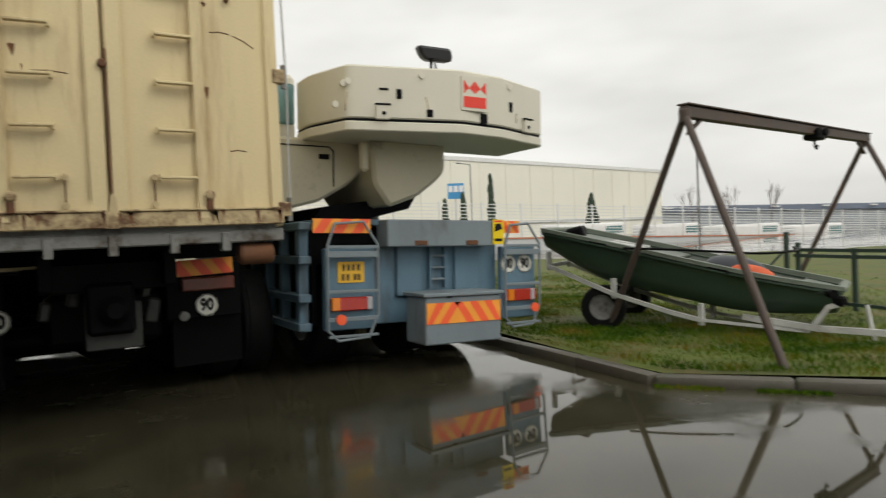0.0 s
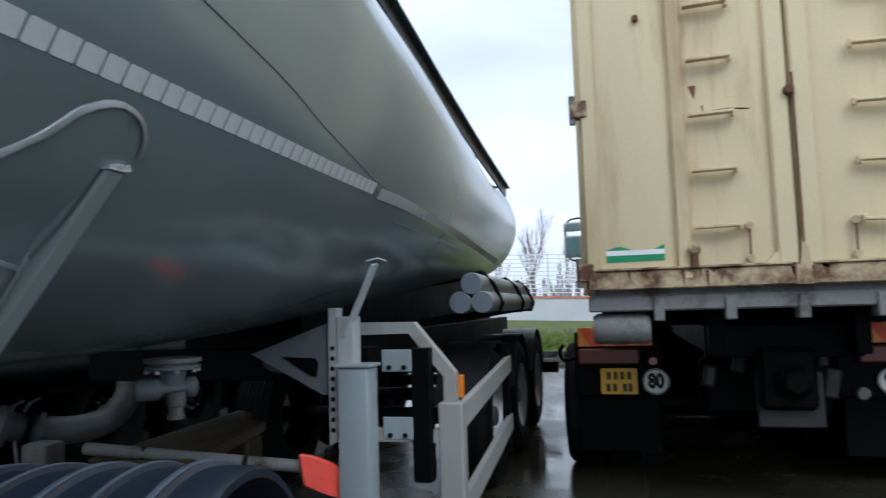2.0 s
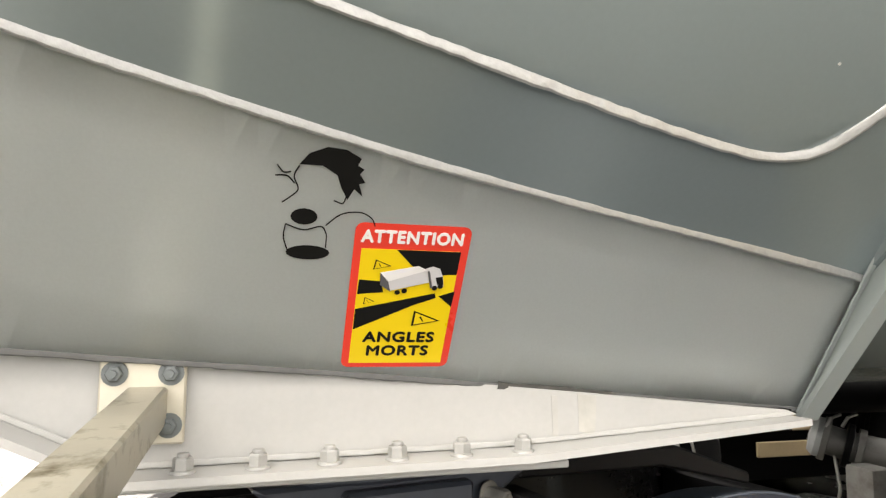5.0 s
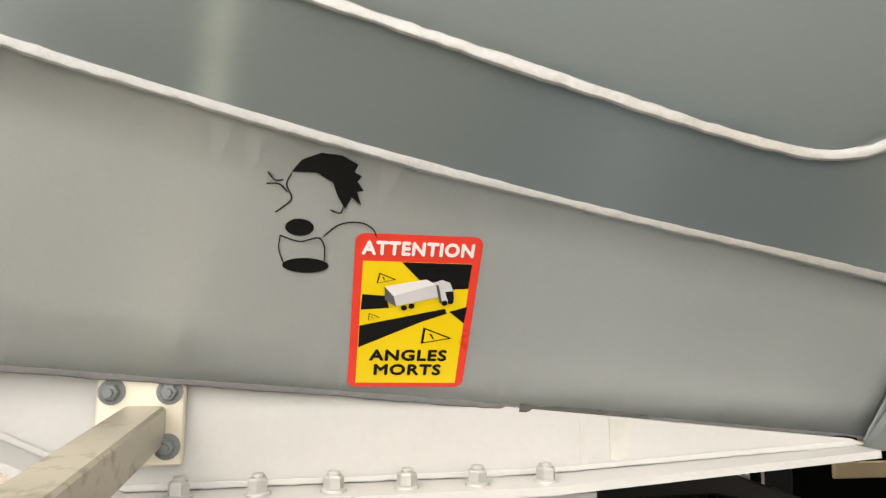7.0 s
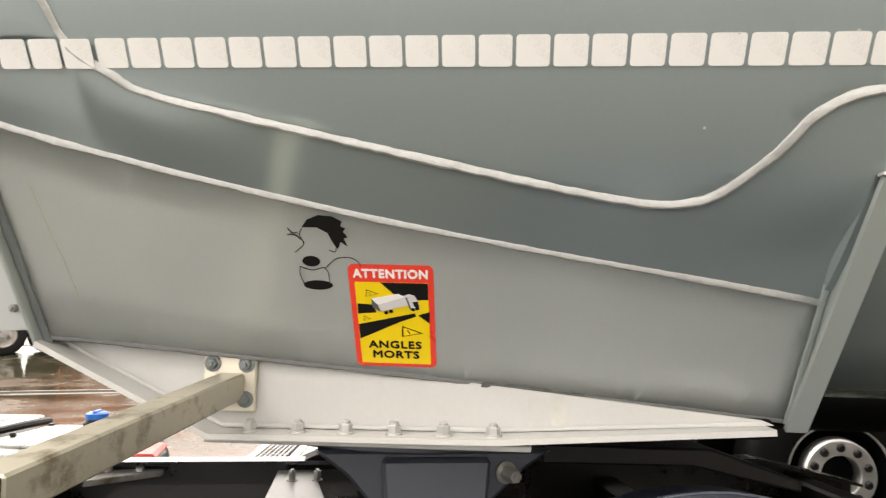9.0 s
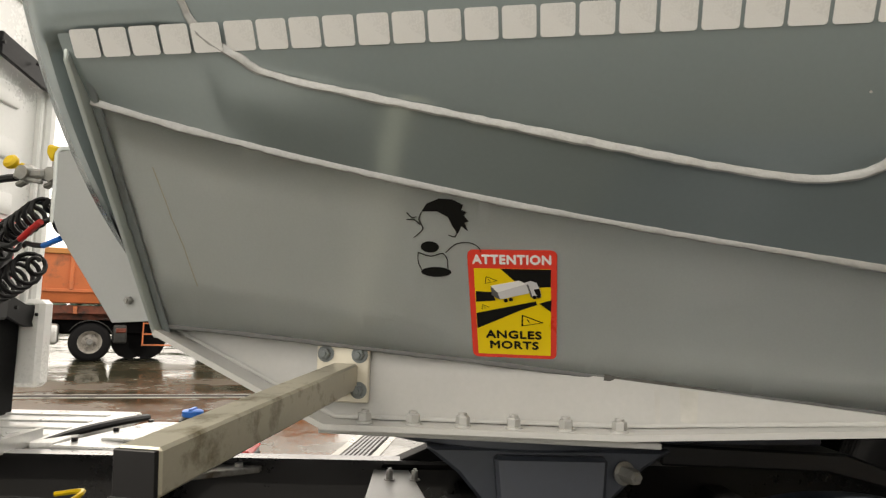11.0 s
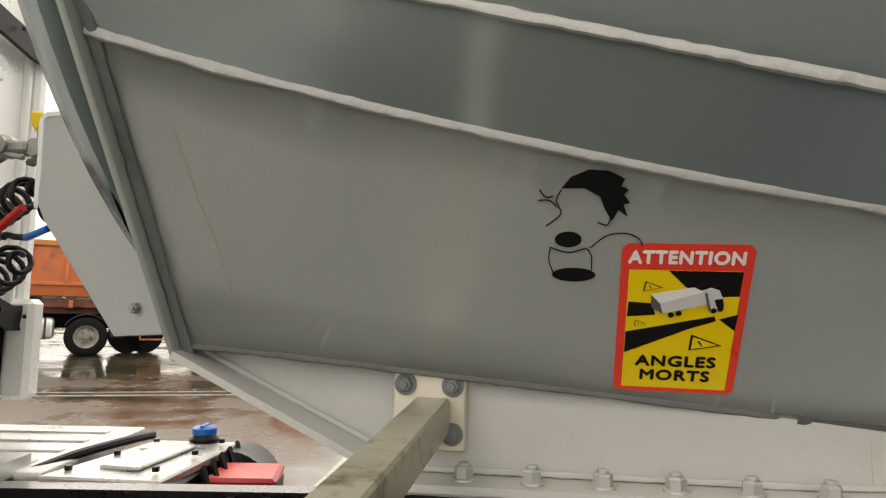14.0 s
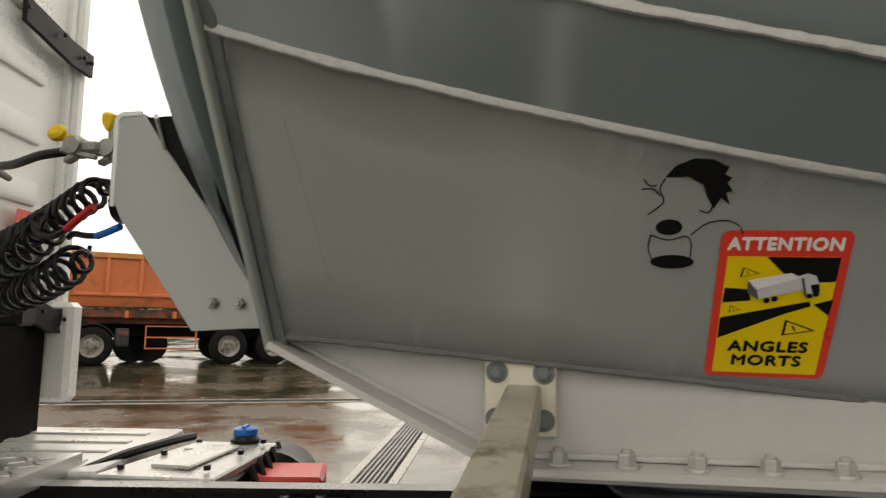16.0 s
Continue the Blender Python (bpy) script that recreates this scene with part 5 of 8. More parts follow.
# ---- front bracket of the trailer with its couplings and coiled lines ----
def coupling_bracket():
    t = thing("coupling_bracket", "grey bent steel bracket carrying the brake couplings", "bracket", (-2.2, 0.35, 1.38))
    ROOT[t.name] = ROOT[t.name] @ Matrix.Translation((0, 0.07, 0))
    side = [(0.154, 1.836), (0.16, 1.842), (0.215, 1.842), (0.404, 1.60), (0.502, 1.486), (0.516, 1.47), (0.516, 1.388), (0.358, 1.378), (0.177, 1.614), (0.154, 1.66)]
    near = part("side_plate", prism([(-2.2, y, z) for y, z in side], (-0.006, 0, 0), bev=0.0015), M_BRACKET, t, "grey side plate with two bolts")
    part("far_side_plate", prism([(-3.0, y, z) for y, z in side], (-0.006, 0, 0)), M_SKIRT, t)
    part("front_plate", prism([(-2.2, 0.154, 1.836), (-2.2, 0.154, 1.66), (-3.0, 0.154, 1.66), (-3.0, 0.154, 1.836)], (0, 0.006, 0)), M_SKIRT, t)
    part("top_plate", box((-2.6, 0.185, 1.84), (0.8, 0.06, 0.006)), M_SKIRT, t)
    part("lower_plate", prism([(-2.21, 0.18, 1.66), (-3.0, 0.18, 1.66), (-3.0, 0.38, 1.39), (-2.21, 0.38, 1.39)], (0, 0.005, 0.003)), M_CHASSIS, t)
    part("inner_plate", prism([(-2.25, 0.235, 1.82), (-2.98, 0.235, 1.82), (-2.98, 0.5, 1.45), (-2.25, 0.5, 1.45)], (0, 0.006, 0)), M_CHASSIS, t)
    # black sheet spans the gap between the side plate and the neck
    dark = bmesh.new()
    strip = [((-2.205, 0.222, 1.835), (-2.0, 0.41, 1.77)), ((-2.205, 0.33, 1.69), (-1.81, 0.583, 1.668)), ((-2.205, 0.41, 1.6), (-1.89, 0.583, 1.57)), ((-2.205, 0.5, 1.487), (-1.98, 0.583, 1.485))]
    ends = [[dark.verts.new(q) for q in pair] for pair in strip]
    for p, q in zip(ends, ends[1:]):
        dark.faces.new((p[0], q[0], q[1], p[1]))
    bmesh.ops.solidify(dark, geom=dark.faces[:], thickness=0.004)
    part("black_panel", dark, M_CHASSIS, t, "black sheet across the gap to the neck")
    part("stay_rod", tube([(-2.195, 0.275, 1.765), (-2.03, 0.36, 1.78)], 0.005, 8), M_SKIRT, t)
    part("weld_bead", lump([(-2.2, 0.156, 1.64), (-2.2, 0.154, 1.83), (-2.2, 0.165, 1.842), (-2.2, 0.214, 1.842)], 0.006, 31), M_SKIRT, t)
    for y in (0.405, 0.465):
        hexbolt((-2.2, y, 1.437), (1, 0, 0), 0.011, 0.014, near, "bolt", False)
    for k, (y, z) in enumerate(((0.018, 1.787), (0.09, 1.785))):
        x = -2.255 - 0.02 * k
        prof = [(0, -0.03), (0.018, -0.03), (0.024, -0.02), (0.026, 0.006), (0.02, 0.014), (0.02, 0.024), (0.0, 0.026)]
        cp = part("brake_coupling", lathe(prof, Matrix.Translation((x, y, z)) @ ALONG_X, 22), M_STEEL, t, "cast metal brake coupling")
        part("coupling_arm", box((x, y + 0.03, z - 0.002), (0.028, 0.06, 0.026), bev=0.006), M_STEEL, cp)
        part("coupling_neck", box((x, y - 0.026, z - 0.006), (0.02, 0.03, 0.018), bev=0.005), M_STEEL, cp)
        part("coupling_ear", box((x + 0.004, y - 0.01, z - 0.028), (0.022, 0.032, 0.014), (25, 0, 0), 0.004), M_STEEL, cp)
        part("lock_lever", box((x + 0.01, y + 0.03, z - 0.022), (0.012, 0.06, 0.012), (-12, 0, 0), 0.003), M_STEEL, cp)
        if k == 0:
            yc = lathe([(0, -0.01), (0.016, -0.01), (0.021, -0.003), (0.021, 0.008), (0.014, 0.014), (0, 0.014)], Matrix.Translation((x + 0.006, -0.03, 1.819)) @ Matrix.Rotation(radians(65), 4, "Y"), 20)
            box((x, -0.008, 1.808), (0.014, 0.03, 0.012), (25, 0, 0), 0.004, yc)
        else:
            yc = prism([(x - 0.01, 0.082, 1.822), (x - 0.01, 0.064, 1.848), (x - 0.01, 0.066, 1.874), (x - 0.01, 0.098, 1.868), (x - 0.01, 0.104, 1.86), (x - 0.01, 0.092, 1.824)], (0.024, 0, 0), bev=0.006)
        part("dust_cap", yc, M_YCAP, cp, "yellow plastic dust cap")
    part("mount_post", box((-2.275, 0.092, 1.81), (0.016, 0.022, 0.05), bev=0.004), M_STEEL, t)
    part("coupling_mount", box((-2.25, 0.145, 1.79), (0.05, 0.025, 0.11), bev=0.004), M_BLACK, t)
    part("socket", lathe([(0, 0), (0.045, 0), (0.05, 0.03), (0.045, 0.07), (0, 0.07)], Matrix.Translation((-2.32, 0.16, 1.665)) @ Matrix.Rotation(radians(90), 4, "X"), 20), M_BLACK, t)
    return t


def coil(a, b, sag, r, turns, wire):
    """A coiled line hanging between two places."""
    a, b = Vector(a), Vector(b)
    d = (b - a).normalized()
    side = d.cross(Vector((0, 0, 1))).normalized()
    up = side.cross(d)
    pts, n = [], turns * 14
    for i in range(n + 1):
        f = i / n
        c = a.lerp(b, f) + Vector((0, 0, -sag * 4 * f * (1 - f)))
        e = min(1, f * 12, (1 - f) * 12)
        g = 2 * math.pi * turns * f
        pts.append(c + (side * math.cos(g) + up * math.sin(g)) * r * e)
    return tube(pts, wire, 7)


def coiled_lines():
    t = thing("coiled_air_lines", "black coiled brake lines with red and blue sleeves", "hoses", (-2.6, -0.3, 1.4))
    ROOT[t.name] = ROOT[t.name] @ Matrix.Translation((0, 0.07, 0))
    part("coil", coil((-2.3, 0.07, 1.715), (-2.62, -0.6, 1.56), 0.02, 0.034, 19, 0.0075), M_BLACK, t)
    part("coil", coil((-2.38, -0.12, 1.64), (-2.62, -0.6, 1.51), 0.03, 0.04, 9, 0.0075), M_BLACK, t)
    part("coil", coil((-2.46, -0.1, 1.56), (-2.7, -0.62, 1.44), 0.03, 0.045, 13, 0.0075), M_BLACK, t)
    part("red_sleeve", tube([(-2.3, 0.035, 1.657), (-2.31, -0.005, 1.634), (-2.32, -0.046, 1.607)], 0.0095, 10), M_HOSERED, t, "red hose sleeve")
    part("red_line", tube(smooth_line([(-2.32, -0.046, 1.607), (-2.34, -0.1, 1.592), (-2.37, -0.17, 1.605), (-2.38, -0.19, 1.64), (-2.37, -0.14, 1.66), (-2.37, -0.1, 1.63)], 5), 0.0075, 8), M_BLACK, t)
    part("blue_sleeve", tube(smooth_line([(-2.27, 0.13, 1.606), (-2.28, 0.09, 1.594), (-2.3, 0.05, 1.588)], 4), 0.0085, 10), M_BLUECAP, t, "blue hose sleeve")
    part("plain_hose", tube(smooth_line([(-2.3, 0.05, 1.588), (-2.32, 0.0, 1.592), (-2.35, -0.05, 1.6), (-2.42, -0.12, 1.6)], 5), 0.0075, 8), M_BLACK, t)
    part("electric_cable", tube(smooth_line([(-2.26, -0.02, 1.778), (-2.28, -0.1, 1.776), (-2.34, -0.22, 1.772), (-2.45, -0.38, 1.79), (-2.75, -0.62, 1.83)], 6), 0.011, 9), M_BLACK, t)
    return t


coupling_bracket()
coiled_lines()


# ---- beige high-sided tipper ----
def stripes(w, h, m, parent, lean=1, both=False):
    """A rear marker board: orange field with slanting red bars."""
    b = part("marker_board", flat([(-w / 2, -h / 2), (w / 2, -h / 2), (w / 2, h / 2), (-w / 2, h / 2)], m, 0.003), M_ORANGE, parent, "orange and red striped marker board")
    n = 3 if not both else 5
    for i in range(n):
        x = -w / 2 + w * (i + 0.5) / n
        s = lean if not both else (1 if x < 0 else -1)
        k = w / n * 0.27
        pts = [(x - k - s * h * 0.35, -h / 2), (x + k - s * h * 0.35, -h / 2), (x + k + s * h * 0.35, h / 2), (x - k + s * h * 0.35, h / 2)]
        pts = [(max(-w / 2, min(w / 2, px)), py) for px, py in pts]
        part("red_bar", flat(pts, m @ Matrix.Translation((0, 0, 0.003)), 0.001), M_RED, b)
    return b


def facing(x, y, z):
    """A frame that faces -y: x to the viewer's right, y up."""
    return Matrix.Translation((x, y, z)) @ Matrix.Rotation(radians(90), 4, "X")


def bars_plate(x, y, z, w, h, parent, m=None):
    m = m or facing(x, y, z)
    p = part("number_plate", flat(rounded(w, h, 0.012), m, 0.004), M_YPLATE, parent, "yellow plate with dark unreadable bars")
    for cy, parts in ((h * 0.22, (-0.28, -0.09, 0.09, 0.28)), (-h * 0.24, (-0.3, -0.12, 0.15, 0.3))):
        for f in parts:
            part("plain_bar", flat([(f * w - w * 0.055, cy - h * 0.15), (f * w + w * 0.055, cy - h * 0.15), (f * w + w * 0.055, cy + h * 0.15), (f * w - w * 0.055, cy + h * 0.15)], m @ Matrix.Translation((0, 0, 0.004)), 0.0008), M_PLATEINK, p)


def speed_disc(x, y, z, text, r, parent):
    d = part("speed_disc", disc((x, y, z), (0, -1, 0), r, 0.004, 28), M_DISC, parent, "worn white disc reading " + text)
    bm = lathe([(r * 0.9, 0.0045), (r * 0.97, 0.0045), (r * 0.97, 0.0055), (r * 0.9, 0.0055)], Matrix.Translation((x, y, z)) @ Matrix.Rotation(radians(90), 4, "X"), 28)
    part("disc_rim", bm, M_VBLACK, d)
    part("figures", words(text, r * 1.5, facing(x, y - 0.0048, z) @ Matrix.Diagonal((0.78, 1, 1, 1)), bold=0.055), M_VBLACK, d)


M_PLATEINK = surf("dark_plate_ink", (0.06, 0.035, 0.01), 0.5, 0, 0.1, 8, 60, 0)
M_DISC = surf("worn_white_disc", (0.75, 0.75, 0.69), 0.5, 0, 0.15, 8, 60, 0.05)


def beige_truck():
    t = thing("high_sided_truck", "tall beige steel-bodied truck, rear doors closed, rusty lower rail", "truck", (0.34, 8.5, 0))
    Y = 5.36
    # Z1 is raised, out of view, to block sky mirrored in the tank
    L, R, Z0, Z1 = -0.87, 1.55, 1.43, 4.4
    part("body_side", box((L + 0.03, Y + 3.1, (Z0 + Z1) / 2), (0.06, 6.1, Z1 - Z0), bev=0.01), M_BEIGE, t)
    part("body_side", box((R - 0.03, Y + 3.1, (Z0 + Z1) / 2), (0.06, 6.1, Z1 - Z0), bev=0.01), M_BEIGE, t)
    part("body_floor", box((0.34, Y + 3.1, Z0 + 0.02), (R - L - 0.12, 6.1, 0.06)), M_SILL, t)
    part("body_front", box((0.34, Y + 6.1, (Z0 + Z1) / 2), (R - L, 0.06, Z1 - Z0)), M_BEIGE, t)
    part("body_top", box((0.34, Y + 3.1, Z1), (R - L, 6.1, 0.05)), M_BEIGE, t)
    for k in range(7):
        part("side_post", box((L - 0.015, Y + 0.5 + 0.9 * k, (Z0 + Z1) / 2), (0.05, 0.09, Z1 - Z0), bev=0.008), M_BEIGE, t)
    mid = 0.335
    for s in (-1, 1):
        a, b = (L + 0.015, mid - 0.006) if s < 0 else (mid + 0.006, R - 0.015)
        door = part("rear_door", box(((a + b) / 2, Y + 0.02, (1.50 + Z1) / 2), (b - a, 0.03, Z1 - 1.50), bev=0.004), M_BEIGE, t, "beige steel door with rust runs")
        w = b - a
        outer = a if s < 0 else b
        inner = b if s < 0 else a
        part("door_edge", box((outer - s * 0.045, Y - 0.008, (1.5 + Z1) / 2), (0.09, 0.035, Z1 - 1.5), bev=0.008), M_BEIGE, door)
        part("door_edge", box((inner + s * 0.06, Y - 0.012, (1.5 + Z1) / 2), (0.11, 0.045, Z1 - 1.5), bev=0.012), M_BEIGE, door)
        lx = -0.255 if s < 0 else 0.935
        part("ladder_post", box((lx - 0.03 if s < 0 else lx + 0.012, Y - 0.015, (1.5 + Z1) / 2), (0.085, 0.05, Z1 - 1.5), bev=0.01), M_BEIGE, door)
        rail = part("bottom_rail", box(((a + b) / 2, Y - 0.012, 1.508), (w, 0.055, 0.115), bev=0.008), M_BEIGE_RUST, door, "rust-eaten bottom rail")
        part("rail_lip", box(((a + b) / 2, Y - 0.03, 1.572), (w - 0.1, 0.05, 0.014), bev=0.003), M_BEIGE_RUST, rail)
        # ladder rungs
        for k in range(8):
            z = 1.80 + 0.335 * k
            x0, x1 = ((-0.225, 0.02) if s < 0 else (0.66, 0.905))
            rg = part("ladder_rung", box_between((x0, Y - 0.05, z), (x1, Y - 0.055, z - 0.004 * s), 0.05, 0.02, 0.004), M_BEIGE, door, "welded step rung")
            part("rung_foot", box((x1 if s < 0 else x0, Y - 0.035, z), (0.02, 0.05, 0.05), bev=0.004), M_BEIGE, rg)
        # hinges
        for z in (1.56, 2.58, 3.6):
            hg = part("hinge", box((outer + s * 0.01, Y + 0.0, z), (0.1, 0.07, 0.11), bev=0.008), M_BEIGE_RUST, door)
            part("hinge_pin", tube([(outer + s * 0.05, Y - 0.01, z - 0.09), (outer + s * 0.05, Y - 0.01, z + 0.09)], 0.02, 10), M_SILL, hg)
        # lock lever near the bottom
        kx = -0.24 if s < 0 else 0.985
        lv = part("lock_lever", box((kx, Y - 0.05, 1.62), (0.045, 0.04, 0.12), (0, 0, 0), 0.008), M_RUST, door, "rusty lock lever")
        part("lever_head", lathe([(0, 0), (0.035, 0), (0.038, 0.015), (0.02, 0.03), (0, 0.03)], Matrix.Translation((kx, Y - 0.05, 1.67)) @ Matrix.Rotation(radians(90), 4, "X"), 14), M_BEIGE_RUST, lv)
        kx = 0.07 if s < 0 else 0.62
        part("lock_rod", tube([(kx, Y - 0.03, 1.62), (kx, Y - 0.035, 1.79)], 0.006, 7), M_RUST, door)
        for z in (1.61, 1.8):
            part("rod_eye", disc((kx, Y - 0.01, z), (0, -1, 0), 0.022, 0.03, 12), M_BEIGE_RUST, door)
        part("door_knob", disc((-0.5 if s < 0 else 1.18, Y, 3.12), (0, -1, 0), 0.02, 0.035, 12, bev=0.005), M_RUST, door)
    part("rust_line", box((mid + 0.012, Y - 0.038, 2.1), (0.012, 0.006, 1.15)), M_RUST, t)
    part("middle_latch", disc((mid - 0.01, Y - 0.03, 2.57), (0, -1, 0), 0.03, 0.04, 12, bev=0.008), M_RUST, t)
    part("rust_patch", prism([(mid - 0.03, Y - 0.042, 1.45), (mid + 0.05, Y - 0.042, 1.45), (mid + 0.035, Y - 0.042, 1.66), (mid + 0.005, Y - 0.042, 1.7)], (0, 0.004, 0)), M_BEIGE_RUST, t)
    part("gusset", prism([(mid - 0.2, Y - 0.03, 1.57), (mid - 0.04, Y - 0.03, 1.57), (mid - 0.04, Y - 0.03, 1.72)], (0, 0.01, 0)), M_BEIGE, t)
    # rust runs and grime below the fittings
    rnd = random.Random(31)
    for k in range(46):
        x = rnd.choice([rnd.uniform(L + 0.03, R - 0.03), mid + rnd.gauss(0, 0.1), -0.24 + rnd.gauss(0, 0.06), 0.98 + rnd.gauss(0, 0.06)])
        z = rnd.choice([1.575, 1.575, 1.58, rnd.uniform(1.8, 3.3)])
        h, w = rnd.uniform(0.02, 0.11), rnd.uniform(0.006, 0.03)
        yy = Y - 0.041 if z < 1.6 else Y + 0.004
        if z < 1.6:
            z -= h * 0.3
        part("rust_run", prism([(x - w, yy, z), (x - w * 0.4, yy, z + h * 0.12), (x + w * 0.7, yy, z + h * 0.06), (x + w * 0.5, yy, z - h * 0.45), (x + w * 0.1, yy, z - h), (x - w * 0.4, yy, z - h * 0.5)], (0, 0.003, 0)), M_RUST if k % 3 else M_BEIGE_RUST, t)
    # scratches
    for x0, z0, x1, z1 in ((1.05, 2.87, 1.19, 2.87), (1.22, 2.86, 1.37, 2.78), (1.16, 2.0, 1.28, 2.0), (-0.09, 2.5, 0.12, 2.495)):
        part("scratch", tube([(x0, Y + 0.004, z0), ((x0 + x1) / 2, Y + 0.004, (z0 + z1) / 2 + 0.01), (x1, Y + 0.004, z1)], 0.004, 5), M_RUST, t)
    # torn sticker
    st = part("torn_sticker", flat([(-0.74, 1.62), (-0.40, 1.62), (-0.40, 1.66), (-0.74, 1.66)], Matrix.Translation((0, Y + 0.003, 0)) @ Matrix.Rotation(radians(90), 4, "X"), 0.001), M_VGREEN, t, "torn green and white sticker")
    mm = Matrix.Translation((0, Y + 0.003, 0)) @ Matrix.Rotation(radians(90), 4, "X")
    part("white_band", flat([(-0.74, 1.66), (-0.40, 1.66), (-0.40, 1.69), (-0.74, 1.69)], mm, 0.001), M_VWHITE, st)
    part("torn_edge", flat([(-0.74, 1.69), (-0.58, 1.69), (-0.66, 1.715), (-0.72, 1.70)], mm, 0.001), M_VGREEN, st)
    part("torn_edge", flat([(-0.46, 1.69), (-0.40, 1.69), (-0.40, 1.72), (-0.43, 1.705)], mm, 0.001), M_VGREEN, st)
    # cable hanging beside the body
    part("side_cable", tube([(R + 0.03, Y + 0.02, 4.1), (R + 0.05, Y, 3.0), (R + 0.06, Y + 0.0, 2.5), (R + 0.05, Y + 0.02, 1.5)], 0.008, 6), M_WHITE, t)
    # sill, tanks and chassis below
    part("rear_sill", box((0.34, Y + 0.12, 1.37), (2.4, 0.2, 0.1), bev=0.01), M_SILL, t, "worn grey rear sill")
    for x in (-0.45, -0.05, 0.34, 0.74, 1.1):
        part("sill_bracket", box((x, Y + 0.06, 1.33), (0.06, 0.12, 0.14), bev=0.006), M_SILL, t)
    part("air_cylinder", lathe([(0, -0.17), (0.08, -0.17), (0.095, -0.14), (0.095, 0.14), (0.08, 0.17), (0, 0.17)], Matrix.Translation((-0.67, Y + 0.12, 1.215)) @ ALONG_X, 22), M_SILL, t, "grimy grey cylinder")
    part("air_cylinder", lathe([(0, -0.13), (0.07, -0.13), (0.085, -0.11), (0.085, 0.11), (0.07, 0.13), (0, 0.13)], Matrix.Translation((1.34, Y + 0.12, 1.23)) @ ALONG_X, 22), M_RUST, t, "rusty cylinder")
    YP = 6.66
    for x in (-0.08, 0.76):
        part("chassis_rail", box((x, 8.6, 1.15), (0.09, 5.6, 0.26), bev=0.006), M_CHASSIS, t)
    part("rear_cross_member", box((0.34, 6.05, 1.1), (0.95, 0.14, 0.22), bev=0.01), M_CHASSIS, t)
    # black block added to stop light showing between sill and chassis
    part("gap_block", box((0.34, 6.4, 1.3), (2.3, 0.12, 0.2), bev=0.01), M_CHASSIS, t)
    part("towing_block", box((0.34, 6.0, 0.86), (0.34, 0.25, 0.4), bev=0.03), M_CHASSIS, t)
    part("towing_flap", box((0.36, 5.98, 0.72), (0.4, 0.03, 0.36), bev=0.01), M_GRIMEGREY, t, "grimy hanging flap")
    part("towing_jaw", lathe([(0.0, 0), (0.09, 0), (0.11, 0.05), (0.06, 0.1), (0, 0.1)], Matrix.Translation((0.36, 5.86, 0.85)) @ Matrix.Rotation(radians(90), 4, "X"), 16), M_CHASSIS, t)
    for s, x, tilt in ((-1, -0.73, 0), (1, 1.14, -2)):
        mb = stripes(0.56, 0.145, facing(x, YP - 0.03, 1.11) @ Matrix.Rotation(radians(-tilt), 4, "Z"), t, lean=-1)
        lb = part("lamp_board", box((x + 0.02, YP, 0.9), (0.66, 0.05, 0.5), bev=0.01), M_CHASSIS, t)
        part("tail_lamp", box((x + 0.05 * s, YP - 0.05, 0.96), (0.46, 0.06, 0.12), bev=0.012), M_LAMPDULL, lb, "dull red tail lamp")
    part("red_reflector", disc((-0.45, YP - 0.03, 0.92), (0, -1, 0), 0.03, 0.03, 16), M_LAMPRED, t)
    part("round_lamp", disc((0.97, YP - 0.03, 0.68), (0, -1, 0), 0.045, 0.05, 18, bev=0.01), M_SILL, t)
    bars_plate(-0.71, YP - 0.03, 0.765, 0.275, 0.2, t)
    speed_disc(-0.435, YP - 0.03, 0.763, "80", 0.1, t)
    speed_disc(1.17, YP - 0.05, 0.765, "90", 0.1, t)
    for s, xs in ((-1, (-1.0, -0.68)), (1, (1.36, 1.68))):
        for x in xs:
            wheel(t, (x + (0.16 if s > 0 else -0.16), 7.3, 0.52), s, w=0.32)
            wheel(t, (x + (0.16 if s > 0 else -0.16), 8.65, 0.52), s, w=0.32)
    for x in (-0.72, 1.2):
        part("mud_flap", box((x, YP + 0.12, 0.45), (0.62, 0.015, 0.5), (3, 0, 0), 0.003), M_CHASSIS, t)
    # flaps and a full-width sheet added to block light under the truck
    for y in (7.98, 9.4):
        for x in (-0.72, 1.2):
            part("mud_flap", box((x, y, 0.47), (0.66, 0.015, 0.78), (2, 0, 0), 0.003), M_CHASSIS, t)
    part("light_block_sheet", box((0.34, 10.0, 0.545), (2.4, 0.03, 1.05), bev=0.005), M_CHASSIS, t)
    part("hook", tube(smooth_line([(-1.02, YP, 0.95), (-1.13, YP, 0.93), (-1.16, YP, 1.0), (-1.13, YP, 1.05)], 4), 0.016, 8), M_CHASSIS, t)
    for x, z, s in ((0.1, 0.95, 0.16), (0.62, 0.98, 0.14), (0.66, 0.8, 0.2), (-0.1, 0.85, 0.15)):
        part("hanging_fitting", box((x, 6.2, z), (s * 0.5, 0.08, s), (0, 12, 8), 0.015), M_GRIMEGREY, t)
    # driveline, and unseen dark blocks added between the wheels to stop light
    for y in (7.3, 8.65):
        part("drive_axle", tube([(-1.0, y, 0.52), (1.68, y, 0.52)], 0.12, 14), M_CHASSIS, t)
        bm = bmesh.new()
        bmesh.ops.create_uvsphere(bm, u_segments=18, v_segments=10, radius=0.27, matrix=Matrix.Translation((0.34, y, 0.54)))
        part("differential", bm, M_CHASSIS, t)
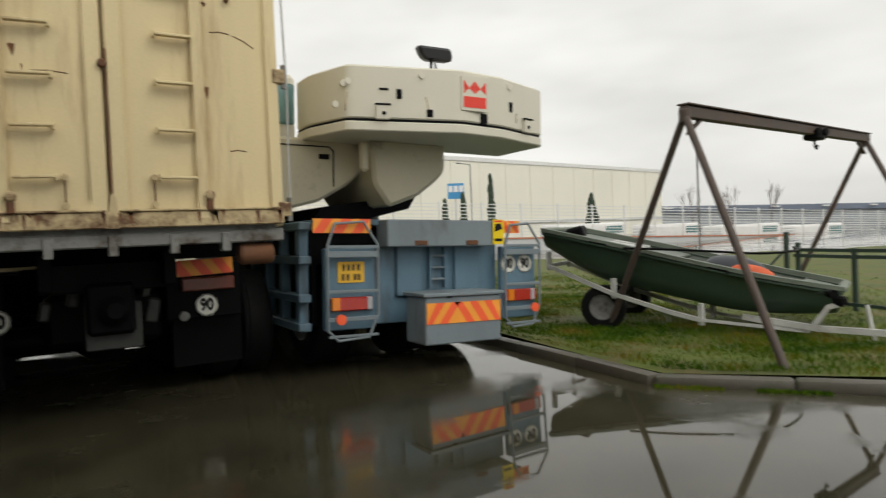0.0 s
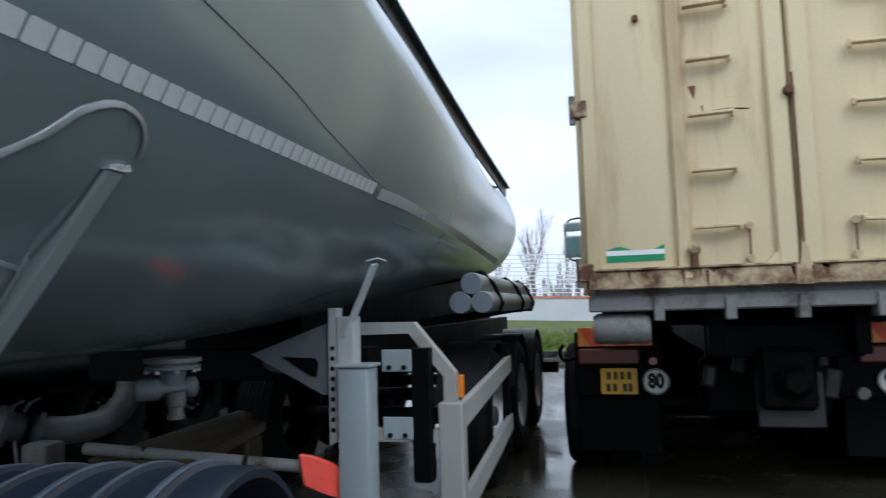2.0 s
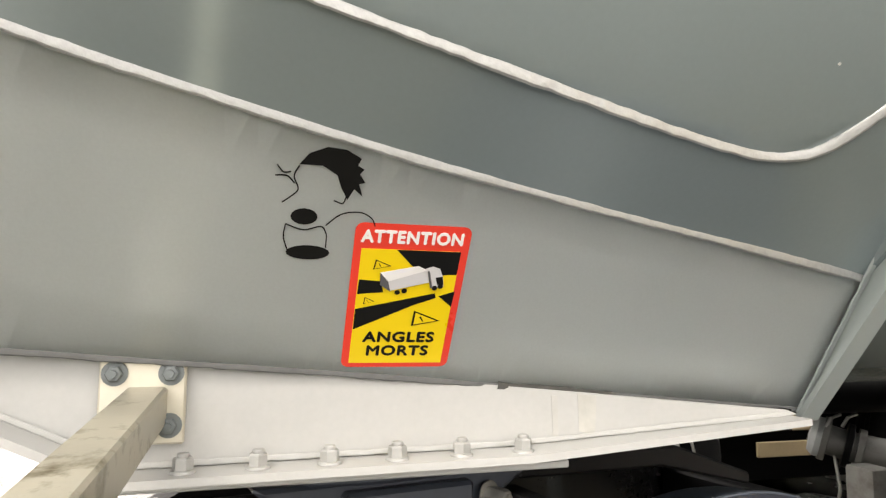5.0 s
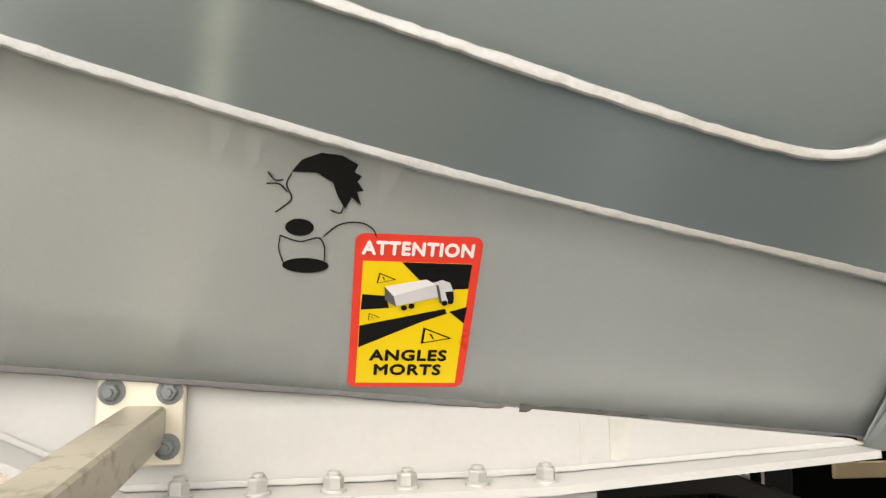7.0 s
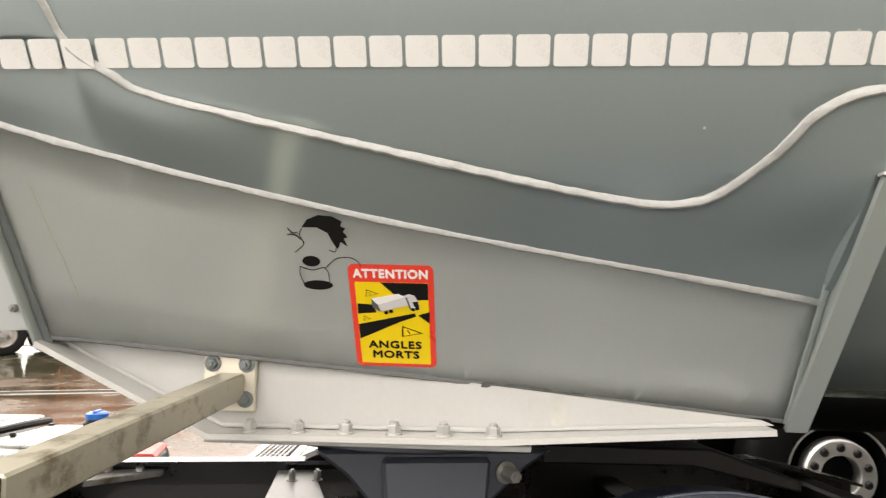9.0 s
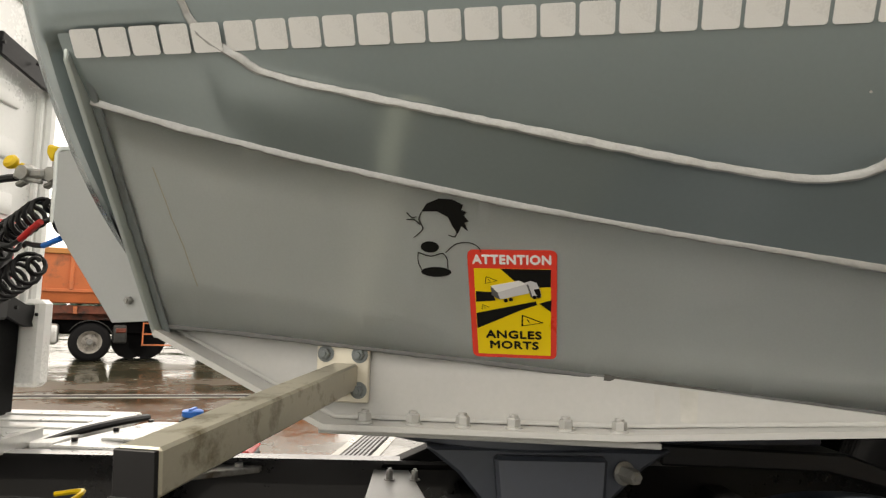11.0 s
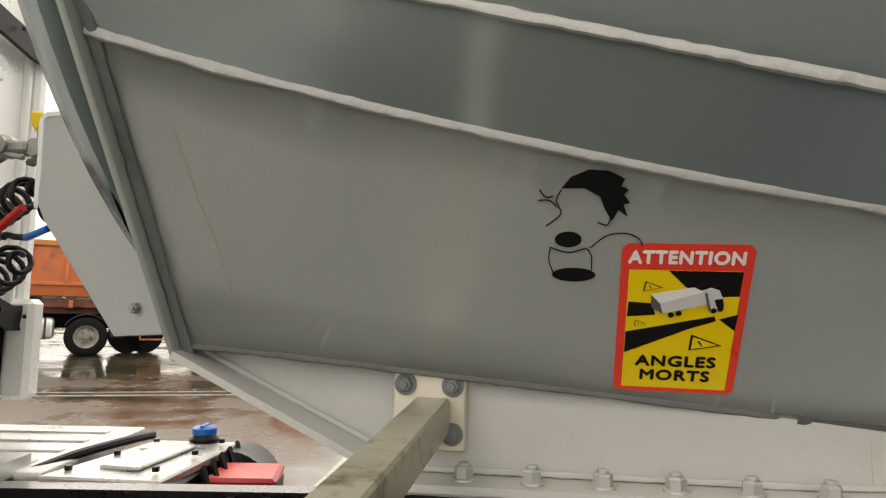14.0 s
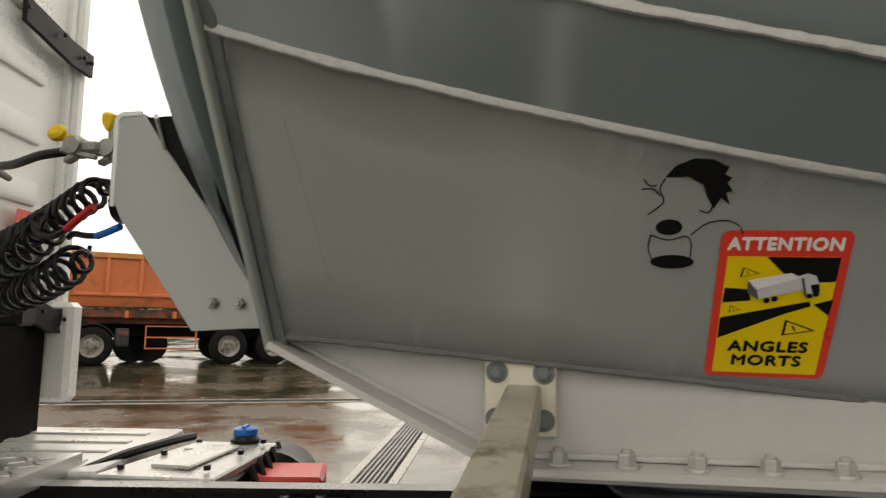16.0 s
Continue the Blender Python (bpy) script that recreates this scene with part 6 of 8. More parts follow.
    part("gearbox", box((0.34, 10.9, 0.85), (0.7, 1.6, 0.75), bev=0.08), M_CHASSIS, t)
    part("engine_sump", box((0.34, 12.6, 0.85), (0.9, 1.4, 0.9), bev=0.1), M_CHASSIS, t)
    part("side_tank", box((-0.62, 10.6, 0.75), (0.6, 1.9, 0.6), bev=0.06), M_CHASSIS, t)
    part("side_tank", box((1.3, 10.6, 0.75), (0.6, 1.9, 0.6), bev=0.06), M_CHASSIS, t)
    part("fill_block", box((0.34, 9.6, 0.75), (1.5, 0.5, 0.7), bev=0.06), M_CHASSIS, t)
    part("rear_fill_block", box((0.34, 6.75, 0.72), (0.9, 0.2, 0.45), bev=0.05), M_CHASSIS, t)
    # cab beyond the body
    cab = part("cab", box((0.34, 12.75, 2.0), (2.4, 1.9, 2.3), bev=0.1, seg=2), M_BEIGE, t, "beige cab beyond the body")
    part("side_window", box((-0.87, 12.9, 2.45), (0.03, 0.9, 0.6), bev=0.02), M_GLASSY, cab)
    for z, h in ((2.58, 0.14), (2.27, 0.34)):
        mr = part("mirror", box((-1.34, 11.9, z), (0.27, 0.1, h), bev=0.03, seg=2), M_WHITE, cab, "white-backed wing mirror")
        part("mirror_glass", box((-1.34, 11.848, z), (0.21, 0.006, h - 0.06), bev=0.002), M_GLASSY, mr)
    part("mirror_arm", tube(smooth_line([(-0.87, 11.95, 2.7), (-1.25, 11.94, 2.72), (-1.43, 11.94, 2.64), (-1.45, 11.94, 2.3), (-1.36, 11.94, 2.06), (-0.87, 11.95, 2.0)], 4), 0.015, 8), M_BLACK, cab)
    wheel(t, (-0.9, 12.9, 0.52), -1)
    wheel(t, (1.58, 12.9, 0.52), 1)
    return t


M_GRIMEGREY = surf("grimy_dark_metal", (0.035, 0.035, 0.032), 0.6, 0.1, 0.3, 5, 50, 0.25, dirt=(0.02, 0.02, 0.02), dirt_at=0.5, dirt_scale=6)
M_LAMPDULL = surf("grimy_red_lens", (0.14, 0.035, 0.02), 0.35, 0, 0.25, 6, 60, 0.1)
beige_truck()


# ---- mobile crane, seen from behind ----
def crane_truck():
    t = thing("mobile_crane", "cream mobile crane on a blue-grey carrier with striped marker boards", "crane truck", (3.2, 9.0, 0))
    lean = Matrix.Translation((3.2, 6.2, 0.9)) @ Matrix.Rotation(radians(2.2), 4, "Y") @ Matrix.Translation((-3.2, -6.2, -0.9))
    base = ROOT[t.name].copy()
    ROOT[t.name] = base @ lean
    # counterweight
    plan = [(2.13, 6.62), (2.15, 6.5), (2.3, 6.02), (2.36, 5.98), (3.3, 5.7), (3.4, 5.69), (3.85, 5.74), (4.55, 6.0), (4.6, 6.06), (4.62, 6.9), (2.13, 6.9)]
    cw = part("counterweight", prism([(x, y, 2.38) for x, y in plan], (0, 0, 0.5), bev=0.02), M_CREAM, t, "faceted cream counterweight block")
    part("counterweight_base", prism([(x, y, 2.27) for x, y in plan], (0, 0, 0.095), bev=0.012), M_CREAM, t)
    part("dark_joint", prism([(3.2 + (x - 3.2) * 0.99, 6.3 + (y - 6.3) * 0.985, 2.36) for x, y in plan], (0, 0, 0.025)), M_CHASSIS, t)

    def face(x):
        xs, ys = [p[0] for p in plan[2:8]], [p[1] for p in plan[2:8]]
        return float(np.interp(x, xs, ys))

    for x, z, w, h in ((2.78, 2.62, 0.05, 0.09), (3.06, 2.45, 0.06, 0.07), (4.0, 2.6, 0.05, 0.1), (3.62, 2.43, 0.09, 0.11), (2.64, 2.66, 0.09, 0.02)):
        part("socket", box((x, face(x) + 0.02, z), (w, 0.06, h), (0, 0, -16 if x < 3.4 else 14), 0.004), M_CHASSIS, cw)
    for x, s in ((2.62, -16), (4.28, 18)):
        br = part("lifting_bracket", box((x, face(x) - 0.012, 2.44), (0.13, 0.05, 0.13), (0, 0, s), 0.006), M_CREAM, cw)
        part("bracket_eye", disc((x, face(x) - 0.03, 2.43), (0, -1, 0), 0.018, 0.02, 12), M_CHASSIS, br)
        part("bracket_slot", box((x, face(x) - 0.02, 2.515), (0.14, 0.05, 0.012), (0, 0, s)), M_CHASSIS, br)
    for x, z in ((2.98, 2.8), (3.98, 2.8), (2.28, 2.7), (2.2, 2.5), (2.32, 2.72)):
        part("eye_recess", disc((x, face(max(2.3, x)) + 0.01, z), (0, -1, 0), 0.03, 0.03, 12), M_CREAM, cw)
    m = Matrix.Translation((3.5, face(3.5) - 0.012, 2.66)) @ Matrix.Rotation(radians(90), 4, "X") @ Matrix.Rotation(radians(-2), 4, "Y")
    lg = part("badge_plate", flat(rounded(0.3, 0.33, 0.01), m, 0.012), M_CREAM, cw, "white badge plate with plain red shapes")
    up = m @ Matrix.Translation((0, 0, 0.012))
    part("badge_shape", flat([(-0.125, -0.135), (0.125, -0.135), (0.125, -0.03), (-0.125, -0.03)], up, 0.003), M_VRED, lg)
    for cx in (-0.062, 0.062):
        part("badge_shape", flat([(cx - 0.06, 0.12), (cx - 0.06, 0.0), (cx, 0.05)], up, 0.003), M_VRED, lg)
        part("badge_shape", flat([(cx + 0.06, 0.12), (cx + 0.06, 0.0), (cx, 0.05)], up, 0.003), M_VRED, lg)
    for x0, z0, x1, z1 in ((2.32, 2.62, 2.3, 2.45), (3.02, 2.6, 3.05, 2.45), (4.1, 2.55, 4.1, 2.45)):
        part("rust_run", tube([(x0, face(max(2.3, x0)) - 0.0, z0), (x1, face(max(2.3, x1)) - 0.0, z1)], 0.006, 5), M_BEIGE_RUST, cw)
    # mirror on top
    mr = part("mirror_stem", tube([(3.2, 6.0, 2.85), (3.2, 6.0, 3.02), (3.24, 6.02, 3.06)], 0.014, 8), M_CHASSIS, t)
    part("mirror_stem", tube([(3.28, 6.0, 2.86), (3.24, 6.0, 3.0)], 0.01, 8), M_CHASSIS, mr)
    part("mirror_head", prism([(3.06, 6.0, 3.16), (3.1, 6.0, 3.06), (3.16, 6.0, 3.02), (3.42, 6.0, 3.03), (3.46, 6.0, 3.06), (3.44, 6.0, 3.17)], (0.02, 0.14, 0.02), bev=0.025), M_BLACK, mr, "black convex mirror")
    # engine house and neck
    sec = [(1.5, 2.3), (2.7, 2.3), (2.78, 2.22), (2.78, 1.98), (2.62, 1.84), (2.3, 1.66), (1.9, 1.56), (1.5, 1.54)]
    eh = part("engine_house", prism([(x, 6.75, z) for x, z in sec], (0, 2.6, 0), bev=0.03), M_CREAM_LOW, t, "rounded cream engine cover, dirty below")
    part("cover_seam", tube([(1.7, 6.74, 2.22), (2.42, 6.74, 2.22), (2.46, 6.74, 2.18), (2.46, 6.74, 1.82)], 0.007, 6), M_CHASSIS, eh)
    part("cover_slot", box((2.36, 6.74, 2.12), (0.11, 0.02, 0.05), bev=0.006), M_CHASSIS, eh)
    neck = [(2.74, 2.3), (3.62, 2.3), (3.62, 2.0), (3.5, 1.88), (3.28, 1.72), (2.95, 1.6), (2.78, 1.84)]
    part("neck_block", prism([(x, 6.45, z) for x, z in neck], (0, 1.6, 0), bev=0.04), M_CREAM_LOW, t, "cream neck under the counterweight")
    # black block stands in for the shade under the neck
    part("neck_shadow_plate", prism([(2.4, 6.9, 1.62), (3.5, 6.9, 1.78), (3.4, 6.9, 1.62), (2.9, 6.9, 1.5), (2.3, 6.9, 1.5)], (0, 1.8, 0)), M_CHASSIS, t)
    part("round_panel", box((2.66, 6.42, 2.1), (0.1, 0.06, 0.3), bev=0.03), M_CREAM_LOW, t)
    part("turntable", lathe([(0, 1.42), (0.75, 1.42), (0.75, 1.62), (0, 1.62)], Matrix.Translation((2.9, 8.4, 0)), 28), M_CHASSIS, t)
    cb = part("crane_cab", box((1.8, 7.8, 2.5), (0.75, 1.5, 1.0), bev=0.05), M_CREAM, t)
    part("cab_window", box((2.0, 7.04, 2.68), (0.3, 0.03, 0.42), bev=0.02), M_GLASSY, cb, "teal tinted cab glass")
    # carrier frame
    Y = 6.28
    part("rear_plate", box((3.42, Y + 0.12, 0.82), (1.55, 0.08, 0.78), bev=0.01), M_BLUE, t, "blue painted rear plate")
    tb = part("top_beam", box((3.4, Y - 0.02, 1.33), (1.26, 0.26, 0.27), bev=0.012), M_GREYBLUE, t, "grey rear beam")
    for x in (3.14, 3.74):
        part("beam_slot", box((x, Y - 0.145, 1.235), (0.14, 0.03, 0.045), bev=0.004), M_RUST, tb)
    part("beam_top", box((3.3, Y + 0.5, 1.44), (2.3, 0.9, 0.06), bev=0.01), M_BLUE, t)
    for x in (3.34, 3.52):
        part("ladder_side", box((x, Y + 0.05, 0.98), (0.03, 0.06, 0.42), bev=0.004), M_BLUE, t)
    for z in (0.86, 0.98, 1.1):
        part("ladder_step", box((3.43, Y + 0.04, z), (0.16, 0.03, 0.02), bev=0.003), M_GREYBLUE, t)
    for x in (3.1, 3.78):
        part("plate_rib", box((x, Y + 0.06, 0.95), (0.28, 0.05, 0.5), bev=0.006), M_BLUE, t)
    bx = part("tool_box", box((3.42, 5.98, 0.49), (0.86, 0.4, 0.46), bev=0.012), M_GREYBLUE, t, "grey box with chevron board")
    part("box_lid", box((3.42, 5.98, 0.735), (0.92, 0.45, 0.035), bev=0.006), M_GREYBLUE, bx)
    stripes(0.84, 0.2, facing(3.42, 5.776, 0.56), bx, both=True)
    part("box_slot", box((3.25, 5.77, 0.72), (0.04, 0.02, 0.03)), M_CHASSIS, bx)
    stripes(0.58, 0.135, facing(2.34, Y - 0.06, 1.40), t, lean=1)
    stripes(0.36, 0.135, facing(4.23, Y - 0.06, 1.40), t, lean=-1)
    yl = part("warning_label", flat(rounded(0.14, 0.26, 0.01), facing(4.06, Y - 0.165, 1.345), 0.002), M_YELLOW, t, "yellow warning label with black shapes")
    part("label_shape", flat([(-0.05, 0.0), (0.05, 0.03), (0.03, 0.09), (-0.04, 0.08)], facing(4.06, Y - 0.168, 1.345), 0.001), M_VBLACK, yl)
    part("label_bar", flat([(-0.05, -0.1), (0.05, -0.1), (0.05, -0.07), (-0.05, -0.07)], facing(4.06, Y - 0.168, 1.345), 0.001), M_VBLACK, yl)
    part("label_head", flat([(-0.055, 0.1), (0.055, 0.1), (0.055, 0.12), (-0.055, 0.12)], facing(4.06, Y - 0.168, 1.345), 0.001), M_VRED, yl)
    # lamp cages
    for x0, x1, plate in ((2.17, 2.68, True), (4.18, 4.64, False)):
        yc = Y - 0.12
        cage = part("lamp_cage", sweep([(x0, yc, 0.42), (x0 - 0.0, yc, 1.22), (x0 + 0.08, yc + 0.02, 1.42), (x1 - 0.14, yc + 0.02, 1.44), (x1, yc, 1.22), (x1, yc, 0.55), (x1 - 0.1, yc, 0.34), (x0 + 0.1, yc, 0.32)], ring(0.014, 8), up=(0, 1, 0), closed=True), M_GREYBLUE, t, "bent tube lamp guard")
        for z, h in ((1.2, 0.03), (1.13, 0.06), (0.78, 0.03), (0.52, 0.04), (0.36, 0.025)):
            part("cage_bar", box(((x0 + x1) / 2, yc, z), (x1 - x0 - 0.01, 0.025, h), bev=0.004), M_GREYBLUE, cage)
        part("lamp_board", box(((x0 + x1) / 2, Y, 0.8), (x1 - x0, 0.08, 0.78), bev=0.01), M_BLUE, cage)
        ll = part("tail_lamp", box(((x0 + x1) / 2, Y - 0.07, 0.66), (0.42, 0.06, 0.13), bev=0.012), M_LAMPRED, cage, "red and amber tail lamp")
        part("amber_lens", box((x0 + 0.09, Y - 0.075, 0.66), (0.09, 0.06, 0.125), bev=0.01), M_LAMPAMB, ll)
        part("white_lens", box((x1 - 0.08, Y - 0.075, 0.66), (0.06, 0.06, 0.125), bev=0.01), M_VGREY, ll)
        part("round_reflector", disc((x0 + 0.12 if plate else x1 - 0.08, yc - 0.012, 0.52), (0, -1, 0), 0.05, 0.02, 20), M_RED, cage)
        if plate:
            bars_plate(0, 0, 0, 0.27, 0.2, cage, facing(2.43, Y - 0.045, 0.96))
        else:
            for x, s in ((4.27, "80"), (4.49, "90")):
                speed_disc(x, Y - 0.045, 1.0, s, 0.1, cage)
    # side frames, axles and tyres
    for k in range(4):
        y = 6.45 + 0.55 * k
        part("side_post", box((2.02, y, 0.9), (0.1, 0.1, 0.95), bev=0.01), M_BLUE, t)
    for z in (1.4, 1.08, 0.72, 0.45):
        part("side_rail", box((2.0, 7.3, z), (0.12, 2.0, 0.08), bev=0.01), M_BLUE, t)
    part("side_back", box((2.12, 7.4, 0.9), (0.04, 2.0, 0.9)), M_CHASSIS, t)
    part("carrier_frame", box((3.3, 10.5, 1.15), (1.2, 8.0, 0.5), bev=0.02), M_CHASSIS, t)
    part("left_deck", box((2.6, 8.4, 1.2), (1.1, 4.0, 0.35), bev=0.02), M_CHASSIS, t)
    ROOT[t.name] = base
    for y in (7.2, 9.6, 12.6):
        part("axle", tube([(2.2, y, 0.6), (4.3, y, 0.6)], 0.1, 12), M_CHASSIS, t)
        wheel(t, (4.1, y, 0.6), 1, r=0.6, w=0.48)
        wheel(t, (2.2, y, 0.6), -1, r=0.6, w=0.48)
        wheel(t, (3.62, y, 0.6), 1, r=0.6, w=0.48)
    part("carrier_cab", box((3.3, 15.0, 1.7), (2.4, 1.8, 1.6), bev=0.08), M_CREAM, t)
    return t


crane_truck()


# ---- grass, kerb and site boundary ----
def kerb_x(y):
    return float(np.interp(y, [-6.0, 4.17, 7.2, 17.7], [12.05, 4.24, 4.45, 4.7]))


def far_z(x, y):
    """Height of the bank towards the boundary wall."""
    edge = 0.5 - 0.031 * max(-30.0, min(70.0, x))
    return 0.1 + (edge - 0.1) * max(0.0, min(1.0, (y - 9.0) / 24.0)) ** 1.2 if y > 9 else 0.1


def grass_bank():
    bm = bmesh.new()
    rows = []
    for y in [-6, -3, 0, 2, 3, 4.17, 5, 6, 7.2, 9, 12, 15, 17.69]:
        x0 = kerb_x(y) + 0.1
        rows.append([bm.verts.new((x0 + (75 - x0) * (i / 24) ** 2, y, far_z(x0 + (75 - x0) * (i / 24) ** 2, y) + 0.03 * math.sin(i * 1.7 + y))) for i in range(25)])
    for p, q in zip(rows, rows[1:]):
        for i in range(24):
            bm.faces.new((p[i], p[i + 1], q[i + 1], q[i]))
    rows = []
    for y in [17.8, 20, 23, 27, 33.2]:
        rows.append([bm.verts.new((-70 + 145 * i / 48, y, far_z(-70 + 145 * i / 48, y))) for i in range(49)])
    for p, q in zip(rows, rows[1:]):
        for i in range(48):
            bm.faces.new((p[i], p[i + 1], q[i + 1], q[i]))
    solid("lawn", bm, M_SOIL, "rough grassy bank with moss and bare patches", "grass", kind="structure", sharp=70)
    bm = bmesh.new()
    v = [bm.verts.new((x, y, z)) for x, y, z in ((-300, 33.3, 0.1), (400, 33.3, -1.6), (700, 600, 1.0), (-500, 600, 3.0))]
    bm.faces.new(v)
    solid("far_field", bm, M_GRASSFAR, "distant green field", "field", kind="structure")


def blades(name, label, spots, seed, lo, hi, mat):
    rnd = random.Random(seed)
    verts, faces = [], []
    for x, y, z in spots:
        h = rnd.uniform(lo, hi)
        a, b = rnd.uniform(0, 6.28), rnd.uniform(0, 6.28)
        w = rnd.uniform(0.003, 0.007)
        dx, dy = w * math.cos(a), w * math.sin(a)
        lx, ly = h * 0.55 * rnd.random() * math.cos(b), h * 0.55 * rnd.random() * math.sin(b)
        k = len(verts)
        verts += [(x - dx, y - dy, z), (x + dx, y + dy, z), (x + lx * 0.4 + dx * 0.7, y + ly * 0.4 + dy * 0.7, z + h * 0.6), (x + lx * 0.4 - dx * 0.7, y + ly * 0.4 - dy * 0.7, z + h * 0.6), (x + lx, y + ly, z + h)]
        faces += [(k, k + 1, k + 2, k + 3), (k + 3, k + 2, k + 4)]
    me = bpy.data.meshes.new(name)
    me.from_pydata(verts, [], faces)
    me.materials.append(mat)
    return tagged(new(name, me), label, "grass", kind="stuff")


def grass_material():
    mt = bpy.data.materials.new("grass_blades")
    mt.use_nodes = True
    n, l = mt.node_tree.nodes, mt.node_tree.links
    b = n["Principled BSDF"]
    geo, cr, tc, nz, mx = n.new("ShaderNodeNewGeometry"), n.new("ShaderNodeValToRGB"), n.new("ShaderNodeTexCoord"), n.new("ShaderNodeTexNoise"), n.new("ShaderNodeMath")
    nz.inputs["Scale"].default_value, nz.inputs["Detail"].default_value = 2.2, 5
    l.new(tc.outputs["Object"], nz.inputs[0])
    mx.operation = "MULTIPLY_ADD"
    mx.inputs[1].default_value = 0.45
    l.new(geo.outputs["Random Per Island"], mx.inputs[0])
    sub = n.new("ShaderNodeMath")
    sub.operation = "MULTIPLY_ADD"
    sub.inputs[1].default_value, sub.inputs[2].default_value = 2.4, -0.95
    l.new(nz.outputs[0], sub.inputs[0])
    l.new(sub.outputs[0], mx.inputs[2])
    e = cr.color_ramp.elements
    e[0].position, e[0].color = 0.05, (0.018, 0.062, 0.002, 1)
    e[1].position, e[1].color = 0.95, (0.17, 0.125, 0.018, 1)
    mid = e.new(0.5)
    mid.color = (0.075, 0.13, 0.005, 1)
    l.new(mx.outputs[0], cr.inputs[0])
    l.new(cr.outputs[0], b.inputs["Base Color"])
    b.inputs["Roughness"].default_value = 0.75
    b.inputs["Specular IOR Level"].default_value = 0.1
    return mt


def kerb_line():
    base = solid("kerb", box((4.6, 17.72, 0.02), (0.5, 0.12, 0.04)), M_CONC, "mossy wet concrete kerb round the lawn", "kerb", kind="structure")
    me = finish(box((0, 0, 0.025), (0.998, 0.15, 0.13), bev=0.03, seg=2), 40)
    me.materials.append(M_CONC)
    lines = [((9.9, -3.2), (4.24, 4.17)), ((4.24, 4.17), (4.45, 7.2)), ((4.45, 7.2), (4.7, 17.7)), ((4.6, 17.72), (-24.0, 17.72))]
    rnd = random.Random(6)
    for (x0, y0), (x1, y1) in lines:
        d = Vector((x1 - x0, y1 - y0, 0))
        n = max(1, round(d.length / 1.0))
        ang = math.degrees(math.atan2(d.y, d.x))
        for i in range(n):
            p = Vector((x0, y0, 0)) + d * ((i + 0.5) / n)
            twin("kerb_stone", me, base, pose(p.x, p.y, rnd.uniform(-0.008, 0.006), 0, rnd.uniform(-0.6, 0.6), ang + rnd.uniform(-0.8, 0.8)) @ Matrix.Diagonal((d.length / n, 1, 1, 1)))


def boundary():
    def base_z(x):
        return far_z(x, 33.0)

    xs = [-60 + 6 * i for i in range(23)]
    bm = sweep([(x, 33.2, base_z(x) + 0.5) for x in xs], oblong(0.2, 1.1), up=(0, 0, 1))
    solid("boundary_wall", bm, M_WALL, "pale rendered boundary wall", "wall", kind="structure")
    bm = sweep([(x, 33.2, base_z(x) + 1.09) for x in xs], oblong(0.3, 0.09), up=(0, 0, 1))
    solid("wall_coping", bm, M_COPING, "terracotta coping on the boundary wall", "coping", kind="structure")
    f = thing("site_fence", "white metal bar fence standing on the boundary wall", "fence", (0, 33.2, 1.2))
    for k in range(10):
        part("rail", sweep([(x, 33.2, base_z(x) + 1.3 + 0.2 * k) for x in xs], oblong(0.03, 0.045)), M_WHITEFENCE, f)
    me = finish(box((0, 0, 1.05), (0.09, 0.09, 2.1), bev=0.01), 32)
    me.materials.append(M_WHITEFENCE)
    for i in range(45):
        x = -58 + 2.85 * i
        twin("post", me, f, Matrix.Translation((x, 33.16, base_z(x) + 1.12)))


grass_bank()
M_BLADES = grass_material()
rnd0 = random.Random(12)
spots = []
while len(spots) < 110000:
    y = rnd0.uniform(-1.5, 15.0)
    x = kerb_x(y) + 0.13 + abs(rnd0.gauss(0, 1)) * 3.0
    if noise.noise(Vector((x * 0.9, y * 0.9, 3.0))) + rnd0.uniform(-0.4, 0.7) > 0.0:
        spots.append((x, y, far_z(x, y)))
blades("grass", "short wet grass, green with yellowed patches", spots, 5, 0.015, 0.055, M_BLADES)
spots = []
for _ in range(9000):
    f = rnd0.random()
    x, y = 4.24 + 5.66 * f, 4.17 - 7.37 * f
    o = 0.02 + abs(rnd0.gauss(0, 0.035))
    if noise.noise(Vector((x * 1.7, y * 1.7, 9.0))) > -0.05:
        spots.append((x - 0.79 * (o + 0.075), y - 0.61 * (o + 0.075), 0.0))
blades("grass", "moss and grass tufts along the foot of the kerb", spots, 15, 0.01, 0.035, M_BLADES)
spots = [(x, y, far_z(x, y)) for x, y in ((rnd0.uniform(-7, 2.5), 17.85 + abs(rnd0.gauss(0, 1)) * 4.0) for _ in range(14000))]
blades("grass", "bright short grass on the bank before the wall", spots, 7, 0.05, 0.14, M_BLADES)
kerb_line()
boundary()


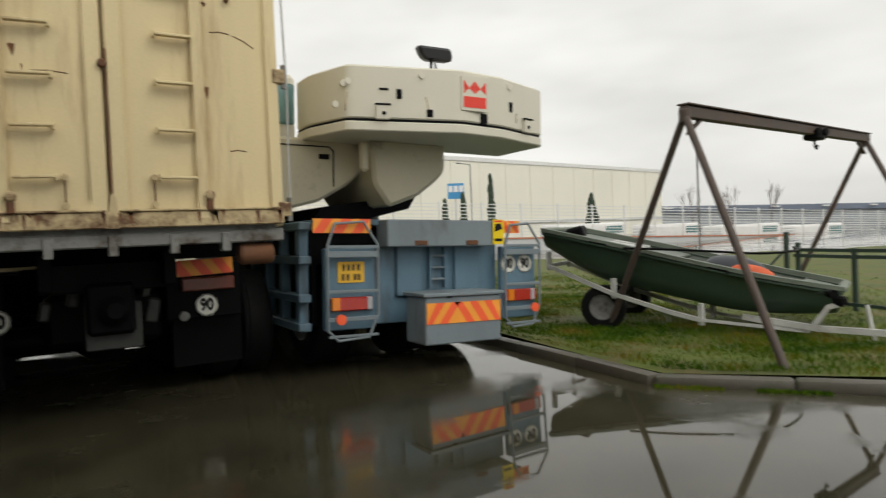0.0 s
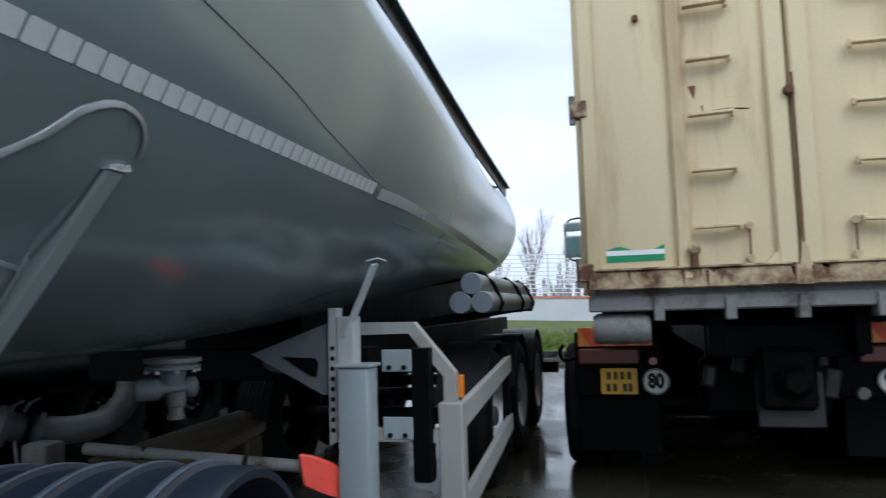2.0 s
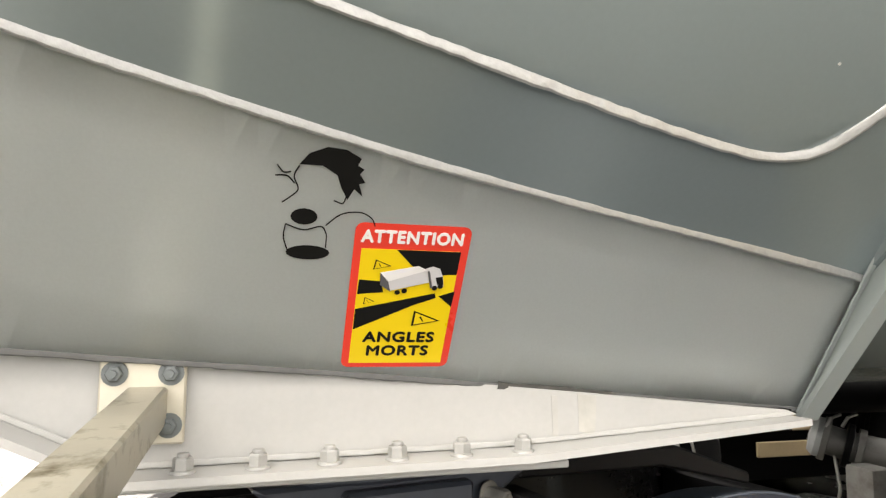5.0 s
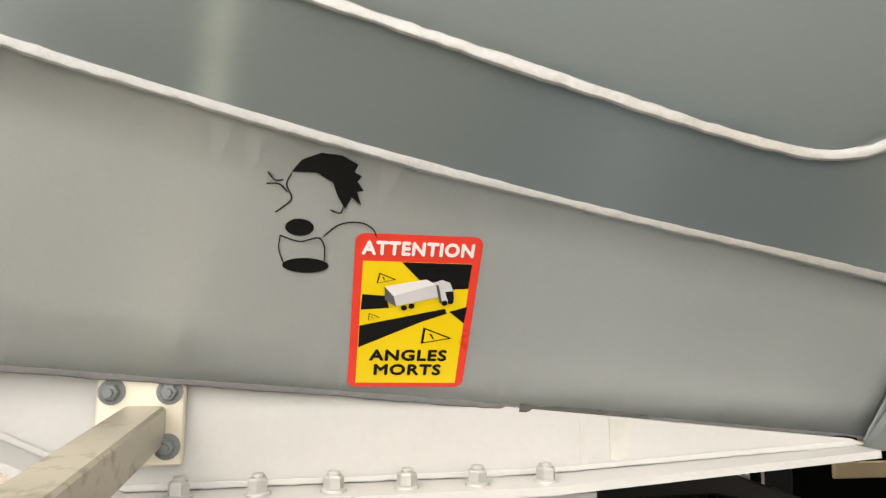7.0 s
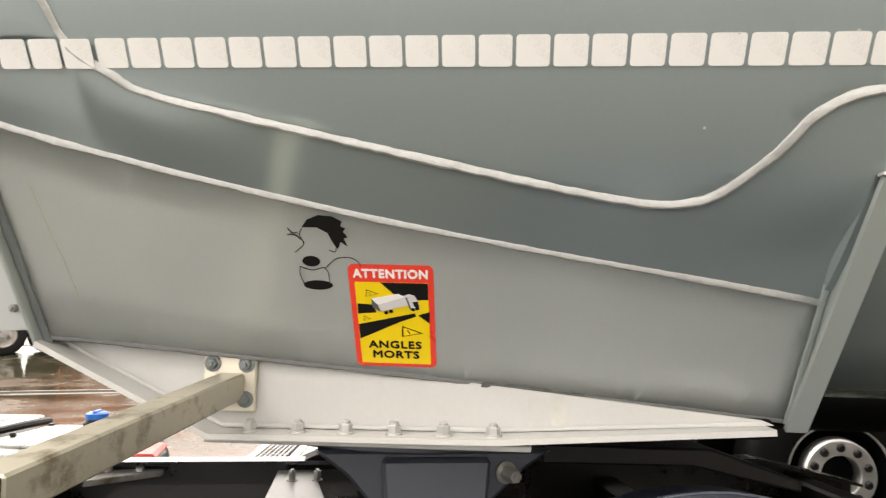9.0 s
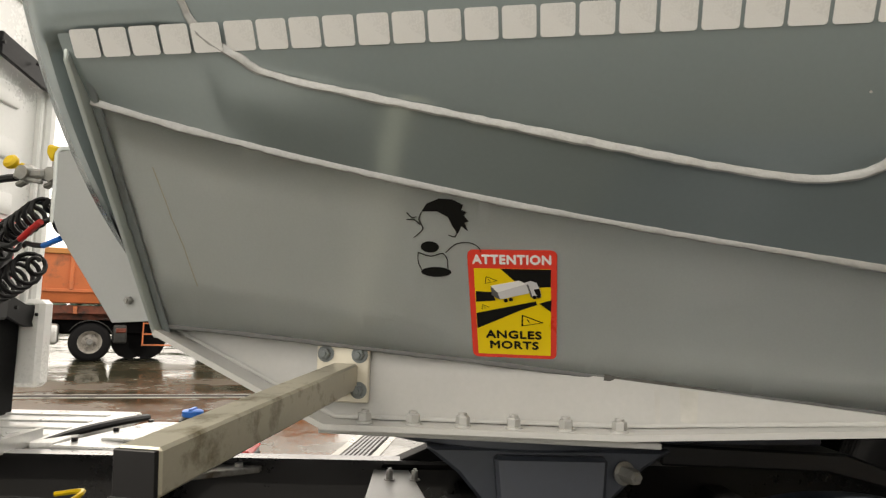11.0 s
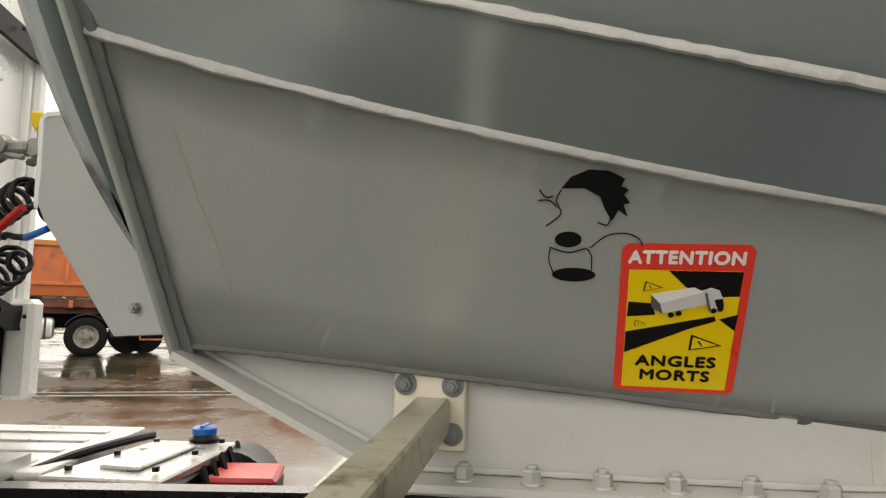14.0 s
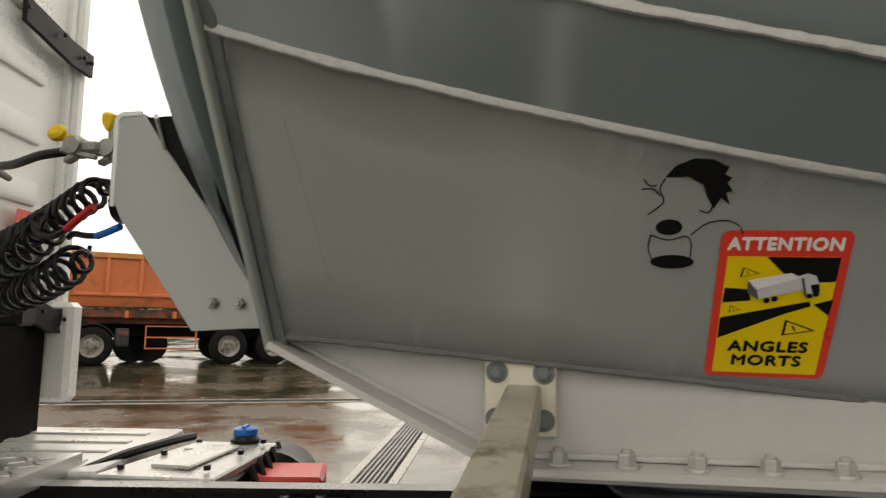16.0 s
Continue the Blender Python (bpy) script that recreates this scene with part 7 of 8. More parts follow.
# ---- iron hoist frame on the lawn ----
def hoist_frame():
    t = thing("hoist_frame", "rusty brown iron A-frame hoist standing on the grass", "hoist frame", (7.6, 5.4, 0.1))
    a, b = Vector((5.63, 4.94, 2.45)), Vector((10.35, 5.66, 2.44))
    d = (b - a).normalized()
    part("beam", box_between(a - d * 0.03, b + d * 0.05, 0.1, 0.12, 0.01), M_IRON, t, "brown steel cross beam")
    part("beam_top_flange", box_between(a - d * 0.03 + Vector((0, 0, 0.08)), b + d * 0.05 + Vector((0, 0, 0.065)), 0.14, 0.014), M_IRON, t)
    for top, feet in ((a, ((5.09, 3.57, 0.08), (5.78, 6.29, 0.08))), (b, ((10.11, 6.78, 0.05), (9.9, 4.3, 0.05)))):
        for f in feet:
            part("leg", tube([top + Vector((0, 0, -0.02)), Vector(f)], 0.037, 14), M_IRON, t, "brown tube leg")
            part("foot_plate", disc((f[0], f[1], f[2] - 0.02), (0, 0, 1), 0.09, 0.02, 14), M_IRON, t)
        part("head_clamp", disc(top + Vector((0, 0, -0.1)), (0, 0, 1), 0.06, 0.14, 14, bev=0.02), M_IRON, t)
    for f in (0.06, 0.94):
        p = a.lerp(b, f)
        part("brace", box_between(p + Vector((0, 0, -0.06)), a.lerp(b, 0.01 if f < 0.5 else 0.99) + Vector((0, 0, -0.22)), 0.04, 0.03), M_IRON, t)
    p = a.lerp(b, 0.64)
    tr = part("trolley", box((p.x, p.y, p.z - 0.06), (0.26, 0.2, 0.12), (0, 0, 9), 0.02), M_CHASSIS, t, "dark hoist trolley")
    for s in (-0.08, 0.08):
        part("trolley_wheel", disc((p.x + s, p.y - 0.12, p.z - 0.02), (0, 1, 0), 0.05, 0.03, 14), M_CHASSIS, tr)
    part("hook", tube(smooth_line([(p.x, p.y, p.z - 0.1), (p.x, p.y, p.z - 0.19), (p.x + 0.04, p.y, p.z - 0.23), (p.x + 0.06, p.y, p.z - 0.18)], 4), 0.014, 8), M_CHASSIS, tr)
    return t


hoist_frame()


# ---- boat on its trailer ----
BOAT = Matrix.Translation((5.85, 7.33, 0.84)) @ Matrix.Rotation(math.atan2(-2.95, 1.45), 4, "Z") @ Matrix.Rotation(radians(12.4), 4, "Y")


def boat():
    t = thing("rowing_boat", "dark green flat-bottomed boat lying bow down on a trailer", "boat", (6.7, 5.9, 0.5))
    n = 20
    L = 3.32

    def half(f, top):
        w = 0.66 * (1 - 0.12 * (1 - f)) * (1 - max(0.0, f - 0.55) ** 2 * 1.9)
        return w if top else w * 0.8

    def keel(f):
        return 0.36 * max(0.0, f - 0.68) ** 1.6 * 3.2 + 0.26 * max(0.0, 1 - f / 0.3) ** 1.4

    def rim(f):
        return 0.46 + 0.02 * math.cos(f * 3) + 0.10 * max(0.0, f - 0.8)

    def shell(inset, floor, nm, mat, parent=None, label=""):
        bm = bmesh.new()
        rows = []
        for i in range(n + 1):
            f = i / n
            x = L * f + (inset if i == 0 else -inset if i == n else 0)
            a, b = half(f, True) - inset, half(f, False) - inset
            k = keel(f) + floor
            r = rim(f)
            rows.append([bm.verts.new(BOAT @ Vector(p)) for p in ((x, -a, r), (x, -(a * 0.6 + b * 0.4) - 0.005, k + (r - k) * 0.45), (x, -b, k + 0.03), (x, -b + 0.05, k), (x, b - 0.05, k), (x, b, k + 0.03), (x, (a * 0.6 + b * 0.4) + 0.005, k + (r - k) * 0.45), (x, a, r))])
        for p, q in zip(rows, rows[1:]):
            for j in range(7):
                bm.faces.new((p[j], p[j + 1], q[j + 1], q[j]))
        bm.faces.new(rows[0])
        bm.faces.new(rows[-1][::-1])
        return part(nm, bm, mat, parent or t, label, sharp=40)

    hull = shell(0.0, 0.0, "hull", M_BOAT, None, "dark green hull")
    shell(0.035, 0.05, "inner_shell", M_BOATIN)
    for s in (-1, 1):
        path = [BOAT @ Vector((L * i / n, s * half(i / n, True), rim(i / n))) for i in range(n + 1)]
        part("gunwale", sweep(path, oblong(0.085, 0.045)), M_GUNWALE, t, "worn grey-green gunwale")
        part("rub_rail", sweep([p + Vector((0, 0, -0.045)) for p in path], oblong(0.11, 0.02)), M_BOAT, t)
        for f in (0.2, 0.62):
            p = BOAT @ Vector((L * f, s * (half(f, True) + 0.045), rim(f) - 0.06))
            q = BOAT @ Vector((L * (f + 0.06), s * (half(f, True) + 0.05), rim(f) - 0.06))
            part("grab_handle", tube([p, p + Vector((0, 0, 0.04)), q + Vector((0, 0, 0.04)), q], 0.01, 7), M_CHASSIS, t)
    for f, w in ((0.0, 0.5), (1.0, 0.45)):
        c = BOAT @ Vector((L * f, 0, rim(f) - 0.01))
        part("end_cap", box(c, (0.09, 2 * half(f, True), 0.06), [math.degrees(v) for v in BOAT.to_euler()], 0.015), M_GUNWALE, t)
    for f, w in ((0.13, 0.5), (0.42, 0.34), (0.92, 0.3)):
        bm = box((L * f, 0, rim(f) - 0.06), (w, 2 * half(f, True) - 0.06, 0.035), bev=0.01)
        bm.transform(BOAT)
        part("seat", bm, M_BOATIN, t, "grey moulded seat")
    bm = box((L * 0.26, 0.15, 0.43), (0.5, 0.55, 0.03), (0, 0, 8), 0.008)
    bm.transform(BOAT)
    part("hatch", bm, M_DECKPALE, t, "pale hatch board")
    bm = box((L * 0.1, -0.3, 0.5), (0.22, 0.3, 0.14), (0, -25, 10), 0.03)
    bm.transform(BOAT)
    part("dark_cushion", bm, M_CHASSIS, t)
    return t


M_GUNWALE = surf("worn_gunwale", (0.14, 0.165, 0.13), 0.5, 0, 0.2, 4, 50, 0.15)
M_DECKPALE = surf("wet_pale_board", (0.42, 0.42, 0.4), 0.25, 0, 0.15, 4, 50, 0.1)


def boat_load():
    t = thing("tarpaulin_bundle", "dark folded tarpaulin bundle lying in the boat", "bundle", (6.6, 5.2, 0.8))
    bm = bmesh.new()
    bmesh.ops.create_uvsphere(bm, u_segments=20, v_segments=12, radius=1, matrix=BOAT @ Matrix.Translation((2.25, -0.12, 0.4)) @ Matrix.Diagonal((0.36, 0.24, 0.17, 1)))
    part("bundle", bm, M_TARP, t)
    t = thing("life_vest", "orange life vest lying in the boat", "life vest", (6.8, 4.9, 0.8))
    bm = bmesh.new()
    bmesh.ops.create_uvsphere(bm, u_segments=18, v_segments=10, radius=1, matrix=BOAT @ Matrix.Translation((2.45, -0.32, 0.42)) @ Matrix.Diagonal((0.24, 0.12, 0.1, 1)))
    part("vest", bm, M_VEST, t)


M_TARP = surf("dark_tarpaulin", (0.035, 0.04, 0.05), 0.35, 0, 0.2, 5, 40, 0.4)
M_VEST = surf("orange_cloth", (0.7, 0.13, 0.05), 0.7, 0, 0.15, 8, 50, 0.3)


M_TRAILWHITE = surf("weathered_white_paint", (0.5, 0.5, 0.48), 0.5, 0, 0.18, 5, 50, 0.1, dirt=(0.2, 0.17, 0.13), dirt_at=0.6)


def boat_trailer():
    t = thing("boat_trailer", "white painted boat trailer with a single axle on the grass", "trailer", (6.2, 5.7, 0.1))
    for o in (0.0, 0.75):
        off = Vector((0.85 * o, 0.47 * o, 0))
        rail = [Vector(p) + off for p in ((5.55, 7.13, 0.84), (5.69, 6.12, 0.52), (5.94, 5.51, 0.33), (6.08, 5.2, 0.25))]
        part("side_rail", bar(rail, 0.04, 0.045), M_TRAILWHITE, t, "white box-section rail")
        for k in (0, 1, 3):
            p = rail[k] if k else rail[0]
            part("upright", box(p + Vector((0.02, 0, 0.06)), (0.05, 0.06, 0.24), bev=0.004), M_TRAILWHITE, t)
        part("cross_bar", bar([rail[3], Vector((6.6, 4.3, 0.16))], 0.035, 0.03), M_TRAILWHITE, t)
    part("axle", tube([(5.8, 6.38, 0.34), (6.8, 6.95, 0.34)], 0.03, 8), M_CHASSIS, t)
    part("draw_bar", bar([(6.4, 4.9, 0.28), (6.6, 4.19, 0.2), (6.72, 3.6, 0.2)], 0.05, 0.06), M_TRAILWHITE, t)
    part("tail_beam", bar([(5.55, 7.13, 0.84), (6.2, 7.5, 0.84)], 0.05, 0.05), M_TRAILWHITE, t)
    win = part("winch_post", bar([(6.58, 4.25, 0.2), (6.62, 4.1, 0.42), (6.7, 3.98, 0.46)], 0.05, 0.05), M_TRAILWHITE, t)
    part("winch", box((6.68, 4.02, 0.48), (0.1, 0.12, 0.1), bev=0.02), M_CHASSIS, win)
    part("winch_drum", disc((6.64, 4.05, 0.55), (0.6, 0.8, 0), 0.045, 0.1, 12), M_CHASSIS, win)
    part("jockey_stand", tube([(6.75, 3.8, 0.45), (6.72, 3.72, 0.12)], 0.018, 8), M_TRAILWHITE, t)
    part("coupling_head", box((6.75, 3.52, 0.2), (0.08, 0.2, 0.08), (0, 0, 14), 0.02), M_CHASSIS, t)
    for c, s in (((5.76, 6.36, 0.34), 1), ((6.84, 6.97, 0.34), -1)):
        m = Matrix.Translation(c) @ Matrix.Rotation(radians(29), 4, "Z")
        ty = lathe([(0.15, -0.06), (0.17, -0.08), (0.24, -0.08), (0.265, -0.06), (0.27, 0.06), (0.24, 0.08), (0.17, 0.08), (0.15, 0.06)], m @ ALONG_X, 28)
        w = part("wheel", ty, M_RUBBER, t, "small trailer tyre")
        part("rim", lathe([(0.0, -0.03), (0.05, -0.04), (0.06, -0.02), (0.12, -0.03), (0.15, -0.07), (0.16, -0.06), (0.16, 0.06), (0.15, 0.07), (0.1, 0.03), (0, 0.03)], m @ ALONG_X, 24), M_SILL, w)
    part("roller", tube([(6.0, 6.3, 0.5), (6.5, 6.55, 0.5)], 0.05, 10), M_CHASSIS, t)
    return t


boat()
boat_load()
boat_trailer()


def green_railing():
    t = thing("green_railing", "dark green metal railing at the edge of the lawn", "railing", (9.5, 5.4, 0.1))
    for x, y, h in ((8.9, 6.0, 1.1), (8.93, 5.85, 0.95), (8.69, 4.96, 0.88), (8.6, 3.6, 0.86), (8.5, 2.2, 0.86)):
        part("post", box((x, y, 0.08 + h / 2 - 0.05), (0.055, 0.055, h), bev=0.005), M_GREENMETAL, t)
    for z in (0.88, 0.8):
        part("rail", bar([(8.92, 5.9, z), (8.69, 4.96, z), (8.5, 2.2, z)], 0.04, 0.045), M_GREENMETAL, t)
    part("rail", bar([(8.0, 5.0, 0.3), (8.5, 2.2, 0.12)], 0.03, 0.04), M_GREENMETAL, t)
    part("brace", bar([(8.9, 6.0, 0.9), (8.5, 6.4, 0.3)], 0.03, 0.03), M_GREENMETAL, t)


green_railing()
r = thing("mooring_rope", "dark rope hung slack across the boat", "rope", (6.2, 5.2, 0.9))
part("rope", tube(smooth_line([(5.66, 5.9, 1.06), (6.0, 5.3, 1.02), (6.5, 4.75, 0.96), (7.4, 4.9, 0.95), (8.9, 5.9, 0.92)], 6), 0.014, 7), M_CHASSIS, r)


# ---- orange tipper lorry across the yard ----
def orange_tipper():
    ang = math.degrees(math.atan2(0.79, -0.61))
    t = thing("orange_tipper", "orange tipper semi-trailer behind a lorry on wet concrete", "truck", (-16.9, -10.9, 0), ang, local=True)
    # local x runs to the rear, local -y faces the yard
    s = -1
    sec = [(-0.05, 1.5), (-0.3, 1.45), (0.0, 2.05), (0.0, 2.85), (0.05, 2.85)]
    bd = part("tipper_body", prism([(-3.2, 0.02, 2.95), (-3.2, 0.02, 1.9), (-3.0, 0.15, 1.55), (-3.0, 2.25, 1.55), (-3.2, 2.4, 1.9), (-3.2, 2.4, 2.95)], (10.2, 0, 0), bev=0.02), M_TIPPER, t, "orange ribbed tipper body")
    part("top_rail", box((1.9, 0.0, 2.92), (10.3, 0.12, 0.16), bev=0.02), M_TIPPERTOP, bd)
    part("low_rail", box((1.9, 0.02, 1.88), (10.2, 0.08, 0.1), bev=0.02), M_TIPPER, bd)
    for k in range(13):
        part("body_rib", box((-3.0 + 0.82 * k, -0.01, 2.38), (0.1, 0.09, 0.95), bev=0.015), M_TIPPER, bd)
    part("underbody", box((2.2, 1.5, 0.95), (8.6, 0.7, 0.5), bev=0.05), M_CHASSIS, t)
    for x in (0.0, 3.5, 4.8, 6.1):
        part("far_tyre", disc((x, 2.1, 0.52), (0, 1, 0), 0.52, 0.3, 24), M_RUBBER, t)
    for x in (1.05, 1.5):
        part("far_tyre", disc((x, 1.3, 0.5), (0, 1, 0), 0.5, 0.4, 24), M_RUBBER, t)
    part("chassis", box((2.0, 1.2, 1.25), (9.8, 1.0, 0.3), bev=0.01), M_TIPPERDARK, t)
    part("side_beam", box((2.2, 0.35, 1.38), (9.0, 0.1, 0.22), bev=0.01), M_TIPPERDARK, t)
    for x in (-1.6, -0.4, 0.8, 2.0):
        part("outrigger", box((x, 0.2, 1.36), (0.1, 0.4, 0.2), bev=0.01), M_TIPPER, t)

    def side_wheel(x, r=0.52):
        m = Matrix.Translation((x, 0.0, r)) @ Matrix.Rotation(radians(-90), 4, "Z")
        ob = new("w")
        bpy.data.objects.remove(ob)
        return wheel_at(t, m, r)

    for x in (0.0, 3.5, 4.8, 6.1):
        side_wheel(x)
        part("axle", tube([(x, 0.2, 0.52), (x, 2.2, 0.52)], 0.07, 10), M_CHASSIS, t)
    part("mud_flap", box((0.72, 0.18, 0.74), (0.34, 0.36, 0.5), bev=0.06, seg=3), M_GRIMEGREY, t)
    part("mudguard", lathe([(0.57, -0.2), (0.59, -0.2), (0.59, 0.2), (0.57, 0.2)], Matrix.Translation((0.0, 0.2, 0.52)) @ Matrix.Rotation(radians(90), 4, "X"), 20, 20, 150), M_GRIMEGREY, t)
    part("tail_lamp", box((0.74, -0.02, 0.84), (0.26, 0.05, 0.12), bev=0.02), M_LAMPDULL, t)
    part("fuel_tank", box((-1.2, 0.4, 0.72), (0.9, 0.6, 0.55), bev=0.1, seg=3), M_ALU, t, "aluminium fuel tank")
    for x in (-1.45, -0.95):
        part("tank_strap", box((x, 0.09, 0.72), (0.05, 0.03, 0.56)), M_GRIMEGREY, t)
    fr = part("side_frame", sweep([(1.3, 0.1, 1.05), (2.6, 0.1, 1.05), (2.6, 0.1, 0.45), (1.3, 0.1, 0.45)], oblong(0.05, 0.06), up=(0, 1, 0), closed=True), M_TIPPER, t, "orange side guard frame")
    part("frame_bar", box((1.95, 0.1, 0.75), (1.3, 0.04, 0.04)), M_TIPPER, fr)
    part("cab", box((-4.6, 1.2, 1.9), (2.0, 2.4, 2.4), bev=0.08), M_TRUCKWHITE, t)
    part("stack", tube([(-0.2, 1.2, 2.9), (-0.2, 1.2, 3.25)], 0.06, 10), M_CHASSIS, t)
    side_wheel(-4.3)
    return t


def wheel_at(parent, m, r=0.52):
    """A wheel whose outer face lies in the local x-z plane of m's frame, facing its x."""
    m = m @ Matrix.Rotation(radians(90), 4, "Y")
    w = part("wheel", lathe([(0.29, -0.02), (0.31, 0.0), (0.42, 0.0), (0.49, -0.02), (r, -0.06), (r, -0.3), (0.45, -0.34), (0.29, -0.3)], m, 36), M_RUBBER, parent, "grimy lorry tyre", sharp=40)
    part("rim", lathe([(0, -0.06), (0.09, -0.06), (0.1, -0.1), (0.2, -0.13), (0.26, -0.07), (0.285, -0.01), (0.3, -0.005), (0.3, -0.03)], m, 30), M_TIPRIM, w)
    part("hub", lathe([(0, -0.01), (0.06, -0.01), (0.08, -0.03), (0.085, -0.09)], m, 16), M_SILL, w)
    return w


M_TIPRIM = surf("grimy_rim", (0.3, 0.28, 0.25), 0.5, 0.2, 0.3, 5, 50, 0.2, dirt=(0.05, 0.045, 0.04), dirt_at=0.55, dirt_scale=7)
M_TIPPERTOP = surf("worn_orange_rail", (0.48, 0.20, 0.05), 0.55, 0, 0.2, 2, 50, 0.15, dirt=(0.2, 0.1, 0.05), dirt_at=0.6)
M_TIPPERDARK = surf("grimy_orange_frame", (0.22, 0.06, 0.03), 0.6, 0, 0.3, 2, 50, 0.2, dirt=(0.04, 0.03, 0.025), dirt_at=0.5)
orange_tipper()


# ---- channel drains in the yard ----
def drains():
    a, b = Vector((-9.3, -8.7, 0)), Vector((-14.9, 3.4, 0))
    d = (b - a).normalized()
    side = Vector((-d.y, d.x, 0))
    ang = math.degrees(math.atan2(d.y, d.x))
    for o, w, z, mat, nm in ((-0.2, 0.09, 0.008, M_CONCRETE_EDGE, "drain_edge"), (0.2, 0.09, 0.008, M_CONCRETE_EDGE, "drain_edge"), (0, 0.3, 0.004, M_CHASSIS, "drain_channel")):
        c = (a + b) / 2 + side * o
        solid(nm, box((c.x, c.y, z - 0.01), ((b - a).length, w, 0.02), (0, 0, ang)), mat, "pale concrete drain edge" if o else "dark drain channel", "drain", kind="structure")
    t = thing("drain_grating", "slotted steel drain grating set in concrete", "grating", (-8.8, -0.62, 0))
    a, b = Vector((-6.3, -0.40, 0)), Vector((-11.3, -0.83, 0))
    d = (b - a).normalized()
    side = Vector((-d.y, d.x, 0))
    ang = math.degrees(math.atan2(d.y, d.x))
    for k in range(6):
        c = (a + b) / 2 + side * (-0.115 + 0.046 * k)
        part("slat", box((c.x, c.y, 0.008), ((b - a).length, 0.026, 0.012), (0, 0, ang)), M_GRATE, t)
    c = (a + b) / 2
    part("channel", box((c.x, c.y, 0.001), ((b - a).length, 0.3, 0.004), (0, 0, ang)), M_CHASSIS, t)
    for k in range(9):
        c = a.lerp(b, (k + 0.5) / 9)
        part("cross_slat", box((c.x, c.y, 0.009), (0.03, 0.28, 0.012), (0, 0, ang)), M_GRATE, t)
    for s in (-0.2, 0.2):
        c = (a + b) / 2 + side * s
        part("edge_strip", box((c.x, c.y, 0.004), ((b - a).length, 0.08, 0.008), (0, 0, ang)), M_CONCRETE_EDGE, t)


M_GRATE = surf("wet_steel_grate", (0.12, 0.12, 0.12), 0.35, 0.6, 0.2, 5, 60, 0.2)
drains()

# ---- wheel and side of the vehicle on the trailer's other side ----
def neighbour_trailer():
    t = thing("neighbour_trailer", "dark grey trailer with bright alloy wheels parked alongside", "trailer", (-5.6, 6.0, 0))
    for y in (3.66, 6.3, 7.6):
        if y < 4:
            wheel(t, (-4.86, y + 0.06, 0.53), 1, r=0.53, proud=True)
        else:
            # black rims stand for the dark under the tank
            wheel(t, (-5.1, y, 0.52), 1, rim=M_CHASSIS)
        part("axle", tube([(-6.9, y, 0.52), (-5.1, y, 0.52)], 0.07, 12), M_CHASSIS, t)
        wheel(t, (-7.05, y, 0.52), -1)
    for z in (0.73, 0.56):
        part("side_board", box((-4.9, 4.77, z), (0.03, 0.5, 0.1), bev=0.004), M_BOARD, t, "pale beige side guard board")
    # unseen body raised, frame deepened and far skirt added to keep light out
    part("body", box((-5.98, 7.3, 2.4), (2.3, 9.4, 3.0), bev=0.15, seg=4), M_DARKBODY, t, "dark grey trailer body")
    part("frame", box((-6.0, 7.6, 0.72), (1.3, 9.4, 0.95)), M_CHASSIS, t)
    part("side_skirt", box((-4.92, 10.4, 0.62), (0.05, 4.0, 0.75), bev=0.02), M_DARKBODY, t)
    part("side_skirt", box((-7.3, 6.4, 0.7), (0.05, 10.6, 1.3), bev=0.02), M_DARKBODY, t)
    for y in (2.9, 8.4):
        part("mud_flap", box((-5.05, y, 0.45), (0.4, 0.02, 0.6)), M_CHASSIS, t)


M_BOARD = surf("pale_beige_board", (0.3, 0.235, 0.14), 0.55, 0, 0.12, 4, 60, 0.1)
M_DARKBODY = surf("dark_green_grey_paint", (0.05, 0.06, 0.05), 0.4, 0, 0.2, 1.5, 50, 0.06)
neighbour_trailer()

# ---- timber under the tank ----
t = thing("timber_baulk", "wet brown timber baulk lying under the tank", "timber", (-2.9, 4.3, 0))
part("baulk", prism([(-2.98, 3.68, 0.71), (-3.08, 5.08, 0.71), (-2.95, 5.0, 0.71), (-2.84, 4.78, 0.71), (-2.66, 4.66, 0.71), (-2.47, 3.68, 0.71)], (0, 0, 0.05), bev=0.006), M_WOOD, t)
for yy in (3.85, 4.5):
    part("bearer", box((-2.78, yy, 0.355), (0.3, 0.16, 0.71), (0, 0, -2), 0.01), M_WOOD, t)


# ---- distance ----
def far_shed():
    t = thing("warehouse", "long cream-clad warehouse beyond the fence", "building", (62, 74, 0))
    a, b = Vector((13.0, 63.7, 0)), Vector((91.0, 81.8, 0))
    d = (b - a).normalized()
    side = Vector((-d.y, d.x, 0))
    pts = [a, b, b + side * 40, a + side * 40]
    part("wall", prism([(p.x, p.y, -2) for p in pts], (0, 0, 12.4)), M_FARWALL, t, "cream metal cladding")
    part("roof_edge", sweep([p + Vector((0, 0, 10.4)) for p in pts], oblong(0.3, 0.5), closed=True), M_WHITEFENCE, t)
    for k in range(17):
        p = a.lerp(b, k / 16) - side * 0.04
        part("cladding_joint", box((p.x, p.y, 4.2), (0.1, 0.1, 12.4)), M_FARWALL, t)
    part("low_band", box_between(a - side * 0.1 + Vector((0, 0, 2.4)), b - side * 0.1 + Vector((0, 0, 2.4)), 0.2, 0.35), M_WALL, t)


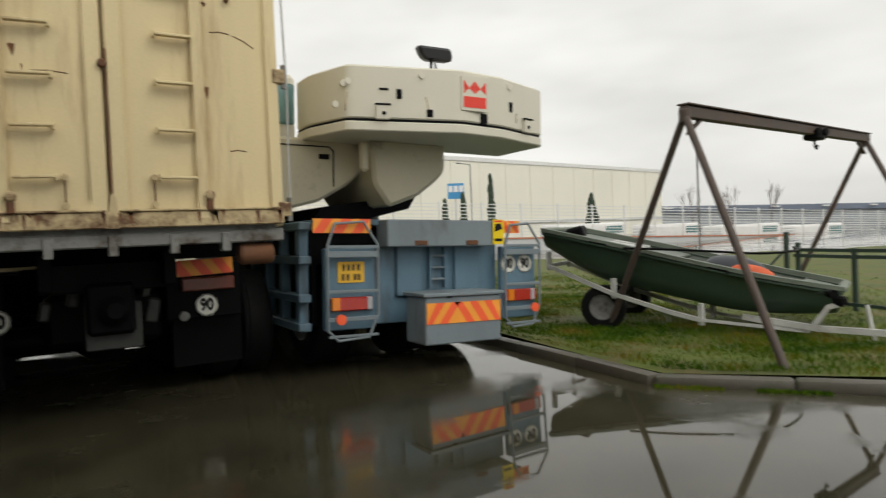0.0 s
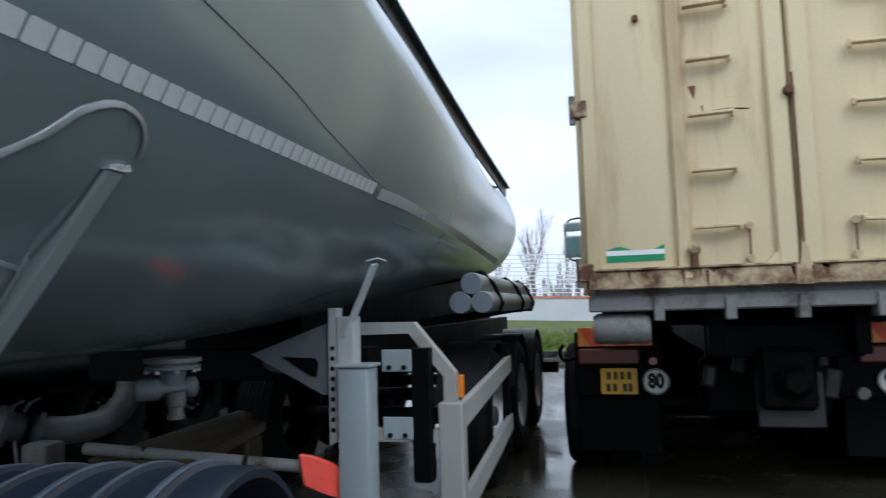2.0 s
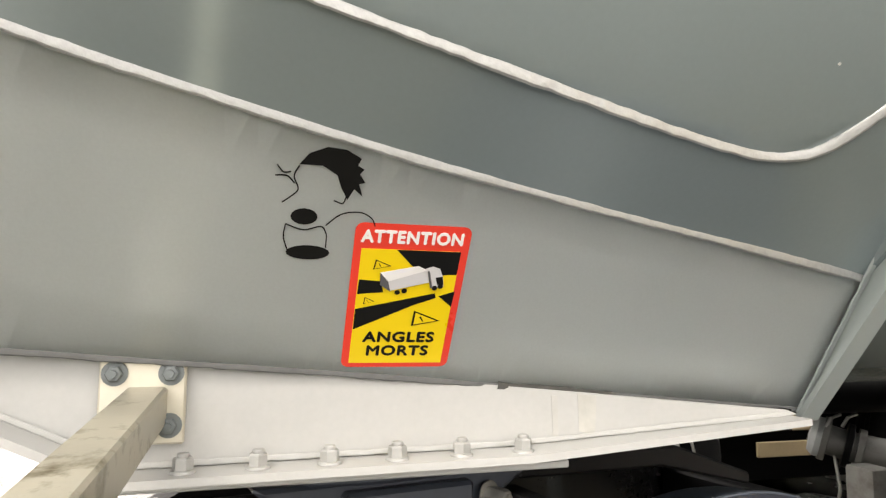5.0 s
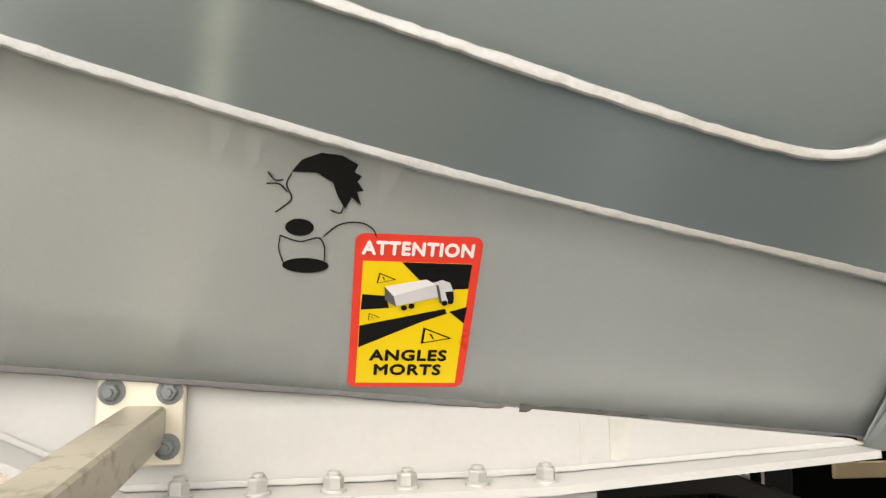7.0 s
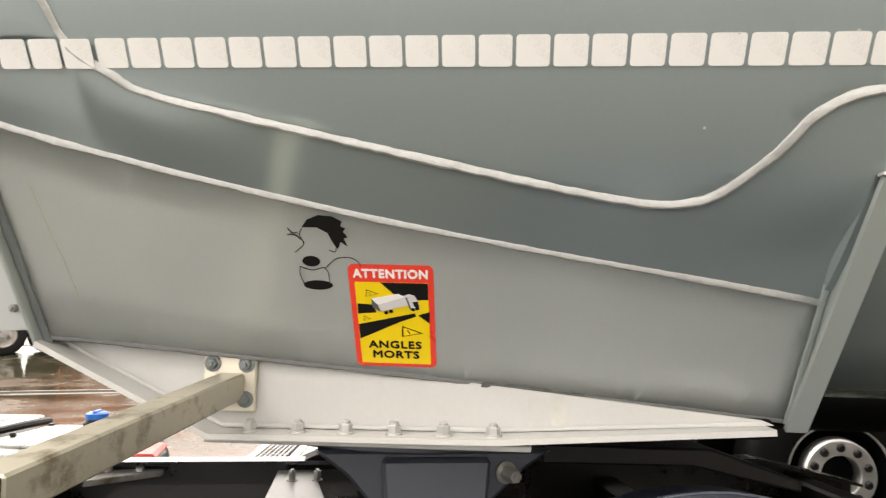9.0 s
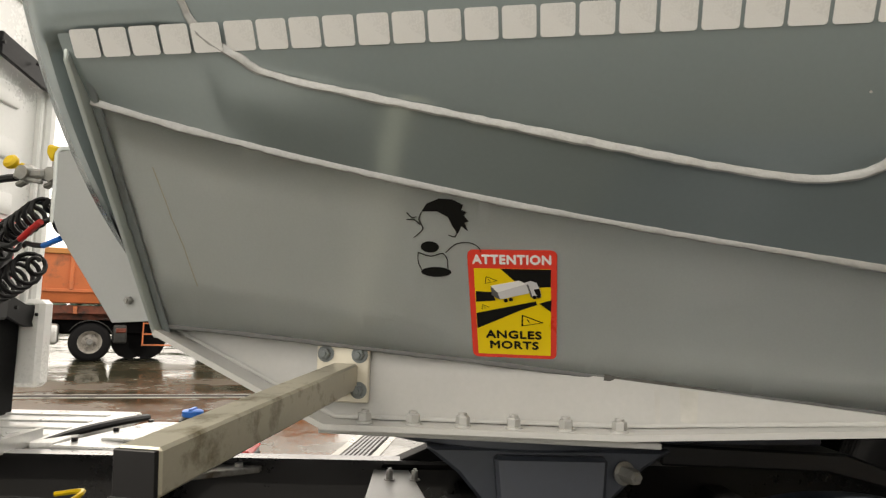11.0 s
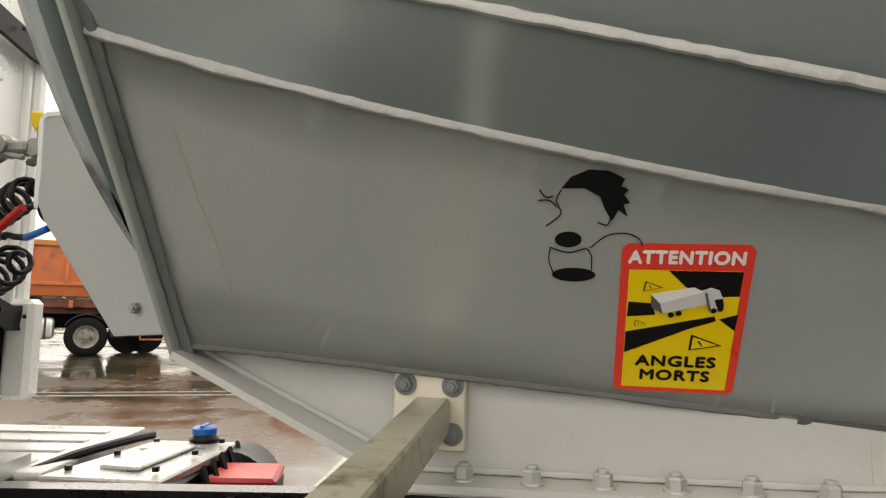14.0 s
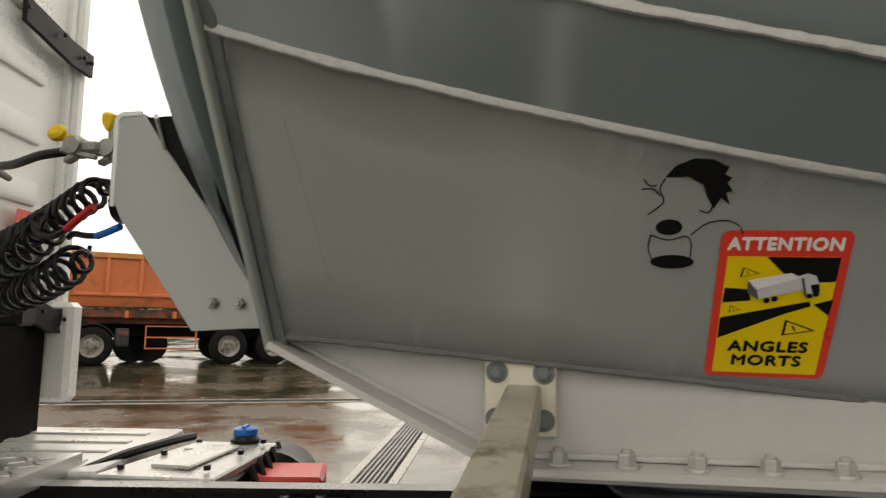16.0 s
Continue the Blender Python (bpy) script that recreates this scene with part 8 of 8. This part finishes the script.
def far_sheds():
    t = thing("long_shed", "long low dark-roofed shed on the far field", "building", (180, 128, 0))
    a, b = Vector((128.0, 127.0, 0)), Vector((260.0, 88.0, 0))
    mid = (a + b) / 2
    part("roof", box_between(a + Vector((0, 0, 4.9)), b + Vector((0, 0, 2.6)), 20, 1.5), M_FARROOF, t, "dark blue-grey roof band")
    part("wall", box_between(a + Vector((0, 0, 2.4)), b + Vector((0, 0, 0.4)), 18, 3.4), M_FARSHADE, t)
    for k in range(9):
        p = a.lerp(b, (k + 0.5) / 9) + Vector((-3, -9.4, 0))
        part("roof_light", box((p.x, p.y, 4.9 - 2.3 * (k + 0.5) / 9 + 0.3), (5.5, 0.5, 0.35)), M_WHITEFENCE, t)


# distance haze is mixed into the shed's roof and wall colours
M_FARROOF = surf("hazy_blue_grey_roof", (0.16, 0.19, 0.25), 0.6, 0, 0.08, 0.2, 5, 0)
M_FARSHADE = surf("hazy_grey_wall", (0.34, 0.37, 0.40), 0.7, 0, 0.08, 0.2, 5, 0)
far_shed()
far_sheds()


def conifer(x, y, z0, h, r, seed, name="cypress"):
    rnd = random.Random(seed)
    t = thing(name, "slim dark cypress tree in the distance", "tree", (x, y, z0))
    part("trunk", tube([(x, y, z0), (x, y, z0 + h * 0.9)], 0.1, 6), M_TWIG, t)
    bm = bmesh.new()
    for i in range(170):
        f = rnd.random()
        rr = r * (1 - f) ** 0.7 * rnd.uniform(0.3, 1.0) * (0.5 + min(1, f * 6) * 0.5)
        a = rnd.uniform(0, 6.28)
        s = rnd.uniform(0.12, 0.26)
        bmesh.ops.create_icosphere(bm, subdivisions=1, radius=s, matrix=Matrix.Translation((x + rr * math.cos(a), y + rr * math.sin(a), z0 + 0.25 + f * h)) @ Matrix.Diagonal((1, 1, 2.0, 1)))
    part("crown", bm, M_LEAF, t, sharp=80)


for i, (x, y, h, r) in enumerate(((39.6, 58.2, 7.0, 0.55), (37.0, 59.5, 5.2, 0.5), (35.4, 60.5, 4.6, 0.5), (48.6, 53.0, 4.6, 0.9))):
    conifer(x, y, -0.3, h, r, 40 + i)


def bare_tree(x, y, z0, h, seed):
    rnd = random.Random(seed)
    t = thing("bare_tree", "leafless winter tree beyond the boundary wall", "tree", (x, y, z0))
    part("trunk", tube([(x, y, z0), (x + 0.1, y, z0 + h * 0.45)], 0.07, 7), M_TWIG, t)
    bm = bmesh.new()

    def limb(p, d, ln, r, depth):
        q = p + d * ln
        tube([p, p.lerp(q, 0.5) + Vector((rnd.uniform(-0.1, 0.1), rnd.uniform(-0.1, 0.1), 0)) * ln * 0.4, q], r, 4, bm)
        if depth:
            for _ in range(3):
                nd = (d + Vector((rnd.uniform(-0.38, 0.38), rnd.uniform(-0.38, 0.38), rnd.uniform(0.1, 0.6)))).normalized()
                limb(p.lerp(q, rnd.uniform(0.5, 1.0)), nd, ln * rnd.uniform(0.55, 0.8), r * 0.6, depth - 1)

    for _ in range(4):
        limb(Vector((x, y, z0 + h * rnd.uniform(0.25, 0.45))), Vector((rnd.uniform(-0.5, 0.5), rnd.uniform(-0.5, 0.5), 1)).normalized(), h * 0.3, 0.03, 3)
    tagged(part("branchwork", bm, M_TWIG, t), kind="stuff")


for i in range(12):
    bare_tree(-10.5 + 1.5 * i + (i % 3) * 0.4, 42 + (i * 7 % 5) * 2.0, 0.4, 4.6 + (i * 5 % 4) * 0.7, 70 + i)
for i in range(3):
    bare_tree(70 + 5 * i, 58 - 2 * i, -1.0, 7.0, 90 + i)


def scrub():
    rnd = random.Random(8)
    bm = bmesh.new()
    for _ in range(900):
        x, y = rnd.uniform(-16, 12), rnd.uniform(36.5, 40)
        h = rnd.uniform(0.8, 2.6)
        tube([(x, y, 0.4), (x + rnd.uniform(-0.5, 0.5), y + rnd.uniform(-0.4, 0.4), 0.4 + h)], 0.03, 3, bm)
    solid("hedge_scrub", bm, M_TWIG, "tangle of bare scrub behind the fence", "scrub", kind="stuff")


scrub()


# hedge added, mostly out of sight, to darken the horizon behind the tipper
def west_hedge():
    rnd = random.Random(18)
    bm = bmesh.new()
    for _ in range(1500):
        y = rnd.uniform(-60, 40)
        x = -46 + rnd.uniform(-1.5, 1.5)
        s = rnd.uniform(0.25, 0.6)
        bmesh.ops.create_icosphere(bm, subdivisions=1, radius=s, matrix=Matrix.Translation((x, y, rnd.uniform(0.1, 2.4))) @ Matrix.Diagonal((1, 1.3, 0.9, 1)))
    solid("hedge", bm, M_LEAF, "dark hedge added behind the yard to darken its horizon", "hedge", kind="stuff", sharp=80)


west_hedge()


def far_vans():
    for k, (x, y, w) in enumerate(((33.0, 37.0, 6.5), (41.5, 37.0, 5.5), (52.0, 38.0, 8.0), (62.0, 38.0, 8.0))):
        t = thing("parked_van", "white van body parked behind the fence", "van", (x, y, -0.6), group="vans behind the fence")
        zz = far_z(x, 33)
        part("body", box((x, y, zz + 1.15), (w, 2.1, 1.9), bev=0.25, seg=3), M_WHITEFENCE, t)
        part("windows", box((x + w * 0.3, y - 1.04, zz + 1.6), (w * 0.25, 0.05, 0.55), bev=0.05), M_GLASSY, t)
        for s in (-0.32, 0.32):
            part("wheel", disc((x + w * s, y - 1.06, zz + 0.25), (0, 1, 0), 0.33, 0.25, 18), M_RUBBER, t)


far_vans()


def sign_and_lamps():
    t = thing("company_sign", "blue and white sign board on posts, plain shapes", "sign", (36.4, 60.2, 0))
    m = Matrix.Translation((36.6, 60.2, 5.65)) @ Matrix.Rotation(radians(-31), 4, "Z") @ Matrix.Rotation(radians(90), 4, "X")
    part("board", flat([(-0.85, -0.8), (0.85, -0.8), (0.85, 0.8), (-0.85, 0.8)], m, 0.1), M_VBLUE, t)
    for cx in (-0.55, 0.0, 0.55):
        part("white_shape", flat([(cx - 0.22, -0.1), (cx + 0.22, -0.1), (cx + 0.22, 0.55), (cx - 0.22, 0.55)], m @ Matrix.Translation((0, 0, 0.1)), 0.05), M_VWHITE, t)
    part("post", tube([(36.6, 60.3, -0.5), (36.6, 60.3, 5.0)], 0.1, 8), M_WHITEFENCE, t)
    for x, y, h, reach in ((37.9, 59.3, 8.3, -1.4), (37.3, 30.5, 6.4, 0.0)):
        l = thing("lamp_post", "grey street lamp post", "street lamp", (x, y, -0.5))
        part("pole", tube([(x, y, -0.6), (x, y, h)], 0.06, 8), M_SILL, l)
        if reach:
            part("arm", tube([(x, y, h), (x + reach, y, h + 0.15)], 0.04, 8), M_SILL, l)
            part("lamp_head", box((x + reach, y, h + 0.14), (0.5, 0.25, 0.12), bev=0.03), M_SILL, l)


sign_and_lamps()
